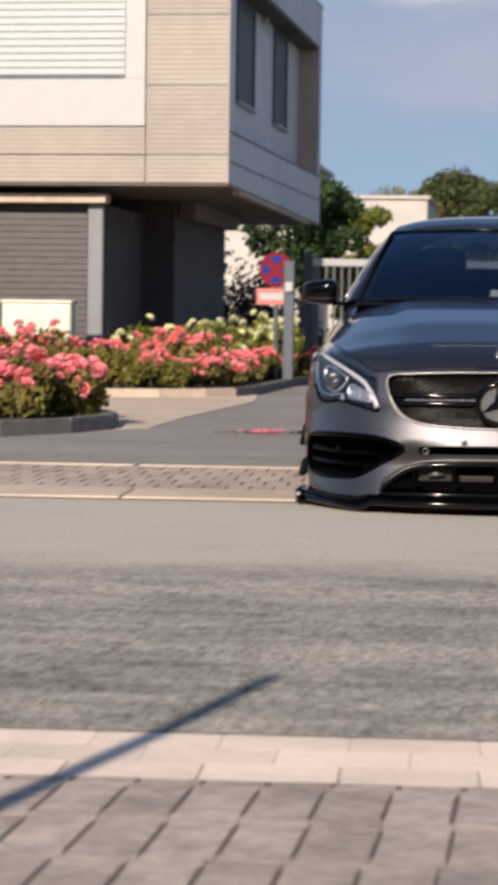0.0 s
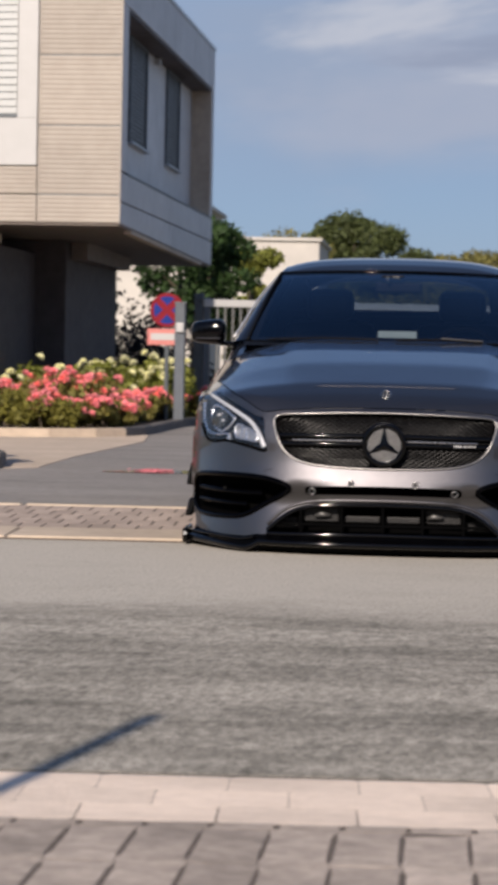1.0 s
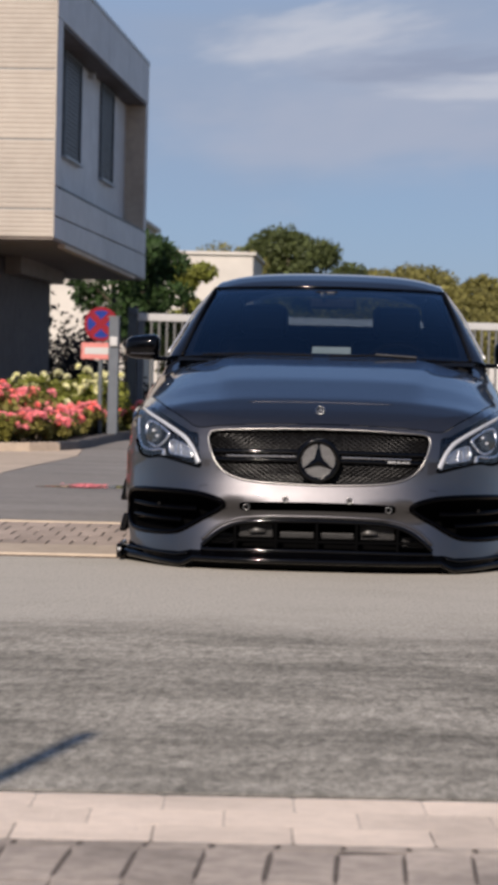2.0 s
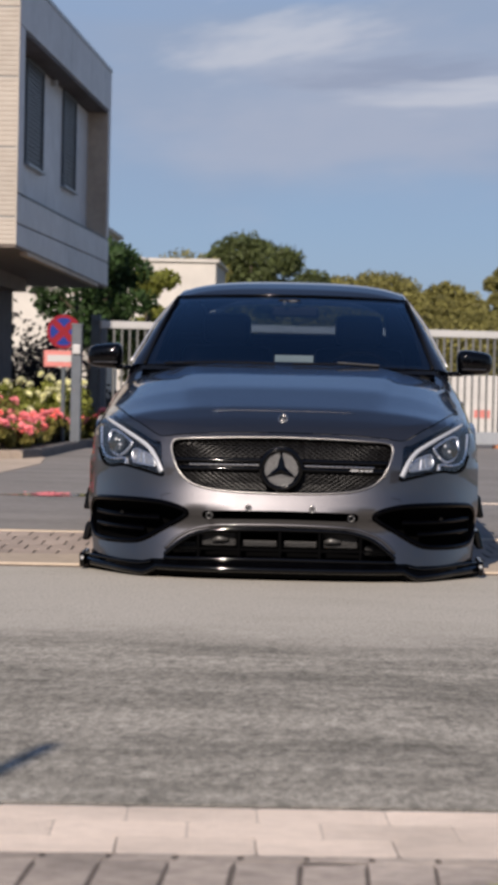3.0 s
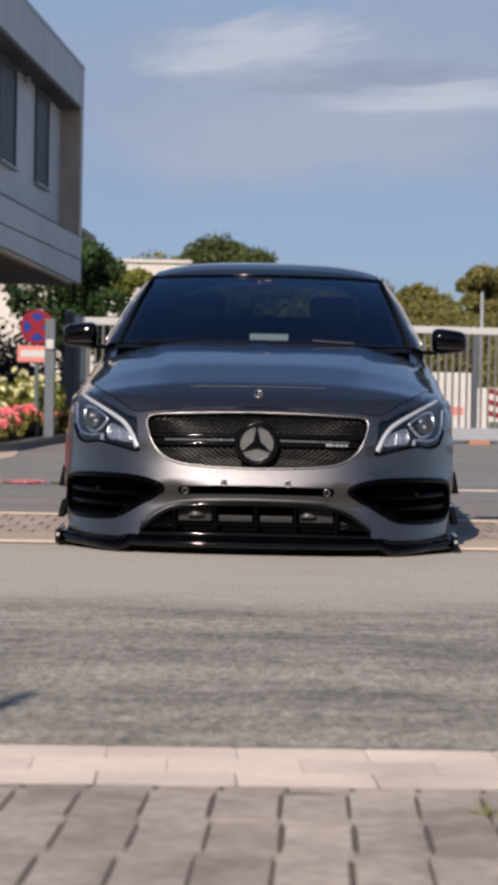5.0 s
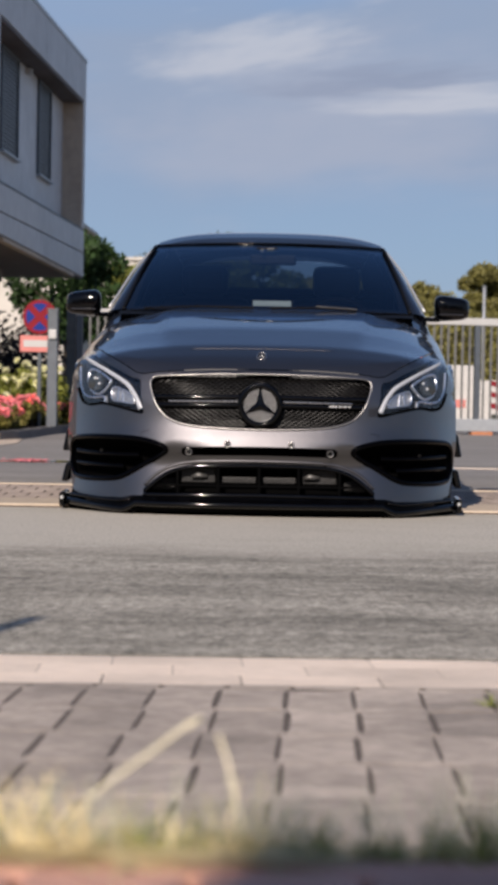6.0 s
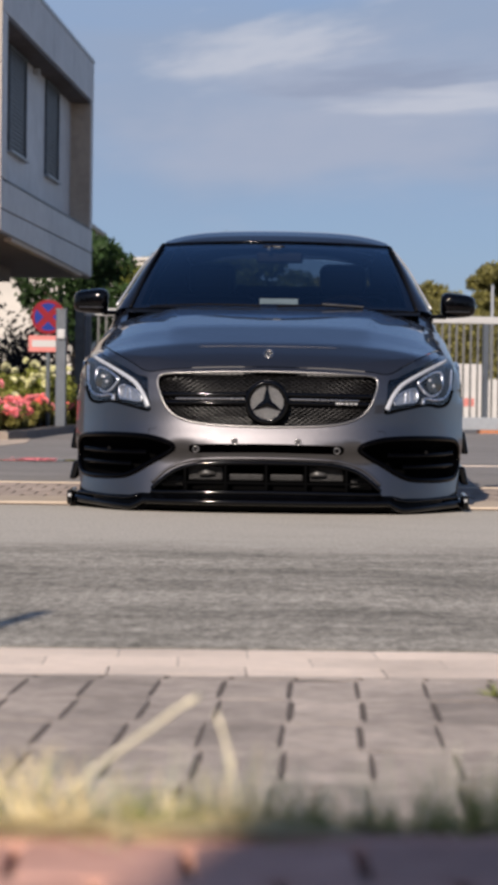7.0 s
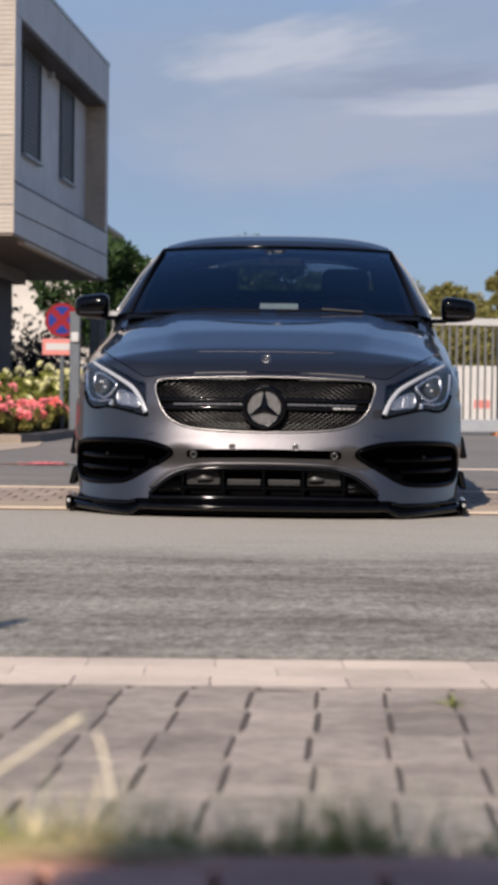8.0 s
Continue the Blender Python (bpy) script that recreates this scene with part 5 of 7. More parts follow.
# rings seen head on
GRILLE = both(smooth_line([(0, 0.700), (0.20, 0.697), (0.42, 0.688)], 3)[:-1] + smooth_line([(0.42, 0.688), (0.468, 0.680), (0.483, 0.655), (0.476, 0.615), (0.455, 0.562),
              (0.425, 0.522), (0.385, 0.495), (0.315, 0.475), (0.20, 0.464), (0, 0.459)], 4))
LAMP = smooth_line([(0.826, 0.757), (0.806, 0.777), (0.765, 0.773), (0.69, 0.738), (0.61, 0.698), (0.568, 0.676), (0.530, 0.664), (0.524, 0.60), (0.512, 0.534), (0.530, 0.527), (0.60, 0.543),
                    (0.70, 0.561), (0.765, 0.552), (0.806, 0.566), (0.834, 0.645), (0.840, 0.71)], 4, True)
INTAKE = smooth_line([(0.850, 0.388), (0.79, 0.407), (0.65, 0.414), (0.532, 0.410), (0.455, 0.395), (0.412, 0.376), (0.418, 0.350), (0.515, 0.292), (0.595, 0.246), (0.66, 0.229), (0.80, 0.222),
                      (0.848, 0.240), (0.864, 0.31)], 4, True)
SLOT = both([(0, 0.387), (0.20, 0.385), (0.325, 0.380), (0.338, 0.372), (0.338, 0.350), (0.325, 0.342), (0.20, 0.344), (0, 0.347)])
LOWER = both(smooth_line([(0, 0.302), (0.20, 0.299), (0.31, 0.291), (0.385, 0.270), (0.44, 0.236), (0.497, 0.186)], 3) + [(0.500, 0.168), (0.25, 0.172), (0, 0.174)])
HOOD_FRONT = smooth_line([(0, 0.722), (0.25, 0.718), (0.44, 0.706), (0.50, 0.697), (0.545, 0.700), (0.60, 0.731), (0.67, 0.767), (0.75, 0.799), (0.80, 0.812)], 3)
EDGE_Y = 0.66
edge_z = np.linspace(0.19, 0.80, 22)
edge_x = np.minimum(front_x(edge_z, EDGE_Y), 0.887 - 0.05 * np.clip((0.42 - edge_z) / 0.3, 0, 1) ** 2)

hood_y = np.linspace(0.70, 1.26, 12)
hood_x = 0.795 - 0.075 * (hood_y - 0.70) / 0.56
hood_side = list(zip(hood_x, front_z(hood_x, hood_y)))
cowl_x = np.linspace(0.72, 0, 9)[1:]
cowl_y = 1.18 + 0.155 * cowl_x ** 2
hood_back = list(zip(cowl_x, front_z(cowl_x, cowl_y)))
HOOD = both((HOOD_FRONT[:-1] + [(0.801, 0.816)] + hood_side + hood_back))
HOOD = [(0.997 * x if abs(x) > 0.5 else x, z) for x, z in HOOD]
gx, gy = np.meshgrid(np.linspace(-0.79, 0.79, 46), np.concatenate([np.linspace(0.06, 0.30, 12), np.linspace(0.33, 1.24, 30)]))
gz = front_z(gx, np.maximum(gy, nose_y(gx, 0.75) + 0.03))
panel("bonnet", HOOD, M_PAINT, car, extra=list(zip(gx.ravel(), gz.ravel())), rim=0.02, label="smooth metallic bonnet reflecting the sky")

BUMPER = both([(x, z - 0.004) for x, z in HOOD_FRONT] + [(x, z) for x, z in zip(edge_x[::-1], edge_z[::-1])]
              + smooth_line([(0.853, 0.166), (0.825, 0.150), (0.70, 0.146), (0.60, 0.149), (0.545, 0.160), (0.51, 0.160), (0.30, 0.162), (0, 0.164)], 3))
panel("front_bumper", BUMPER, M_PAINT, car, holes=[GRILLE, LAMP, flip(LAMP), INTAKE, flip(INTAKE), SLOT, LOWER], rim=0.03)
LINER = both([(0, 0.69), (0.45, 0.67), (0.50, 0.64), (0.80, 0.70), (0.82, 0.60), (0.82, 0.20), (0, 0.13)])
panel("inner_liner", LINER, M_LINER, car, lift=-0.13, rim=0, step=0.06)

# grille: satin surround, honeycomb, twin bars and the round emblem
bm = bmesh.new()
sweep(bm, on_front(fine(GRILLE, 0.02), 0.003), 0.0050, closed=True)
part("grille_surround", bm, M_SURROUND, car, "satin chrome grille surround", smooth=True)


def honeycomb(ring, cell, lift, thick):
    """A net of slanted bars clipped to a ring, lying behind the front."""
    bm = bmesh.new()
    r = np.array(ring)
    x0, x1, z0, z1 = r[:, 0].min(), r[:, 0].max(), r[:, 1].min(), r[:, 1].max()
    for s in (1, -1):
        for c in np.arange(x0 - (z1 - z0), x1 + (z1 - z0), cell):
            n = 24
            zz = np.linspace(z0, z1, n)
            xx = c + s * (zz - (z0 + z1) / 2) * 1.5
            ok = inside(list(zip(xx, zz)), ring)
            yy = front_y(np.clip(xx, -0.86, 0.86), zz) - lift
            for i in range(n - 1):
                if ok[i] and ok[i + 1]:
                    a, b = Vector((xx[i], yy[i], zz[i])), Vector((xx[i + 1], yy[i + 1], zz[i + 1]))
                    w = Vector((thick, 0, 0))
                    q = [bm.verts.new(p) for p in (a - w, a + w, b + w, b - w)]
                    bm.faces.new(q)
                    q2 = [bm.verts.new(p) for p in (a + w, a + w + Vector((0, 0.012, 0)), b + w + Vector((0, 0.012, 0)), b + w)]
                    bm.faces.new(q2)
    return bm


net = part("grille_mesh", honeycomb(GRILLE, 0.027, -0.030, 0.0021), M_NET, car, "black honeycomb grille mesh")
for z0, z1 in ((0.588, 0.612), (0.553, 0.577)):
    for s in (1, -1):
        line = [(s * x, (z0 + z1) / 2 - 0.012 * x) for x in np.linspace(0.09, 0.465, 14)]
        if s < 0:
            line = line[::-1]
        bm = bmesh.new()
        rows = []
        for dy, dz in ((0.03, 0.011), (0.004, 0.011), (-0.004, 0.0), (0.004, -0.010), (0.03, -0.011)):
            x = np.array([p[0] for p in line])
            z = np.array([p[1] for p in line])
            rows.append(list(zip(x, front_y(x, z) + 0.008 + dy, z + dz)))
        grid(bm, rows)
        part("grille_bar", bm, M_GLOSSBLACK, car)
for s in (1, -1):                      # bright inlay between the twin bars
    line = [(s * x, 0.5825 - 0.012 * x) for x in np.linspace(0.10, 0.40, 12)]
    bm = bmesh.new()
    sweep(bm, on_front(line, 0.005), 0.0028, seg=6)
    part("bar_inlay", bm, M_CHROME, car)
plain = bmesh.new()
for i, w in enumerate((0.035, 0.016, 0.016, 0.014)):
    x = 0.30 + (0, 0.040, 0.060, 0.080)[i]
    y = float(front_y(x, 0.567)) - 0.004
    box(plain, x, x + w, y - 0.003, y + 0.01, 0.5615, 0.5695 if i == 0 else 0.568)
part("grille_badge", plain, M_BRIGHT, car, "small bright badge blocks on the bar")

emblem_y = float(front_y(0.0, 0.57)) - 0.028
EM = Vector((0.0, emblem_y, 0.567))
bm = bmesh.new()
ringpts = [EM + Vector((math.cos(a) * 0.084, 0, math.sin(a) * 0.084)) for a in (2 * math.pi * i / 48 for i in range(48))]
vs = []
for i, p in enumerate(ringpts):
    d = (p - EM).normalized()
    vs.append([bm.verts.new(p + d * 0.0125 * math.cos(t) + Vector((0, -0.012 * math.sin(t), 0))) for t in (2 * math.pi * k / 8 for k in range(8))])
for i in range(48):
    for k in range(8):
        bm.faces.new((vs[i][k], vs[i][(k + 1) % 8], vs[(i + 1) % 48][(k + 1) % 8], vs[(i + 1) % 48][k]))
emblem = part("emblem", bm, M_GLOSSBLACK, car, "round gloss black emblem on the grille", smooth=True)
bm = bmesh.new()
tube(bm, EM + Vector((0, 0.004, 0)), EM + Vector((0, 0.02, 0)), 0.082, seg=40)
part("emblem_disc", bm, M_CELL, emblem, "grey netted emblem ground")
bm = bmesh.new()
for s in (1, -1):
    for c in range(-9, 10):
        p = Vector((c * 0.0115, 0, 0))
        for j in range(-8, 8):
            z0 = j * 0.0095
            a, b = p + Vector((s * z0 * 0.6, 0, z0)), p + Vector((s * (z0 + 0.0095) * 0.6, 0, z0 + 0.0095))
            if max(a.length, b.length) < 0.078:
                q = [bm.verts.new(EM + v + Vector((o, 0.002, 0))) for v, o in ((a, -0.0013), (a, 0.0013), (b, 0.0013), (b, -0.0013))]
                bm.faces.new(q)
part("emblem_net", bm, M_MATTBLACK, emblem)
for k in range(3):                     # three plain tapered spokes
    a = math.pi / 2 + k * 2 * math.pi / 3
    d, s = Vector((math.cos(a), 0, math.sin(a))), Vector((-math.sin(a), 0, math.cos(a)))
    bm = bmesh.new()
    tip, l, r_, top = EM + d * 0.082, EM + s * 0.019 + d * 0.004, EM - s * 0.019 + d * 0.004, EM + Vector((0, -0.016, 0))
    vt = [bm.verts.new(p) for p in (tip + Vector((0, -0.002, 0)), l, r_, top, EM - d * 0.018)]
    bm.faces.new((vt[0], vt[1], vt[3]))
    bm.faces.new((vt[0], vt[3], vt[2]))
    bm.faces.new((vt[1], vt[4], vt[3]))
    bm.faces.new((vt[2], vt[3], vt[4]))
    part("emblem_spoke", bm, M_GLOSSBLACK, emblem)
hy = float(front_y(0.0, 0.775))
bm = bmesh.new()
badge_n = Vector((0, -0.75, 0.66))
badge_c, badge_u = Vector((0, hy - 0.004, 0.779)), Vector((0, 0.66, 0.75))
sweep(bm, [badge_c + Vector((math.cos(a) * 0.020, 0, 0)) + badge_u * math.sin(a) * 0.020 for a in (2 * math.pi * i / 28 for i in range(28))], 0.0028, seg=6, closed=True)
for k in range(3):
    a = math.pi / 2 + k * 2 * math.pi / 3
    tube(bm, badge_c, badge_c + Vector((math.cos(a) * 0.018, 0, 0)) + badge_u * math.sin(a) * 0.018, 0.003, 0.001, seg=6)
badge = part("bonnet_badge", bm, M_CHROME, car, "small round chrome badge", smooth=True)
part("badge_ground", tube(bmesh.new(), badge_c - badge_n * 0.008, badge_c - badge_n * 0.001, 0.019, seg=24), M_RIM, badge)

bm = bmesh.new()                       # thin ridge added above the badge to draw the bonnet's highlight line
sweep(bm, on_front([(x, 0.8105 - 0.035 * x * x) for x in np.linspace(-0.32, 0.32, 25)], 0.0), 0.0017, seg=8)
part("bonnet_edge", bm, M_PAINT, car, smooth=True)

# headlights
for s in (1, -1):
    side = (lambda line: line) if s > 0 else flip
    lamp = panel("headlight", side(LAMP), M_LENS, car, lift=-0.002, rim=0, step=0.03, label="slanted clear headlight with a white light brow")
    lamp.visible_shadow = False
    panel("lamp_housing", side([(x * 0.998, z) for x, z in LAMP]), M_HOUSING, lamp, lift=-0.055, rim=0, step=0.03)
    bm = bmesh.new()
    brow = smooth_line([(0.806, 0.758), (0.765, 0.739), (0.70, 0.708), (0.63, 0.671), (0.585, 0.641), (0.553, 0.600), (0.537, 0.567), (0.525, 0.539)], 5)
    rr = list(np.linspace(0.008, 0.0135, len(brow)))
    sweep(bm, on_front(side(brow), -0.012), rr if s > 0 else rr[::-1], seg=8, flat=0.6)
    part("light_brow", bm, M_DRL, lamp, "white light guide along the upper edge", smooth=True)
    bm = bmesh.new()
    low = smooth_line([(0.828, 0.715), (0.820, 0.635), (0.792, 0.590), (0.745, 0.582), (0.70, 0.588), (0.690, 0.565)], 5)
    sweep(bm, on_front(side(low), -0.016), 0.0050, seg=6)
    part("light_line", bm, M_BRIGHT, lamp)
    bm = bmesh.new()
    rim_line = smooth_line([(0.512, 0.532), (0.53, 0.525), (0.60, 0.541), (0.70, 0.559), (0.765, 0.550), (0.808, 0.566), (0.832, 0.62)], 5)
    sweep(bm, on_front(side(rim_line), 0.0), 0.0065, seg=7)
    part("lamp_seal", bm, M_LINER, lamp, smooth=True)
    px, pz = 0.732 * s, 0.650
    py = float(front_y(abs(px), pz)) + 0.03
    bm = bmesh.new()
    ring_o = smooth_line([(0.668, 0.652), (0.678, 0.668), (0.732, 0.700), (0.772, 0.703), (0.781, 0.655), (0.762, 0.614), (0.730, 0.598), (0.697, 0.615)], 5, True)
    sweep(bm, on_front(side(ring_o), -0.022), 0.0062, seg=6, closed=True)
    part("projector_ring", bm, M_BRIGHT, lamp, smooth=True)
    bm = bmesh.new()
    bmesh.ops.create_uvsphere(bm, u_segments=24, v_segments=14, radius=0.048, matrix=Matrix.Translation((px, py + 0.02, pz)) @ Matrix.Diagonal((1, 0.7, 1, 1)))
    part("projector_lens", bm, M_WINDOW, lamp, "dark glassy projector lens", smooth=True)
    for dx, dz in ((-0.012, 0.018), (0.006, -0.006)):
        bm = bmesh.new()
        bmesh.ops.create_uvsphere(bm, u_segments=10, v_segments=8, radius=0.007, matrix=Matrix.Translation((px + dx, py - 0.014, pz + dz)))
        part("lens_chip", bm, M_DRL, lamp, smooth=True)
    cell = smooth_line([(0.556, 0.563), (0.573, 0.602), (0.605, 0.620), (0.655, 0.630), (0.660, 0.578), (0.61, 0.567)], 4, True)
    panel("reflector_cell", side(cell), M_CELL, lamp, lift=-0.040, rim=0.02, step=0.02)
    bm = bmesh.new()
    sweep(bm, on_front(side(cell), -0.030), 0.0038, seg=6, closed=True)
    part("reflector_frame", bm, M_BRIGHT, lamp, smooth=True)
    for x0, z0, x1, z1 in ((0.606, 0.569, 0.612, 0.620), (0.632, 0.573, 0.626, 0.625)):
        bm = bmesh.new()
        sweep(bm, on_front(side([(x0, z0), (x1, z1)]), -0.036), 0.0035, seg=6)
        part("reflector_rib", bm, M_BRIGHT, lamp)
    panel("reflector_cell", side([(0.682, 0.560), (0.70, 0.563), (0.698, 0.590), (0.685, 0.588)]), M_DRL, lamp, lift=-0.03, rim=0.02)

# side intakes with fins, slot, lower grille
for s in (1, -1):
    side = (lambda line: line) if s > 0 else flip
    bm = bmesh.new()
    sweep(bm, on_front(side(fine(INTAKE, 0.02)), 0.001), 0.012, seg=8, closed=True)
    intake = part("side_intake", bm, M_LIP, car, "large black bumper intake frame", smooth=True)
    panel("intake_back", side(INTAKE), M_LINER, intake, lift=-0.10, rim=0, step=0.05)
    for z, xa, xb in ((0.335, 0.53, 0.84), (0.283, 0.60, 0.84)):
        line = np.linspace(xa, xb, 10) if s > 0 else np.linspace(-xb, -xa, 10)
        rows = []
        for dy, dz in ((0.07, 0.012), (0.012, 0.010), (0.006, 0.0), (0.012, -0.008), (0.07, -0.010)):
            zz = np.full(10, z) + 0.03 * (np.abs(line) < 0.6) * (0.6 - np.abs(line))
            rows.append(list(zip(line, front_y(line, zz) + dy, zz + dz)))
        part("intake_fin", grid(bmesh.new(), rows), M_LIP, intake)
    yx = float(front_y(0.705, 0.345))
    part("sensor_eye", tube(bmesh.new(), (s * 0.705, yx - 0.004, 0.35), (s * 0.705, yx + 0.02, 0.35), 0.008, seg=14), M_GLOSSBLACK, intake)
    ky = float(front_y(0.307, 0.36))
    eye = part("parking_sensor", tube(bmesh.new(), (s * 0.307, ky - 0.012, 0.360), (s * 0.307, ky + 0.05, 0.360), 0.019, seg=18), M_GLOSSBLACK, car)
    bm = bmesh.new()
    sweep(bm, [(s * 0.307 + math.cos(a) * 0.0125, ky - 0.013, 0.360 + math.sin(a) * 0.0125) for a in (2 * math.pi * i / 20 for i in range(20))], 0.0020, seg=6, closed=True)
    part("sensor_ring", bm, M_SURROUND, eye, smooth=True)
    ky = float(front_y(0.138, 0.397))
    eye = part("parking_sensor", tube(bmesh.new(), (s * 0.138, ky - 0.003, 0.397), (s * 0.138, ky + 0.01, 0.397), 0.010, seg=18), M_PAINT, car)
    bm = bmesh.new()
    sweep(bm, [(s * 0.138 + math.cos(a) * 0.0125, ky - 0.002, 0.397 + math.sin(a) * 0.0125) for a in (2 * math.pi * i / 20 for i in range(20))], 0.0025, seg=6, closed=True)
    part("sensor_ring", bm, M_CHROME, eye, smooth=True)
ridge = smooth_line([(-0.50, 0.208), (-0.452, 0.256), (-0.392, 0.290), (-0.315, 0.311), (-0.20, 0.319), (0, 0.322), (0.20, 0.319), (0.315, 0.311), (0.392, 0.290), (0.452, 0.256), (0.50, 0.208)], 4)
bm = bmesh.new()
sweep(bm, on_front(ridge, 0.002), 0.0075, seg=10)
part("bumper_ridge", bm, M_PAINT, car, "painted ridge over the lower grille", smooth=True)
bm = bmesh.new()
frame_line = [(x, z) for x, z in fine(LOWER, 0.02)]
sweep(bm, on_front(frame_line, 0.003), 0.0105, seg=7, closed=True)
lower_grille = part("lower_grille", bm, M_GLOSSBLACK, car, "black lower grille frame with slats", smooth=True)
for x in (-0.355, -0.178, 0.0, 0.172, 0.350):
    y = float(front_y(x, 0.23))
    part("slat", box(bmesh.new(), x - 0.006, x + 0.006, y + 0.004, y + 0.06, 0.170, 0.302 - 0.13 * max(abs(x) - 0.25, 0) - 0.006, 0.002), M_LINER, lower_grille)
line = np.linspace(-0.48, 0.48, 20)
rows = [list(zip(line, front_y(line, np.full(20, 0.212)) + dy, np.full(20, 0.212) + dz)) for dy, dz in ((0.05, 0.006), (0.010, 0.005), (0.010, -0.005), (0.05, -0.006))]
part("slat", grid(bmesh.new(), rows), M_LINER, lower_grille)
M_CORE = surface("dim_cooler_core", (0.014, 0.0135, 0.0138), (0.008, 0.0078, 0.008), scale=70, rough=0.5, metal=0.4, bump=0.002, bump_scale=160)
for x0, x1, z0, z1 in ((-0.345, -0.190, 0.220, 0.286), (0.185, 0.340, 0.220, 0.286), (-0.47, -0.368, 0.184, 0.240), (0.364, 0.47, 0.184, 0.240), (-0.168, -0.012, 0.220, 0.250), (0.012, 0.162, 0.220, 0.250)):
    y = float(front_y((x0 + x1) / 2, 0.23)) + 0.07
    part("cooler_core", box(bmesh.new(), x0, x1, y, y + 0.03, z0, z1, 0.006), M_CORE, lower_grille)
for x in (-0.262, 0.225):              # bright pipe ends in front of the cooler
    y = float(front_y(x, 0.25)) + 0.045
    part("cooler_pipe", sweep(bmesh.new(), [(x - 0.03, y + 0.01, 0.247), (x - 0.005, y, 0.256), (x + 0.035, y + 0.006, 0.251)], [0.009, 0.013, 0.008], seg=10), M_RADIATOR, lower_grille, smooth=True)

# front splitter in black, stepped towards its ends, with canards
lip = both([(0, 0.168), (0.50, 0.164), (0.55, 0.163), (0.60, 0.151), (0.70, 0.148), (0.82, 0.150), (0.856, 0.164), (0.872, 0.120), (0.60, 0.108), (0.54, 0.132), (0, 0.140)])
panel("lower_lip", lip, M_LIP, car, lift=0.004, rim=0.04)
sx = np.linspace(-0.90, 0.90, 61)
q = np.clip((np.abs(sx) - 0.535) / 0.06, 0, 1)
q = q * q * (3 - 2 * q)
zt = 0.140 * (1 - q) + 0.110 * q + 0.012 * np.clip((np.abs(sx) - 0.6) / 0.3, 0, 1)
ys = np.minimum(0.13 * sx ** 2 + 0.50 * sx ** 4 - 0.075 * (1 - 0.6 * q), np.interp(np.abs(sx), NOSE_X, NOSE_D) - 0.082)
rows = [list(zip(sx, ys + a, zt + b)) for a, b in ((0.25, 0.004), (0.012, 0.004), (0.0, -0.002), (0.0, -0.014), (0.012, -0.022), (0.30, -0.026))]
part("splitter", grid(bmesh.new(), rows), M_GLOSSBLACK, car, "gloss black front splitter")
for s in (1, -1):                      # a thin ledge above the splitter's ends
    tx = s * np.linspace(0.56, 0.875, 12)
    bm = bmesh.new()
    sweep(bm, list(zip(tx, np.minimum(0.13 * tx ** 2 + 0.50 * tx ** 4 - 0.030, np.interp(np.abs(tx), NOSE_X, NOSE_D) - 0.066), np.interp(np.abs(tx), (0.56, 0.62, 0.875), (0.150, 0.138, 0.146)))), 0.0065, seg=7)
    part("splitter_ledge", bm, M_GLOSSBLACK, car, smooth=True)
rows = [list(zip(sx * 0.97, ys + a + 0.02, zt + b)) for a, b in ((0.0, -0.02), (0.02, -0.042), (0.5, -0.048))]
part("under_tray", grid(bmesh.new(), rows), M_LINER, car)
for s in (1, -1):
    part("splitter_end", box(bmesh.new(), s * 0.897 - 0.012, s * 0.897 + 0.012, 0.36, 0.60, 0.085, 0.150, 0.008), M_GLOSSBLACK, car)
    part("splitter_bolt", tube(bmesh.new(), (s * 0.895, 0.345, 0.128), (s * 0.895, 0.365, 0.128), 0.008, seg=10), M_BRIGHT, car)
    for z0, z1, y0 in ((0.185, 0.270, 0.60), (0.325, 0.430, 0.64)):
        bm = bmesh.new()
        box(bm, s * 0.893 - 0.018, s * 0.893 + 0.018, y0, y0 + 0.16, z0, z1, 0.010)
        for v in bm.verts:
            v.co.x += s * (0.02 * (z1 - v.co.z) / (z1 - z0) - 0.006)
        part("canard", bm, M_GLOSSBLACK, car, "black canard fin")
    hx = [(s * x, z) for x, z in ((0.482, 0.448), (0.518, 0.442), (0.518, 0.408), (0.50, 0.402))]
    bm = bmesh.new()
    sweep(bm, on_front(hx, 0.0005), 0.0012, seg=5)
    part("tow_cover_seam", bm, M_MATTBLACK, car)

# flanks in one run of stations: wing, doors, quarter
WHEELS = (0.95, 3.64)
WHEEL_Z = 0.372


def flank_low(y):
    z = 0.155
    for c in WHEELS:
        if abs(y - c) < 0.352:
            z = max(z, WHEEL_Z + math.sqrt(0.352 ** 2 - (y - c) ** 2))
    return z


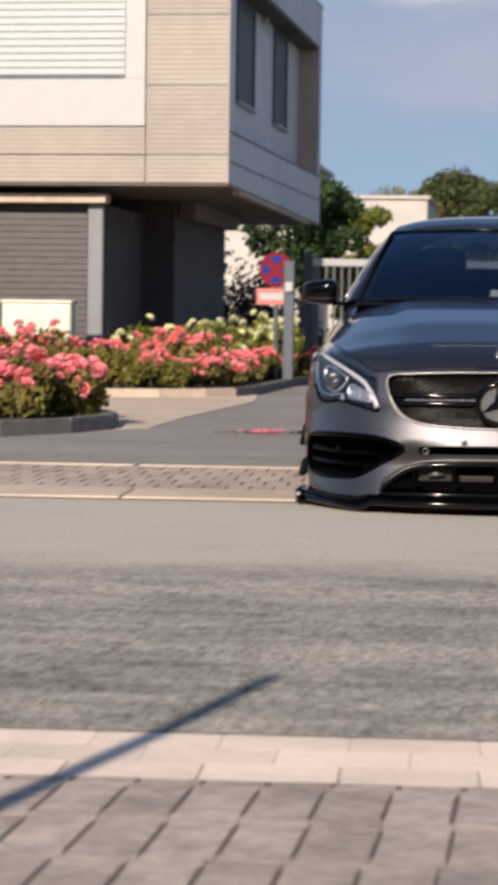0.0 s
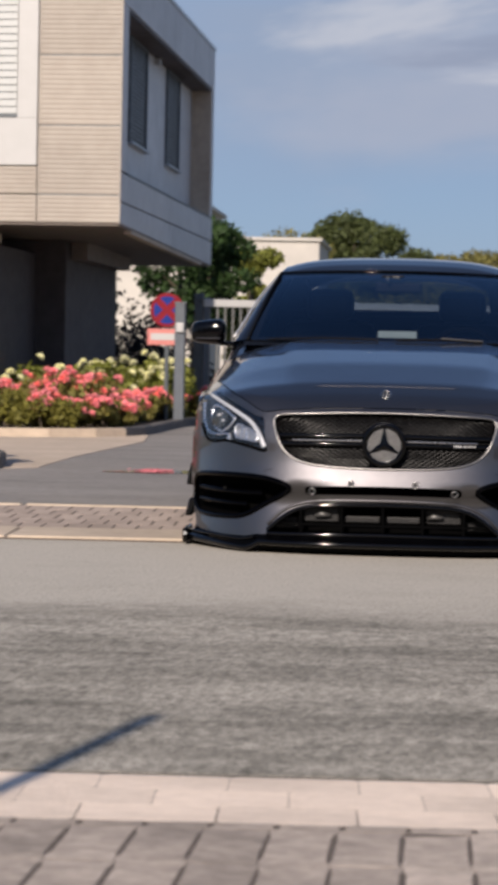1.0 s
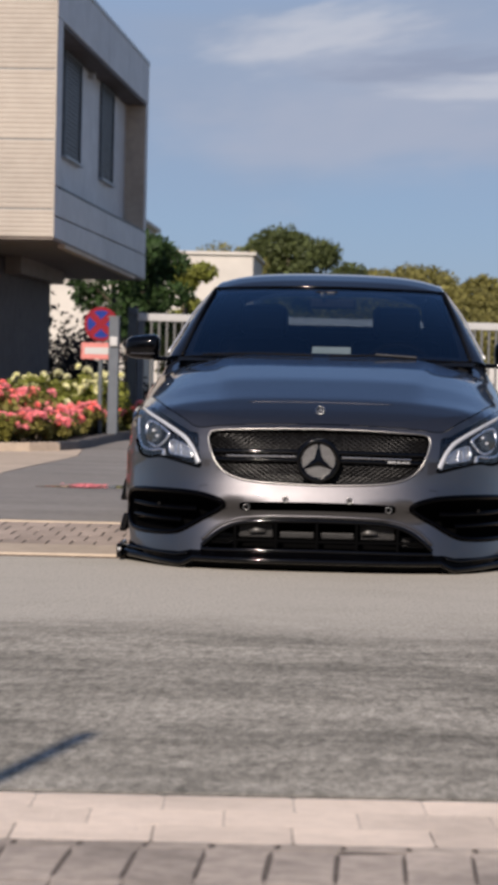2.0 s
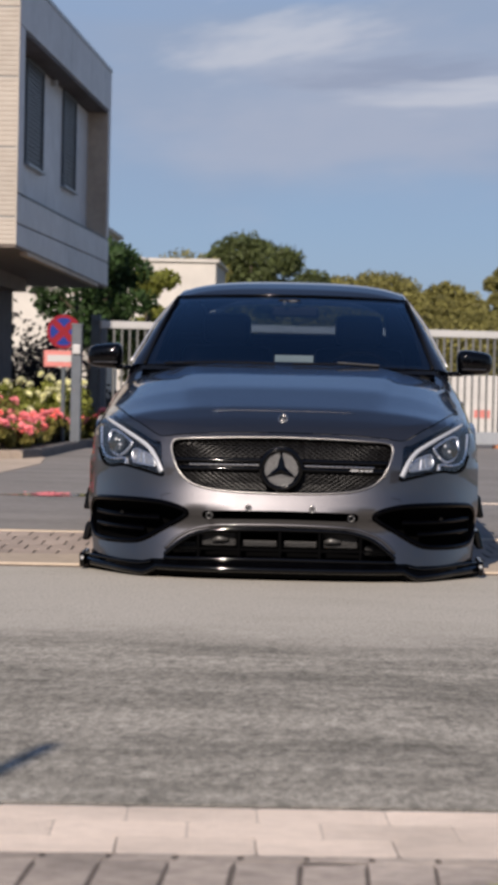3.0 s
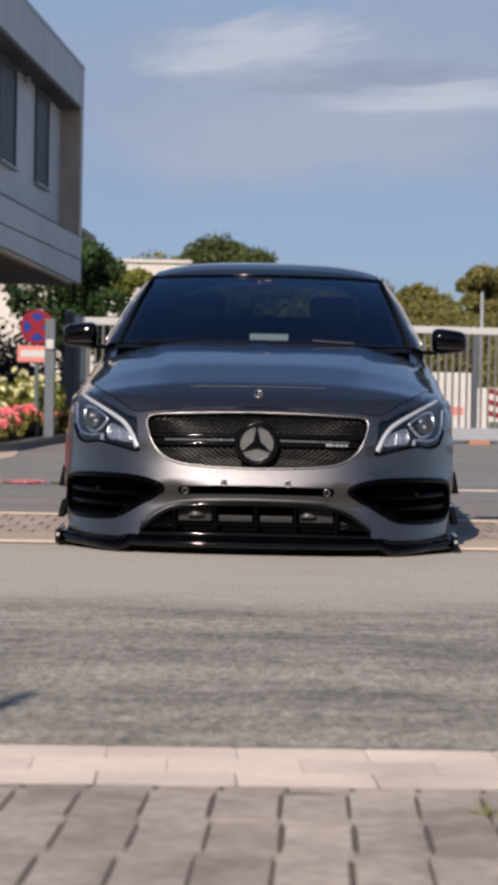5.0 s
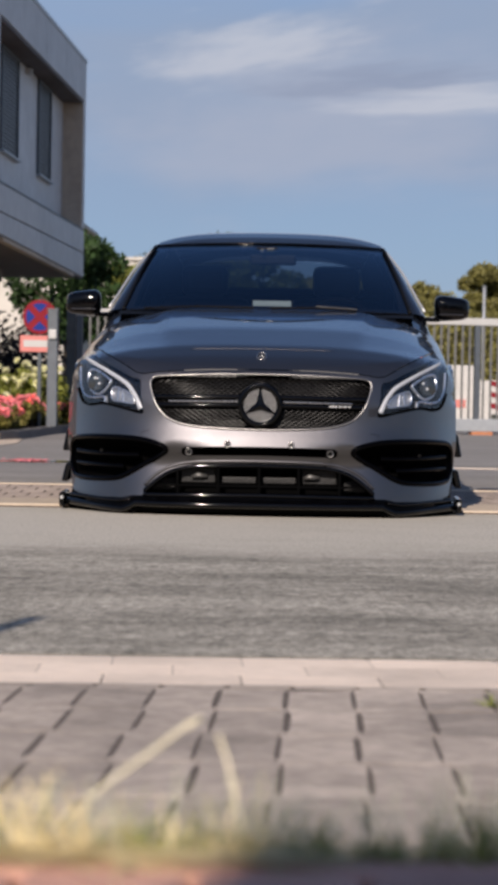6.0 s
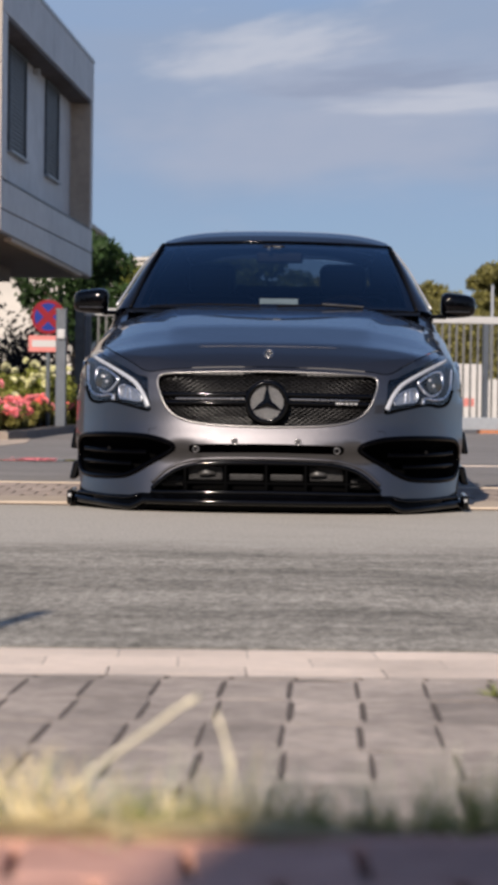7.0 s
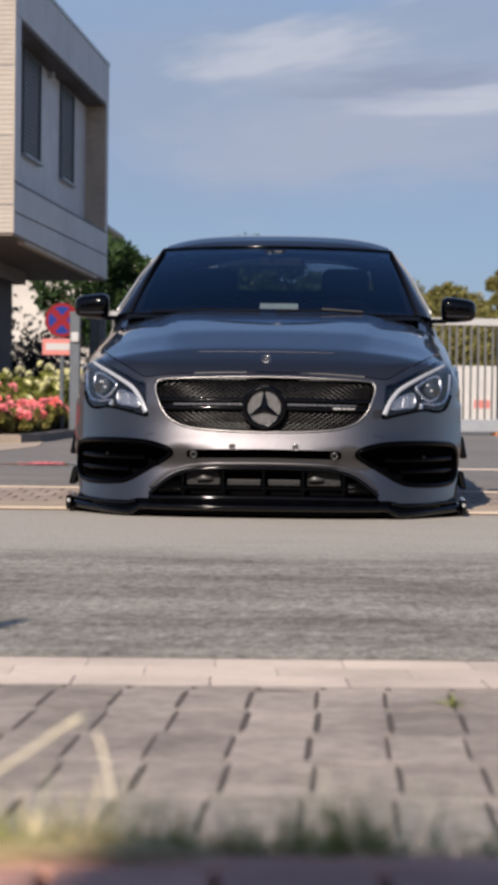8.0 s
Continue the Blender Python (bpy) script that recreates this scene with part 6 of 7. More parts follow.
def flank(y, s, top_x):
    n = float(hood_n(y))
    zc = float(np.interp(y, HOOD_Y, HOOD_Z))
    taper = 1.0 - 0.10 * max(0, (y - 3.9) / 0.7) ** 2
    pts = []
    u0 = (top_x / CAR_W) ** n
    for i in range(12):
        u = u0 + (1 - u0) * (1 - (1 - i / 11) ** 2.2)
        u = min(u, 1.0)
        pts.append((CAR_W * u ** (1 / n), CAR_B + (zc - CAR_B) * max(1 - u, 0) ** (1 / n)))
    lo = flank_low(y)
    pts = [p for p in pts if p[1] > lo + 0.01]
    last = pts[-1][1]
    for i in range(1, 8):
        z = last + (lo - last) * i / 7
        pts.append((CAR_W - 0.05 * max(0, (0.42 - z) / 0.3) ** 2 + 0.004 * math.sin(z * 9), z))
    m = 19
    d = np.concatenate([[0], np.cumsum([math.hypot(b[0] - a[0], b[1] - a[1]) for a, b in zip(pts, pts[1:])])])
    t = np.linspace(0, d[-1], m)
    return [(s * taper * float(np.interp(k, d, [p[0] for p in pts])), y, float(np.interp(k, d, [p[1] for p in pts]))) for k in t]


for s in (1, -1):
    for name, y0, y1, k in (("front_wing", EDGE_Y - 0.012, 1.36, 26), ("front_door", 1.366, 2.36, 12), ("rear_door", 2.366, 3.20, 12), ("rear_quarter", 3.206, 4.46, 34)):
        ys_ = np.linspace(y0, y1, k)
        tops = [0.795 - 0.075 * min(max(y - 0.70, 0) / 0.56, 1) if y < 1.3 else 0.745 for y in ys_]
        p = part(name, grid(bmesh.new(), [flank(float(y), s, tx) for y, tx in zip(ys_, tops)][::s]), M_PAINT, car)
        if "door" in name:
            part("handle", box(bmesh.new(), s * 0.892 - 0.012, s * 0.892 + 0.012, y1 - 0.26, y1 - 0.06, 0.80, 0.825, 0.008), M_PAINT, p)
    part("sill", box(bmesh.new(), s * 0.855 - 0.03, s * 0.855 + 0.03, 1.34, 3.25, 0.10, 0.17, 0.015), M_GLOSSBLACK, car)
    for c in WHEELS:                   # dark wheel wells
        bm = bmesh.new()
        rows = []
        for x in (0.885, 0.60, 0.45):
            rows.append([(s * x, c + 0.350 * math.cos(a), WHEEL_Z + 0.350 * math.sin(a)) for a in np.linspace(-0.2, math.pi + 0.2, 20)])
        grid(bm, rows)
        part("wheel_well", bm, M_LINER, car)

# wheels
def wheel():
    prof = [(0.110, 0.215), (0.118, 0.235), (0.120, 0.285), (0.105, 0.310), (0.07, 0.318), (-0.07, 0.318), (-0.105, 0.310), (-0.118, 0.285), (-0.118, 0.235), (-0.11, 0.215)]
    rows = [[(x, r * math.cos(a), r * math.sin(a)) for a in np.linspace(0, 2 * math.pi, 41)] for x, r in prof]
    tyre = mesh_of("tyre", grid(bmesh.new(), rows), M_RUBBER)
    prof = [(0.112, 0.222), (0.10, 0.205), (0.02, 0.195), (-0.10, 0.205), (-0.11, 0.222)]
    bm = grid(bmesh.new(), [[(x, r * math.cos(a), r * math.sin(a)) for a in np.linspace(0, 2 * math.pi, 41)] for x, r in prof])
    tube(bm, (0.05, 0, 0), (0.098, 0, 0), 0.055, 0.045, 20)
    for k in range(10):
        a = 2 * math.pi * k / 10
        d, t = Vector((0, math.cos(a), math.sin(a))), Vector((0, -math.sin(a), math.cos(a)))
        v = [bm.verts.new(p) for p in (d * 0.04 + t * 0.018 + Vector((0.09, 0, 0)), d * 0.205 + t * 0.011 + Vector((0.10, 0, 0)),
                                      d * 0.205 - t * 0.011 + Vector((0.10, 0, 0)), d * 0.04 - t * 0.018 + Vector((0.09, 0, 0)))]
        w = [bm.verts.new(x.co - Vector((0.03, 0, 0))) for x in v]
        bm.faces.new(v)
        for i in range(4):
            bm.faces.new((v[i], w[i], w[(i + 1) % 4], v[(i + 1) % 4]))
    return tyre, mesh_of("rim", bm, M_RIM)


tyre_me, rim_me = wheel()
disc_me = mesh_of("brake_disc", tube(bmesh.new(), (-0.02, 0, 0), (0.0, 0, 0), 0.165, seg=30), M_RADIATOR)
for s in (1, -1):
    for c in WHEELS:
        hub = new("wheel", tyre_me)
        hub.name = "wheel"
        hub.parent = car
        hub.matrix_basis = pose(s * 0.765, c, 0.378 if c < 2 else 0.345, 0, 0, 0 if s > 0 else 180)
        for nm, me in (("rim", rim_me), ("brake_disc", disc_me)):
            ob = new(nm, me)
            ob.parent = hub

# windscreen, roof, pillars, side glass
def screen_point(u, v):
    x = u * (0.706 + (0.592 - 0.706) * v)
    y = (1.185 + 0.33 * x * x) * (1 - v) + (1.93 + 0.34 * x * x) * v - 0.02 * 4 * v * (1 - v)
    z = (1.006 - 0.022 * x * x) * (1 - v) + (1.352 - 0.04 * x * x) * v + 0.016 * 4 * v * (1 - v)
    return x, y, z


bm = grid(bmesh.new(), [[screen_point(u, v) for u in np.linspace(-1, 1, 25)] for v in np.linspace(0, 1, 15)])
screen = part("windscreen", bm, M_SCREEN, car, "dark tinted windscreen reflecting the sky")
screen.visible_shadow = False
bm = bmesh.new()
grid(bm, [[(x, y + 0.004, z - 0.004) for x, y, z in (screen_point(u, v) for u in np.linspace(-1, 1, 25))] for v in (0.93, 1.0)])
grid(bm, [[(x, y + 0.004, z - 0.004) for x, y, z in (screen_point(u, v) for u in np.linspace(-1, 1, 25))] for v in (0.0, 0.045)])
for s in (1, -1):
    grid(bm, [[(x, y + 0.004, z - 0.004) for x, y, z in (screen_point(s * u, v) for u in (0.935 + 0.03 * v, 1.0))] for v in np.linspace(0.045, 0.93, 9)])
part("screen_border", bm, M_MATTBLACK, screen)
ROOF_Y = (1.93, 2.04, 2.18, 2.40, 2.9, 3.3, 3.6)
ROOF_Z = (1.354, 1.392, 1.422, 1.437, 1.434, 1.395, 1.335)
ROOF_X = (0.592, 0.590, 0.584, 0.574, 0.558, 0.535, 0.51)


def roof_point(u, y):
    x = u * float(np.interp(y, ROOF_Y, ROOF_X))
    return x, y + 0.34 * x * x * max(0, 1 - (y - 1.93) / 0.5), float(np.interp(y, ROOF_Y, ROOF_Z)) - 0.04 * (x / 0.58) ** 2 * 0.5 - 0.034 * abs(u) ** 5


roof_ys = smooth_line([(y,) for y in ROOF_Y], 5)
part("roof", grid(bmesh.new(), [[roof_point(u, y[0]) for u in np.linspace(-1, 1, 25)] for y in roof_ys]), M_BLACKROOF, car, "gloss black roof panel")
bm = bmesh.new()
front_edge = [screen_point(u, 1.0) for u in np.linspace(-1, 1, 25)]
sweep(bm, [(x, y - 0.002, z + 0.004) for x, y, z in front_edge], 0.006, seg=6)
part("roof_trim", bm, M_GLOSSBLACK, car, smooth=True)
bm = grid(bmesh.new(), [[(u * (0.52 + 0.05 * v), 3.6 + 0.50 * v, 1.335 - 0.245 * v + 0.02 * 4 * v * (1 - v) - 0.03 * u * u) for u in np.linspace(-1, 1, 17)] for v in np.linspace(0, 1, 9)])
rear_glass = part("rear_window", bm, M_REARGLASS, car, "tinted rear window")
rear_glass.visible_shadow = False
OUTER = smooth_line([(0.785, 1.37, 0.978), (0.737, 1.55, 1.075), (0.677, 1.80, 1.205), (0.612, 2.05, 1.308), (0.582, 2.30, 1.358), (0.580, 2.6, 1.380), (0.580, 2.95, 1.374), (0.572, 3.30, 1.332), (0.562, 3.60, 1.275), (0.590, 4.10, 1.075)], 5)
INNER = smooth_line([(0.706, 1.349, 0.995), (0.678, 1.50, 1.088), (0.643, 1.70, 1.20), (0.611, 1.90, 1.29), (0.592, 2.05, 1.338), (0.572, 2.5, 1.385), (0.558, 2.9, 1.382), (0.533, 3.30, 1.345), (0.51, 3.60, 1.298), (0.57, 4.10, 1.066)], 5)
for s in (1, -1):
    rows = []
    for a, b in zip(INNER, OUTER):
        a, b = Vector(a), Vector(b)
        out = Vector((0.5, -0.35, 0.6)) * 0.010
        down = Vector((-0.02, 0.02, -0.02))
        rows.append([tuple(p) for p in (a + Vector((0, 0.01, -0.01)), a, a.lerp(b, 0.35) + out, a.lerp(b, 0.7) + out, b, b + down)])
    rows = [[(s * x, y, z) for x, y, z in r] for r in rows]
    part("roof_pillar", grid(bmesh.new(), rows if s < 0 else [r[::-1] for r in rows]), M_PILLAR, car)
    bm = bmesh.new()                   # dark seal between pillar and screen
    sweep(bm, [(s * x, y - 0.004, z + 0.003) for x, y, z in INNER[:21]], 0.0075, seg=6)
    part("screen_seal", bm, M_MATTBLACK, car, smooth=True)
    bm = bmesh.new()
    sweep(bm, [(s * (x + 0.009), y - 0.008, z + 0.001) for x, y, z in OUTER[2:40]], 0.0065, seg=6)
    part("window_trim", bm, M_TRIM, car, "thin bright window trim", smooth=True)
    belt = [(0.772, y, float(top_z(np.array(0.762), np.array(y))) - 0.004) for x, y, z in OUTER]
    rows = [[(s * (o[0] - 0.012), o[1], o[2] - 0.008), (s * (0.5 * (o[0] + b[0]) + 0.012), o[1], 0.5 * (o[2] + b[2])), (s * b[0], b[1], b[2])] for o, b in zip(OUTER, belt) if o[2] > b[2] + 0.02]
    w = part("side_window", grid(bmesh.new(), [r for r in rows if r[0][1] < 3.34]), M_SIDEGLASS, car, "dark tinted side glass")
    part("rear_pillar", grid(bmesh.new(), [r for r in rows if r[0][1] > 3.22]), M_PAINT, car)
    part("pillar_lining", grid(bmesh.new(), [[(x - s * 0.02, y, z) for x, y, z in r] for r in rows if r[0][1] > 2.85]), M_LINER, car)
    part("window_pillar", sweep(bmesh.new(), [(s * 0.752, 2.37, 0.96), (s * 0.67, 2.36, 1.16), (s * 0.572, 2.35, 1.325)], 0.028, seg=6), M_MATTBLACK, car)
    rows = []                          # painted corner between bonnet, wing and pillar
    for y in np.linspace(1.17, 1.75, 9):
        k = min(1.0, (y - 1.17) / 0.22)
        k = k * k * (3 - 2 * k)
        line = []
        for u in np.linspace(0, 1, 7):
            x = 0.812 - 0.098 * u
            z = float(top_z(np.array(x), np.array(y))) - 0.004
            line.append((s * x, y, z + k * (u ** 0.7) * max(0.0, 0.985 - z)))
        rows.append(line)
    part("scuttle_corner", grid(bmesh.new(), rows if s < 0 else rows[::-1]), M_PAINT, car)
    rows = [[(s * 0.70, y, 0.93), (s * 0.76, y, float(top_z(np.array(0.745), np.array(y))))] for y in np.linspace(1.3, 4.1, 12)]
    part("belt_moulding", grid(bmesh.new(), rows), M_MATTBLACK, car)

# door mirrors
for s in (1, -1):
    root = part("door_mirror", box(bmesh.new(), s * 0.825 - 0.045, s * 0.825 + 0.045, 1.57, 1.63, 0.962, 0.985, 0.010), M_GLOSSBLACK, car, "black door mirror on a short arm")
    bm = bmesh.new()
    bmesh.ops.create_uvsphere(bm, u_segments=28, v_segments=18, radius=1.0)
    for v in bm.verts:
        x, y, z = v.co
        e = lambda a, n: math.copysign(abs(a) ** n, a)
        x, z = e(x, 0.45), e(z, 0.55)
        v.co = Vector((s * (0.925 + 0.089 * x), 1.585 + 0.075 * e(y, 0.8) + 0.03 * (x + 1) * 0.5, 1.030 + 0.061 * z * (1 - 0.14 * x) - 0.002 * x))
        if v.co.y > 1.62:
            v.co.y = 1.62 + (v.co.y - 1.62) * 0.15
    if s < 0:
        bmesh.ops.reverse_faces(bm, faces=bm.faces)
    part("mirror_shell", bm, M_GLOSSBLACK, root, "gloss black mirror shell", smooth=True)
    part("mirror_glass", box(bmesh.new(), s * 0.925 - 0.072, s * 0.925 + 0.072, 1.628, 1.640, 0.985, 1.075, 0.004), M_BRIGHT, root)
    bm = bmesh.new()
    sweep(bm, [(s * x, 1.52 + 0.10 * (x - 0.86), 0.998) for x in (0.86, 0.90, 0.94, 0.98)], 0.004, seg=6)
    part("indicator_strip", bm, M_RIM, root)

# cowl, wipers
bm = grid(bmesh.new(), [[(x, 1.165 + 0.16 * x * x + d, 0.972 + h) for x in np.linspace(-0.72, 0.72, 21)] for d, h in ((0, 0), (0.05, 0.012), (0.12, 0.02))])
part("cowl", bm, M_MATTBLACK, car)
for x0, x1 in ((-0.60, -0.06), (0.02, 0.44)):
    bm = bmesh.new()
    sweep(bm, [(x, 1.165 + 0.31 * x * x, 1.010 + 0.006 * (1 - abs(2 * (x - x0) / (x1 - x0) - 1)) - 0.02 * x * x) for x in np.linspace(x0, x1, 9)], 0.005, seg=6)
    part("wiper", bm, M_MATTBLACK, car)
bm = bmesh.new()
sweep(bm, [(x, 1.16 + 0.31 * x * x, 1.022 - 0.055 * (x - 0.24)) for x in np.linspace(0.24, 0.44, 6)], 0.0035, seg=6)
part("wiper_arm", bm, M_RADIATOR, car, "wiper arm catching the light")

# tail
def rear_y(x, z):
    x, z = np.asarray(x, float), np.asarray(z, float)
    return 4.655 - 0.22 * x ** 2 - 0.25 * np.abs(x) ** 6 - np.interp(z, (0.15, 0.35, 0.6, 0.8, 1.02), (0.10, 0.0, 0.02, 0.06, 0.10))


REAR = both([(0, 1.02), (0.55, 1.0), (0.70, 0.95), (0.80, 0.80), (0.815, 0.55), (0.80, 0.30), (0.70, 0.17), (0, 0.16)])
back = panel("rear_bumper", REAR, M_PAINT, car, depth=rear_y, rim=-0.20, step=0.05)
for s in (1, -1):
    ring = [(0.44, 0.80), (0.70, 0.83), (0.79, 0.80), (0.80, 0.72), (0.72, 0.68), (0.46, 0.72)]
    panel("tail_light", ring if s > 0 else flip(ring), M_TAIL, car, depth=rear_y, lift=-0.012, rim=-0.02, step=0.05, label="red tail light")
    part("exhaust_tip", tube(bmesh.new(), (s * 0.48, 4.45, 0.24), (s * 0.48, 4.66, 0.24), 0.05, seg=18), M_CHROME, car)
bm = grid(bmesh.new(), [[(x, y, z - 0.05 * (x / 0.75) ** 2 * 0.6) for x in np.linspace(-0.76, 0.76, 17)] for y, z in ((4.08, 1.085), (4.2, 1.068), (4.4, 1.045), (4.54, 1.035))])
part("boot_lid", bm, M_PAINT, car)
rows = [[(x, 4.50 + a - 0.10 * x * x, 1.075 + b - 0.06 * x * x) for x in np.linspace(-0.62, 0.62, 13)] for a, b in ((-0.10, -0.05), (0.0, 0.010), (0.035, 0.022), (0.04, 0.0), (0.02, -0.05))]
part("boot_spoiler", grid(bmesh.new(), rows), M_PAINT, car, "low painted lip spoiler on the boot edge")
part("floor_pan", box(bmesh.new(), -0.62, 0.62, 0.55, 4.40, 0.12, 0.42, 0.02), M_LINER, car)

# cabin
part("dashboard", box(bmesh.new(), -0.66, 0.66, 1.36, 1.75, 0.80, 0.975, 0.04), M_MATTBLACK, car)
part("cabin_floor", box(bmesh.new(), -0.70, 0.70, 1.40, 3.95, 0.42, 0.50), M_LINER, car)
part("door_lining", box(bmesh.new(), -0.76, -0.70, 1.4, 3.9, 0.45, 0.95), M_SEAT, car)
part("door_lining", box(bmesh.new(), 0.70, 0.76, 1.4, 3.9, 0.45, 0.95), M_SEAT, car)
part("parcel_shelf", box(bmesh.new(), -0.60, 0.60, 3.50, 4.05, 0.98, 1.03, 0.01), M_MATTBLACK, car)
for s in (1, -1):
    seat = part("seat", box(bmesh.new(), s * 0.36 - 0.25, s * 0.36 + 0.25, 1.95, 2.50, 0.50, 0.66, 0.06), M_SEAT, car, "black leather front seat")
    bm = box(bmesh.new(), s * 0.36 - 0.25, s * 0.36 + 0.25, 2.40, 2.58, 0.60, 1.10, 0.06)
    for v in bm.verts:
        v.co.y += (v.co.z - 0.6) * 0.35
    part("seat_back", bm, M_SEAT, seat)
    part("headrest", box(bmesh.new(), s * 0.36 - 0.13, s * 0.36 + 0.13, 2.60, 2.72, 1.10, 1.27, 0.04), M_SEAT, seat)
part("rear_bench", box(bmesh.new(), -0.695, 0.695, 3.15, 3.45, 0.50, 1.163, 0.04), M_LINER, car)
bm = bmesh.new()
wheel_c, tilt_m = Vector((0.36, 1.78, 0.905)), Matrix.Rotation(radians(-65), 4, "X")
sweep(bm, [wheel_c + tilt_m @ Vector((math.cos(a) * 0.18, math.sin(a) * 0.18, 0)) for a in (2 * math.pi * i / 32 for i in range(32))], 0.015, seg=8, closed=True)
steer = part("steering_wheel", bm, M_LINER, car, smooth=True)
part("wheel_hub", box(bmesh.new(), 0.29, 0.43, 1.76, 1.80, 0.87, 0.94, 0.02), M_MATTBLACK, steer)
part("rear_view_mirror", box(bmesh.new(), -0.10, 0.14, 1.90, 1.93, 1.245, 1.30, 0.012), M_MATTBLACK, car)
part("camera_pod", box(bmesh.new(), -0.07, 0.05, 1.86, 1.93, 1.315, 1.335, 0.01), M_MATTBLACK, car)
part("camera_eye", tube(bmesh.new(), (-0.035, 1.845, 1.315), (-0.035, 1.86, 1.318), 0.010, seg=12), M_RADIATOR, car)
part("toll_tag", box(bmesh.new(), -0.01, 0.025, 1.845, 1.85, 1.325, 1.33), M_RADIATOR, car)
bm = box(bmesh.new(), -0.07, 0.12, 1.37, 1.38, 1.0, 1.052, 0.002)
for v in bm.verts:
    v.co.y += (v.co.z - 0.985) * 1.2
part("card", bm, M_CARD, car, "pale card lying behind the windscreen")

# ---- paving stones ----
def nub_paver(seed, d=0.2972):
    """A long stone with spacer ends, so the joint opens between them."""
    rnd = random.Random(seed)
    bm = bmesh.new()
    w, n = 0.1062 + rnd.uniform(-0.003, 0.004), 0.1140
    a, c = rnd.uniform(0.26, 0.36), rnd.uniform(0.38, 0.44)
    half = [(n, -d / 2), (n, -d * c), (w, -d * a), (w, d * a), (n, d * c), (n, d / 2)]
    ring = [(x / 2 + rnd.uniform(-0.001, 0.001) + 0.06 * y, y) for x, y in half] + [(-x / 2 + rnd.uniform(-0.001, 0.001) + 0.06 * y, y) for x, y in half[::-1]]
    lo = [bm.verts.new((x, y, -0.05)) for x, y in ring]
    mid = [bm.verts.new((x, y, -0.0012)) for x, y in ring]
    hi = [bm.verts.new((x * 0.985, y * 0.9985, rnd.uniform(-0.0004, 0.0004))) for x, y in ring]
    bm.faces.new(hi)
    for a, b in ((lo, mid), (mid, hi)):
        for i in range(len(ring)):
            bm.faces.new((a[i], a[(i + 1) % len(ring)], b[(i + 1) % len(ring)], b[i]))
    return mesh_of("paver", bm, M_PAVER)


kerb_meshes = [block_mesh("kerb_stone", 0.2495, 0.16492, 0.06, 0.0003, M_KERB, s, worn=0.0004) for s in range(4)]
paver_meshes = [nub_paver(10 + s) for s in range(7)]
short_meshes = [nub_paver(90 + s, 0.0535) for s in range(3)]
red_meshes = [block_mesh("paver", 0.1015, 0.1065, 0.05, 0.0015, M_REDPAVER, 20 + s, worn=0.001) for s in range(4)]
far_kerb_meshes = [block_mesh("kerb_stone", 0.99, 0.595, 0.10, 0.008, M_KERB_FAR, 30 + s) for s in range(3)]
far_paver_meshes = [block_mesh("paver", 0.1050, 0.3255, 0.06, 0.001, M_PAVER_FAR, 40 + s, 0.0, worn=0.0015) for s in range(4)]
edge_meshes = [block_mesh("edge_stone", 0.98, 0.09, 0.10, 0.01, M_KERB_FAR, 50 + s) for s in range(3)]

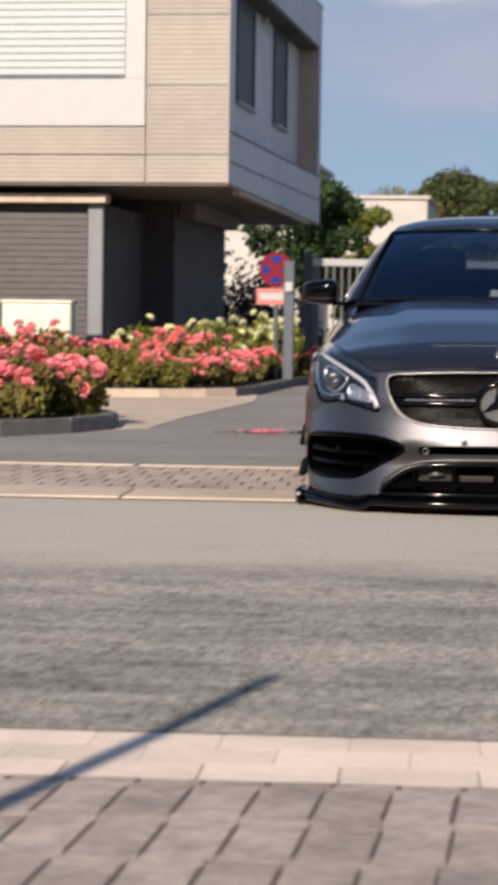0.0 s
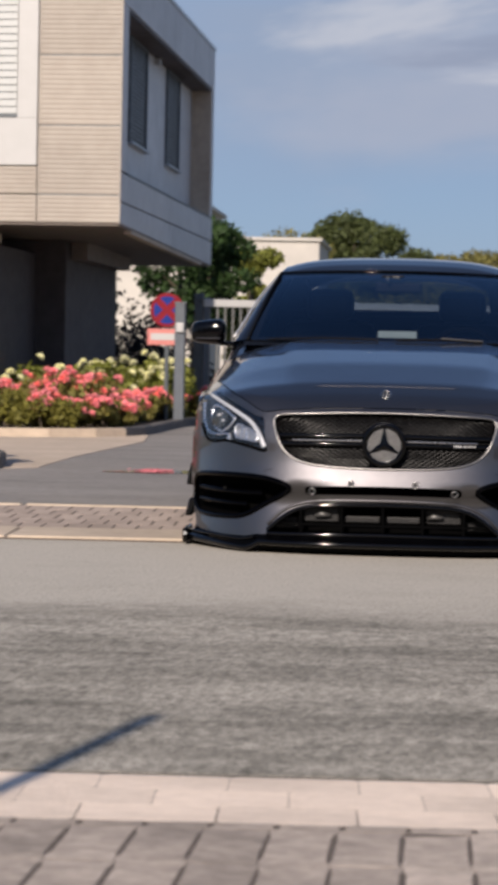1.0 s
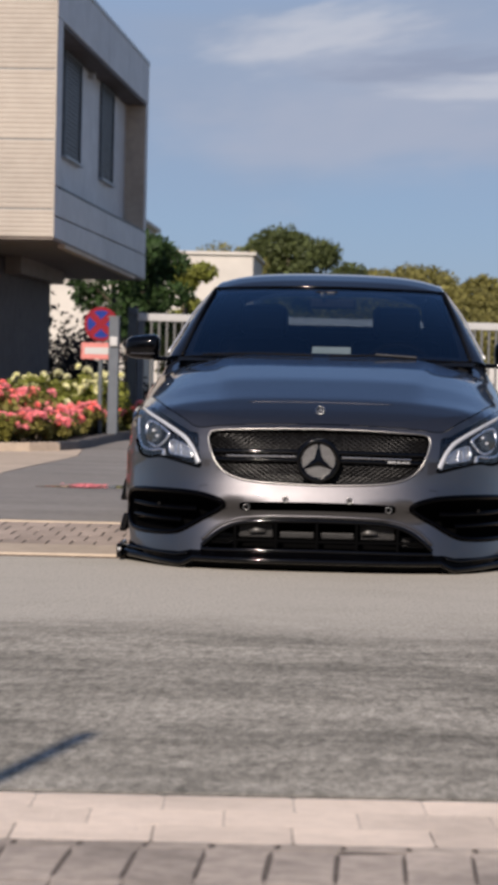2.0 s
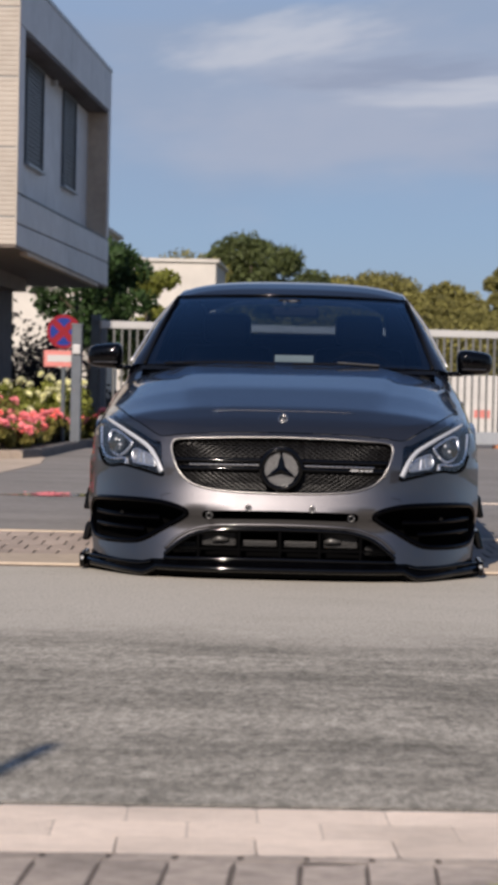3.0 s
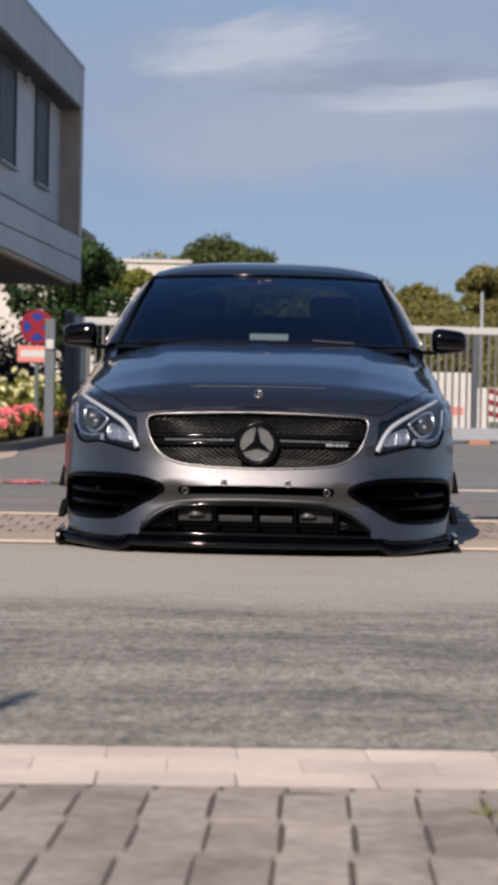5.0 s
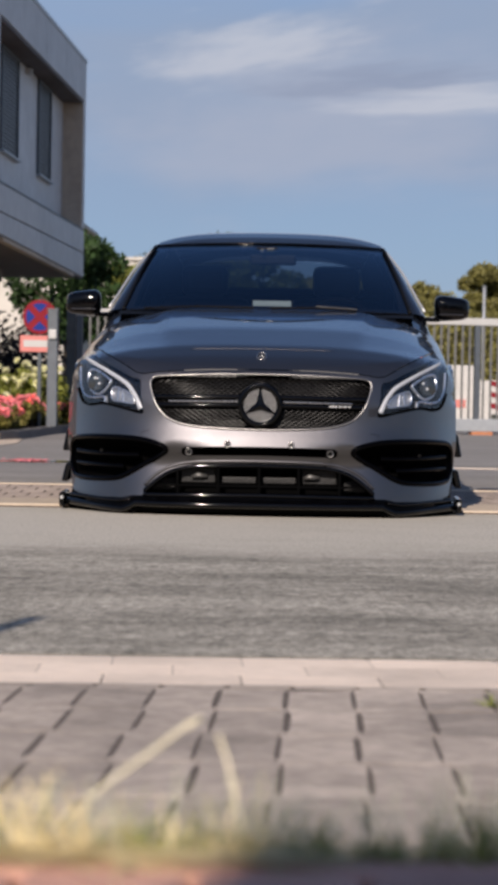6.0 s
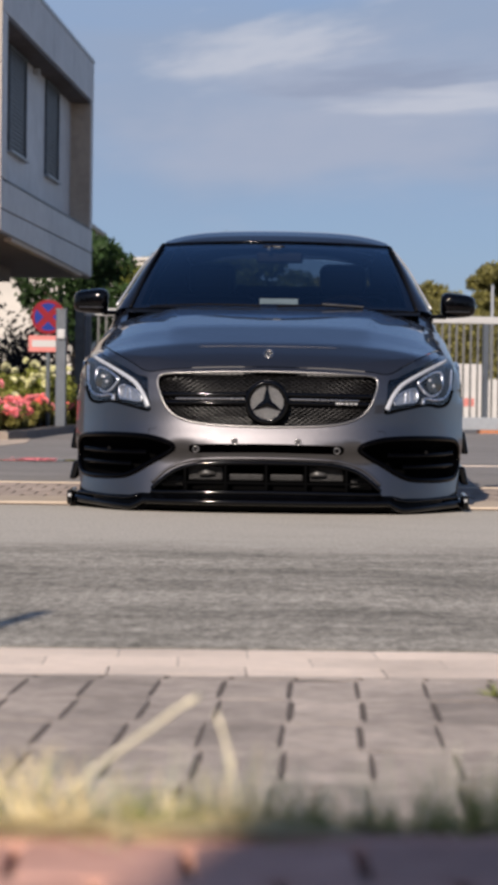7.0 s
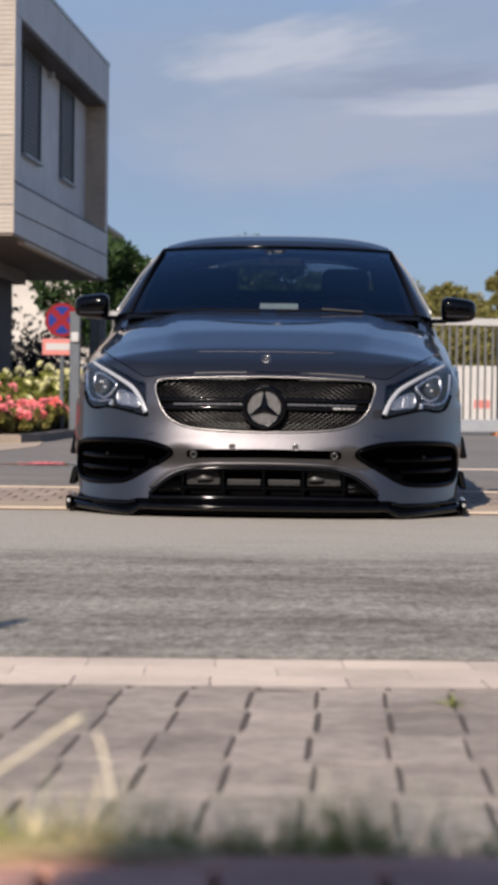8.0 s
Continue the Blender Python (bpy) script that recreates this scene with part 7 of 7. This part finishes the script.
part("joint_filling", prism(bmesh.new(), [road_to_world(u, v) for u, v in ((-6, ROAD_NEAR - KERB_DEEP + 0.01), (6, ROAD_NEAR - KERB_DEEP + 0.01), (6, ROAD_NEAR - 0.006), (-6, ROAD_NEAR - 0.006))],
                            0.03, 0.09, top=lambda x, y: ground_z(y * math.cos(TURN) - x * math.sin(TURN)) - 0.0007), M_SAND, near_bed)
pave(near_bed, "kerb_stone", kerb_meshes, -6, 6, ROAD_NEAR - KERB_DEEP, ROAD_NEAR, 0.2525, 0.165, lambda r: (0.03, -0.105, 0.02)[r % 3], 0.0, 1,
     lambda u, v: abs(u) < 1.9, slope=-0.017, uneven=0.03)
pave(near_bed, "paver", short_meshes, -6, 6, -6.01, ROAD_NEAR - KERB_DEEP, 0.1155, 0.055, lambda r: 0.087, 0.06, 8,
     lambda u, v: abs(u + 0.3) < 1.3, slope=-0.017, uneven=0.15)
pave(near_bed, "paver", paver_meshes, -6, 6, -8.41, -6.01, 0.1155, 0.30, lambda r: 0.075 + (0.0, 0.005, -0.004, 0.006, -0.005)[r % 5], 0.06, 2,
     lambda u, v: abs(u + 0.3) < 1.3, slope=-0.017, uneven=0.15)
edge_stones = [block_mesh("edge_stone", 0.496, 0.047, 0.30, 0.004, M_REDPAVER, 60 + s, worn=0.001) for s in range(3)]
pave(terrace, "edge_stone", edge_stones, -6, 6, RED_START - 0.05, RED_START, 0.5, 0.05, lambda r: 0.12, 0.0, 7, lambda u, v: True, z_of=lambda v: TERRACE_Z, uneven=0.2)
pave(terrace, "paver", red_meshes, -7, 7, -16.4, RED_START - 0.05, 0.109, 0.1075, lambda r: -0.015 + 0.0545 * (r % 2), 0.0, 3,
     lambda u, v: abs(u + 0.3) < 0.8 and v > -10.2, z_of=lambda v: TERRACE_Z, uneven=0.3)
pave(far_bed, "kerb_stone", far_kerb_meshes, -14, 14, 0.515, 1.115, 1.0, 0.60, lambda r: 0.3, 0.0, 4, lambda u, v: True, z_of=lambda v: 0.094)
pave(far_bed, "paver", far_paver_meshes, -10, 10, 1.115, 2.76, 0.1155, 0.329, lambda r: 0.055 * (r % 2), 0.0, 5, lambda u, v: -4 < u < 2.8, z_of=lambda v: 0.090, uneven=0.3)
pave(far_bed, "edge_stone", edge_meshes, -14, 14, 2.765, 2.86, 1.0, 0.095, lambda r: 0.1, 0.0, 6, lambda u, v: True, z_of=lambda v: 0.097)
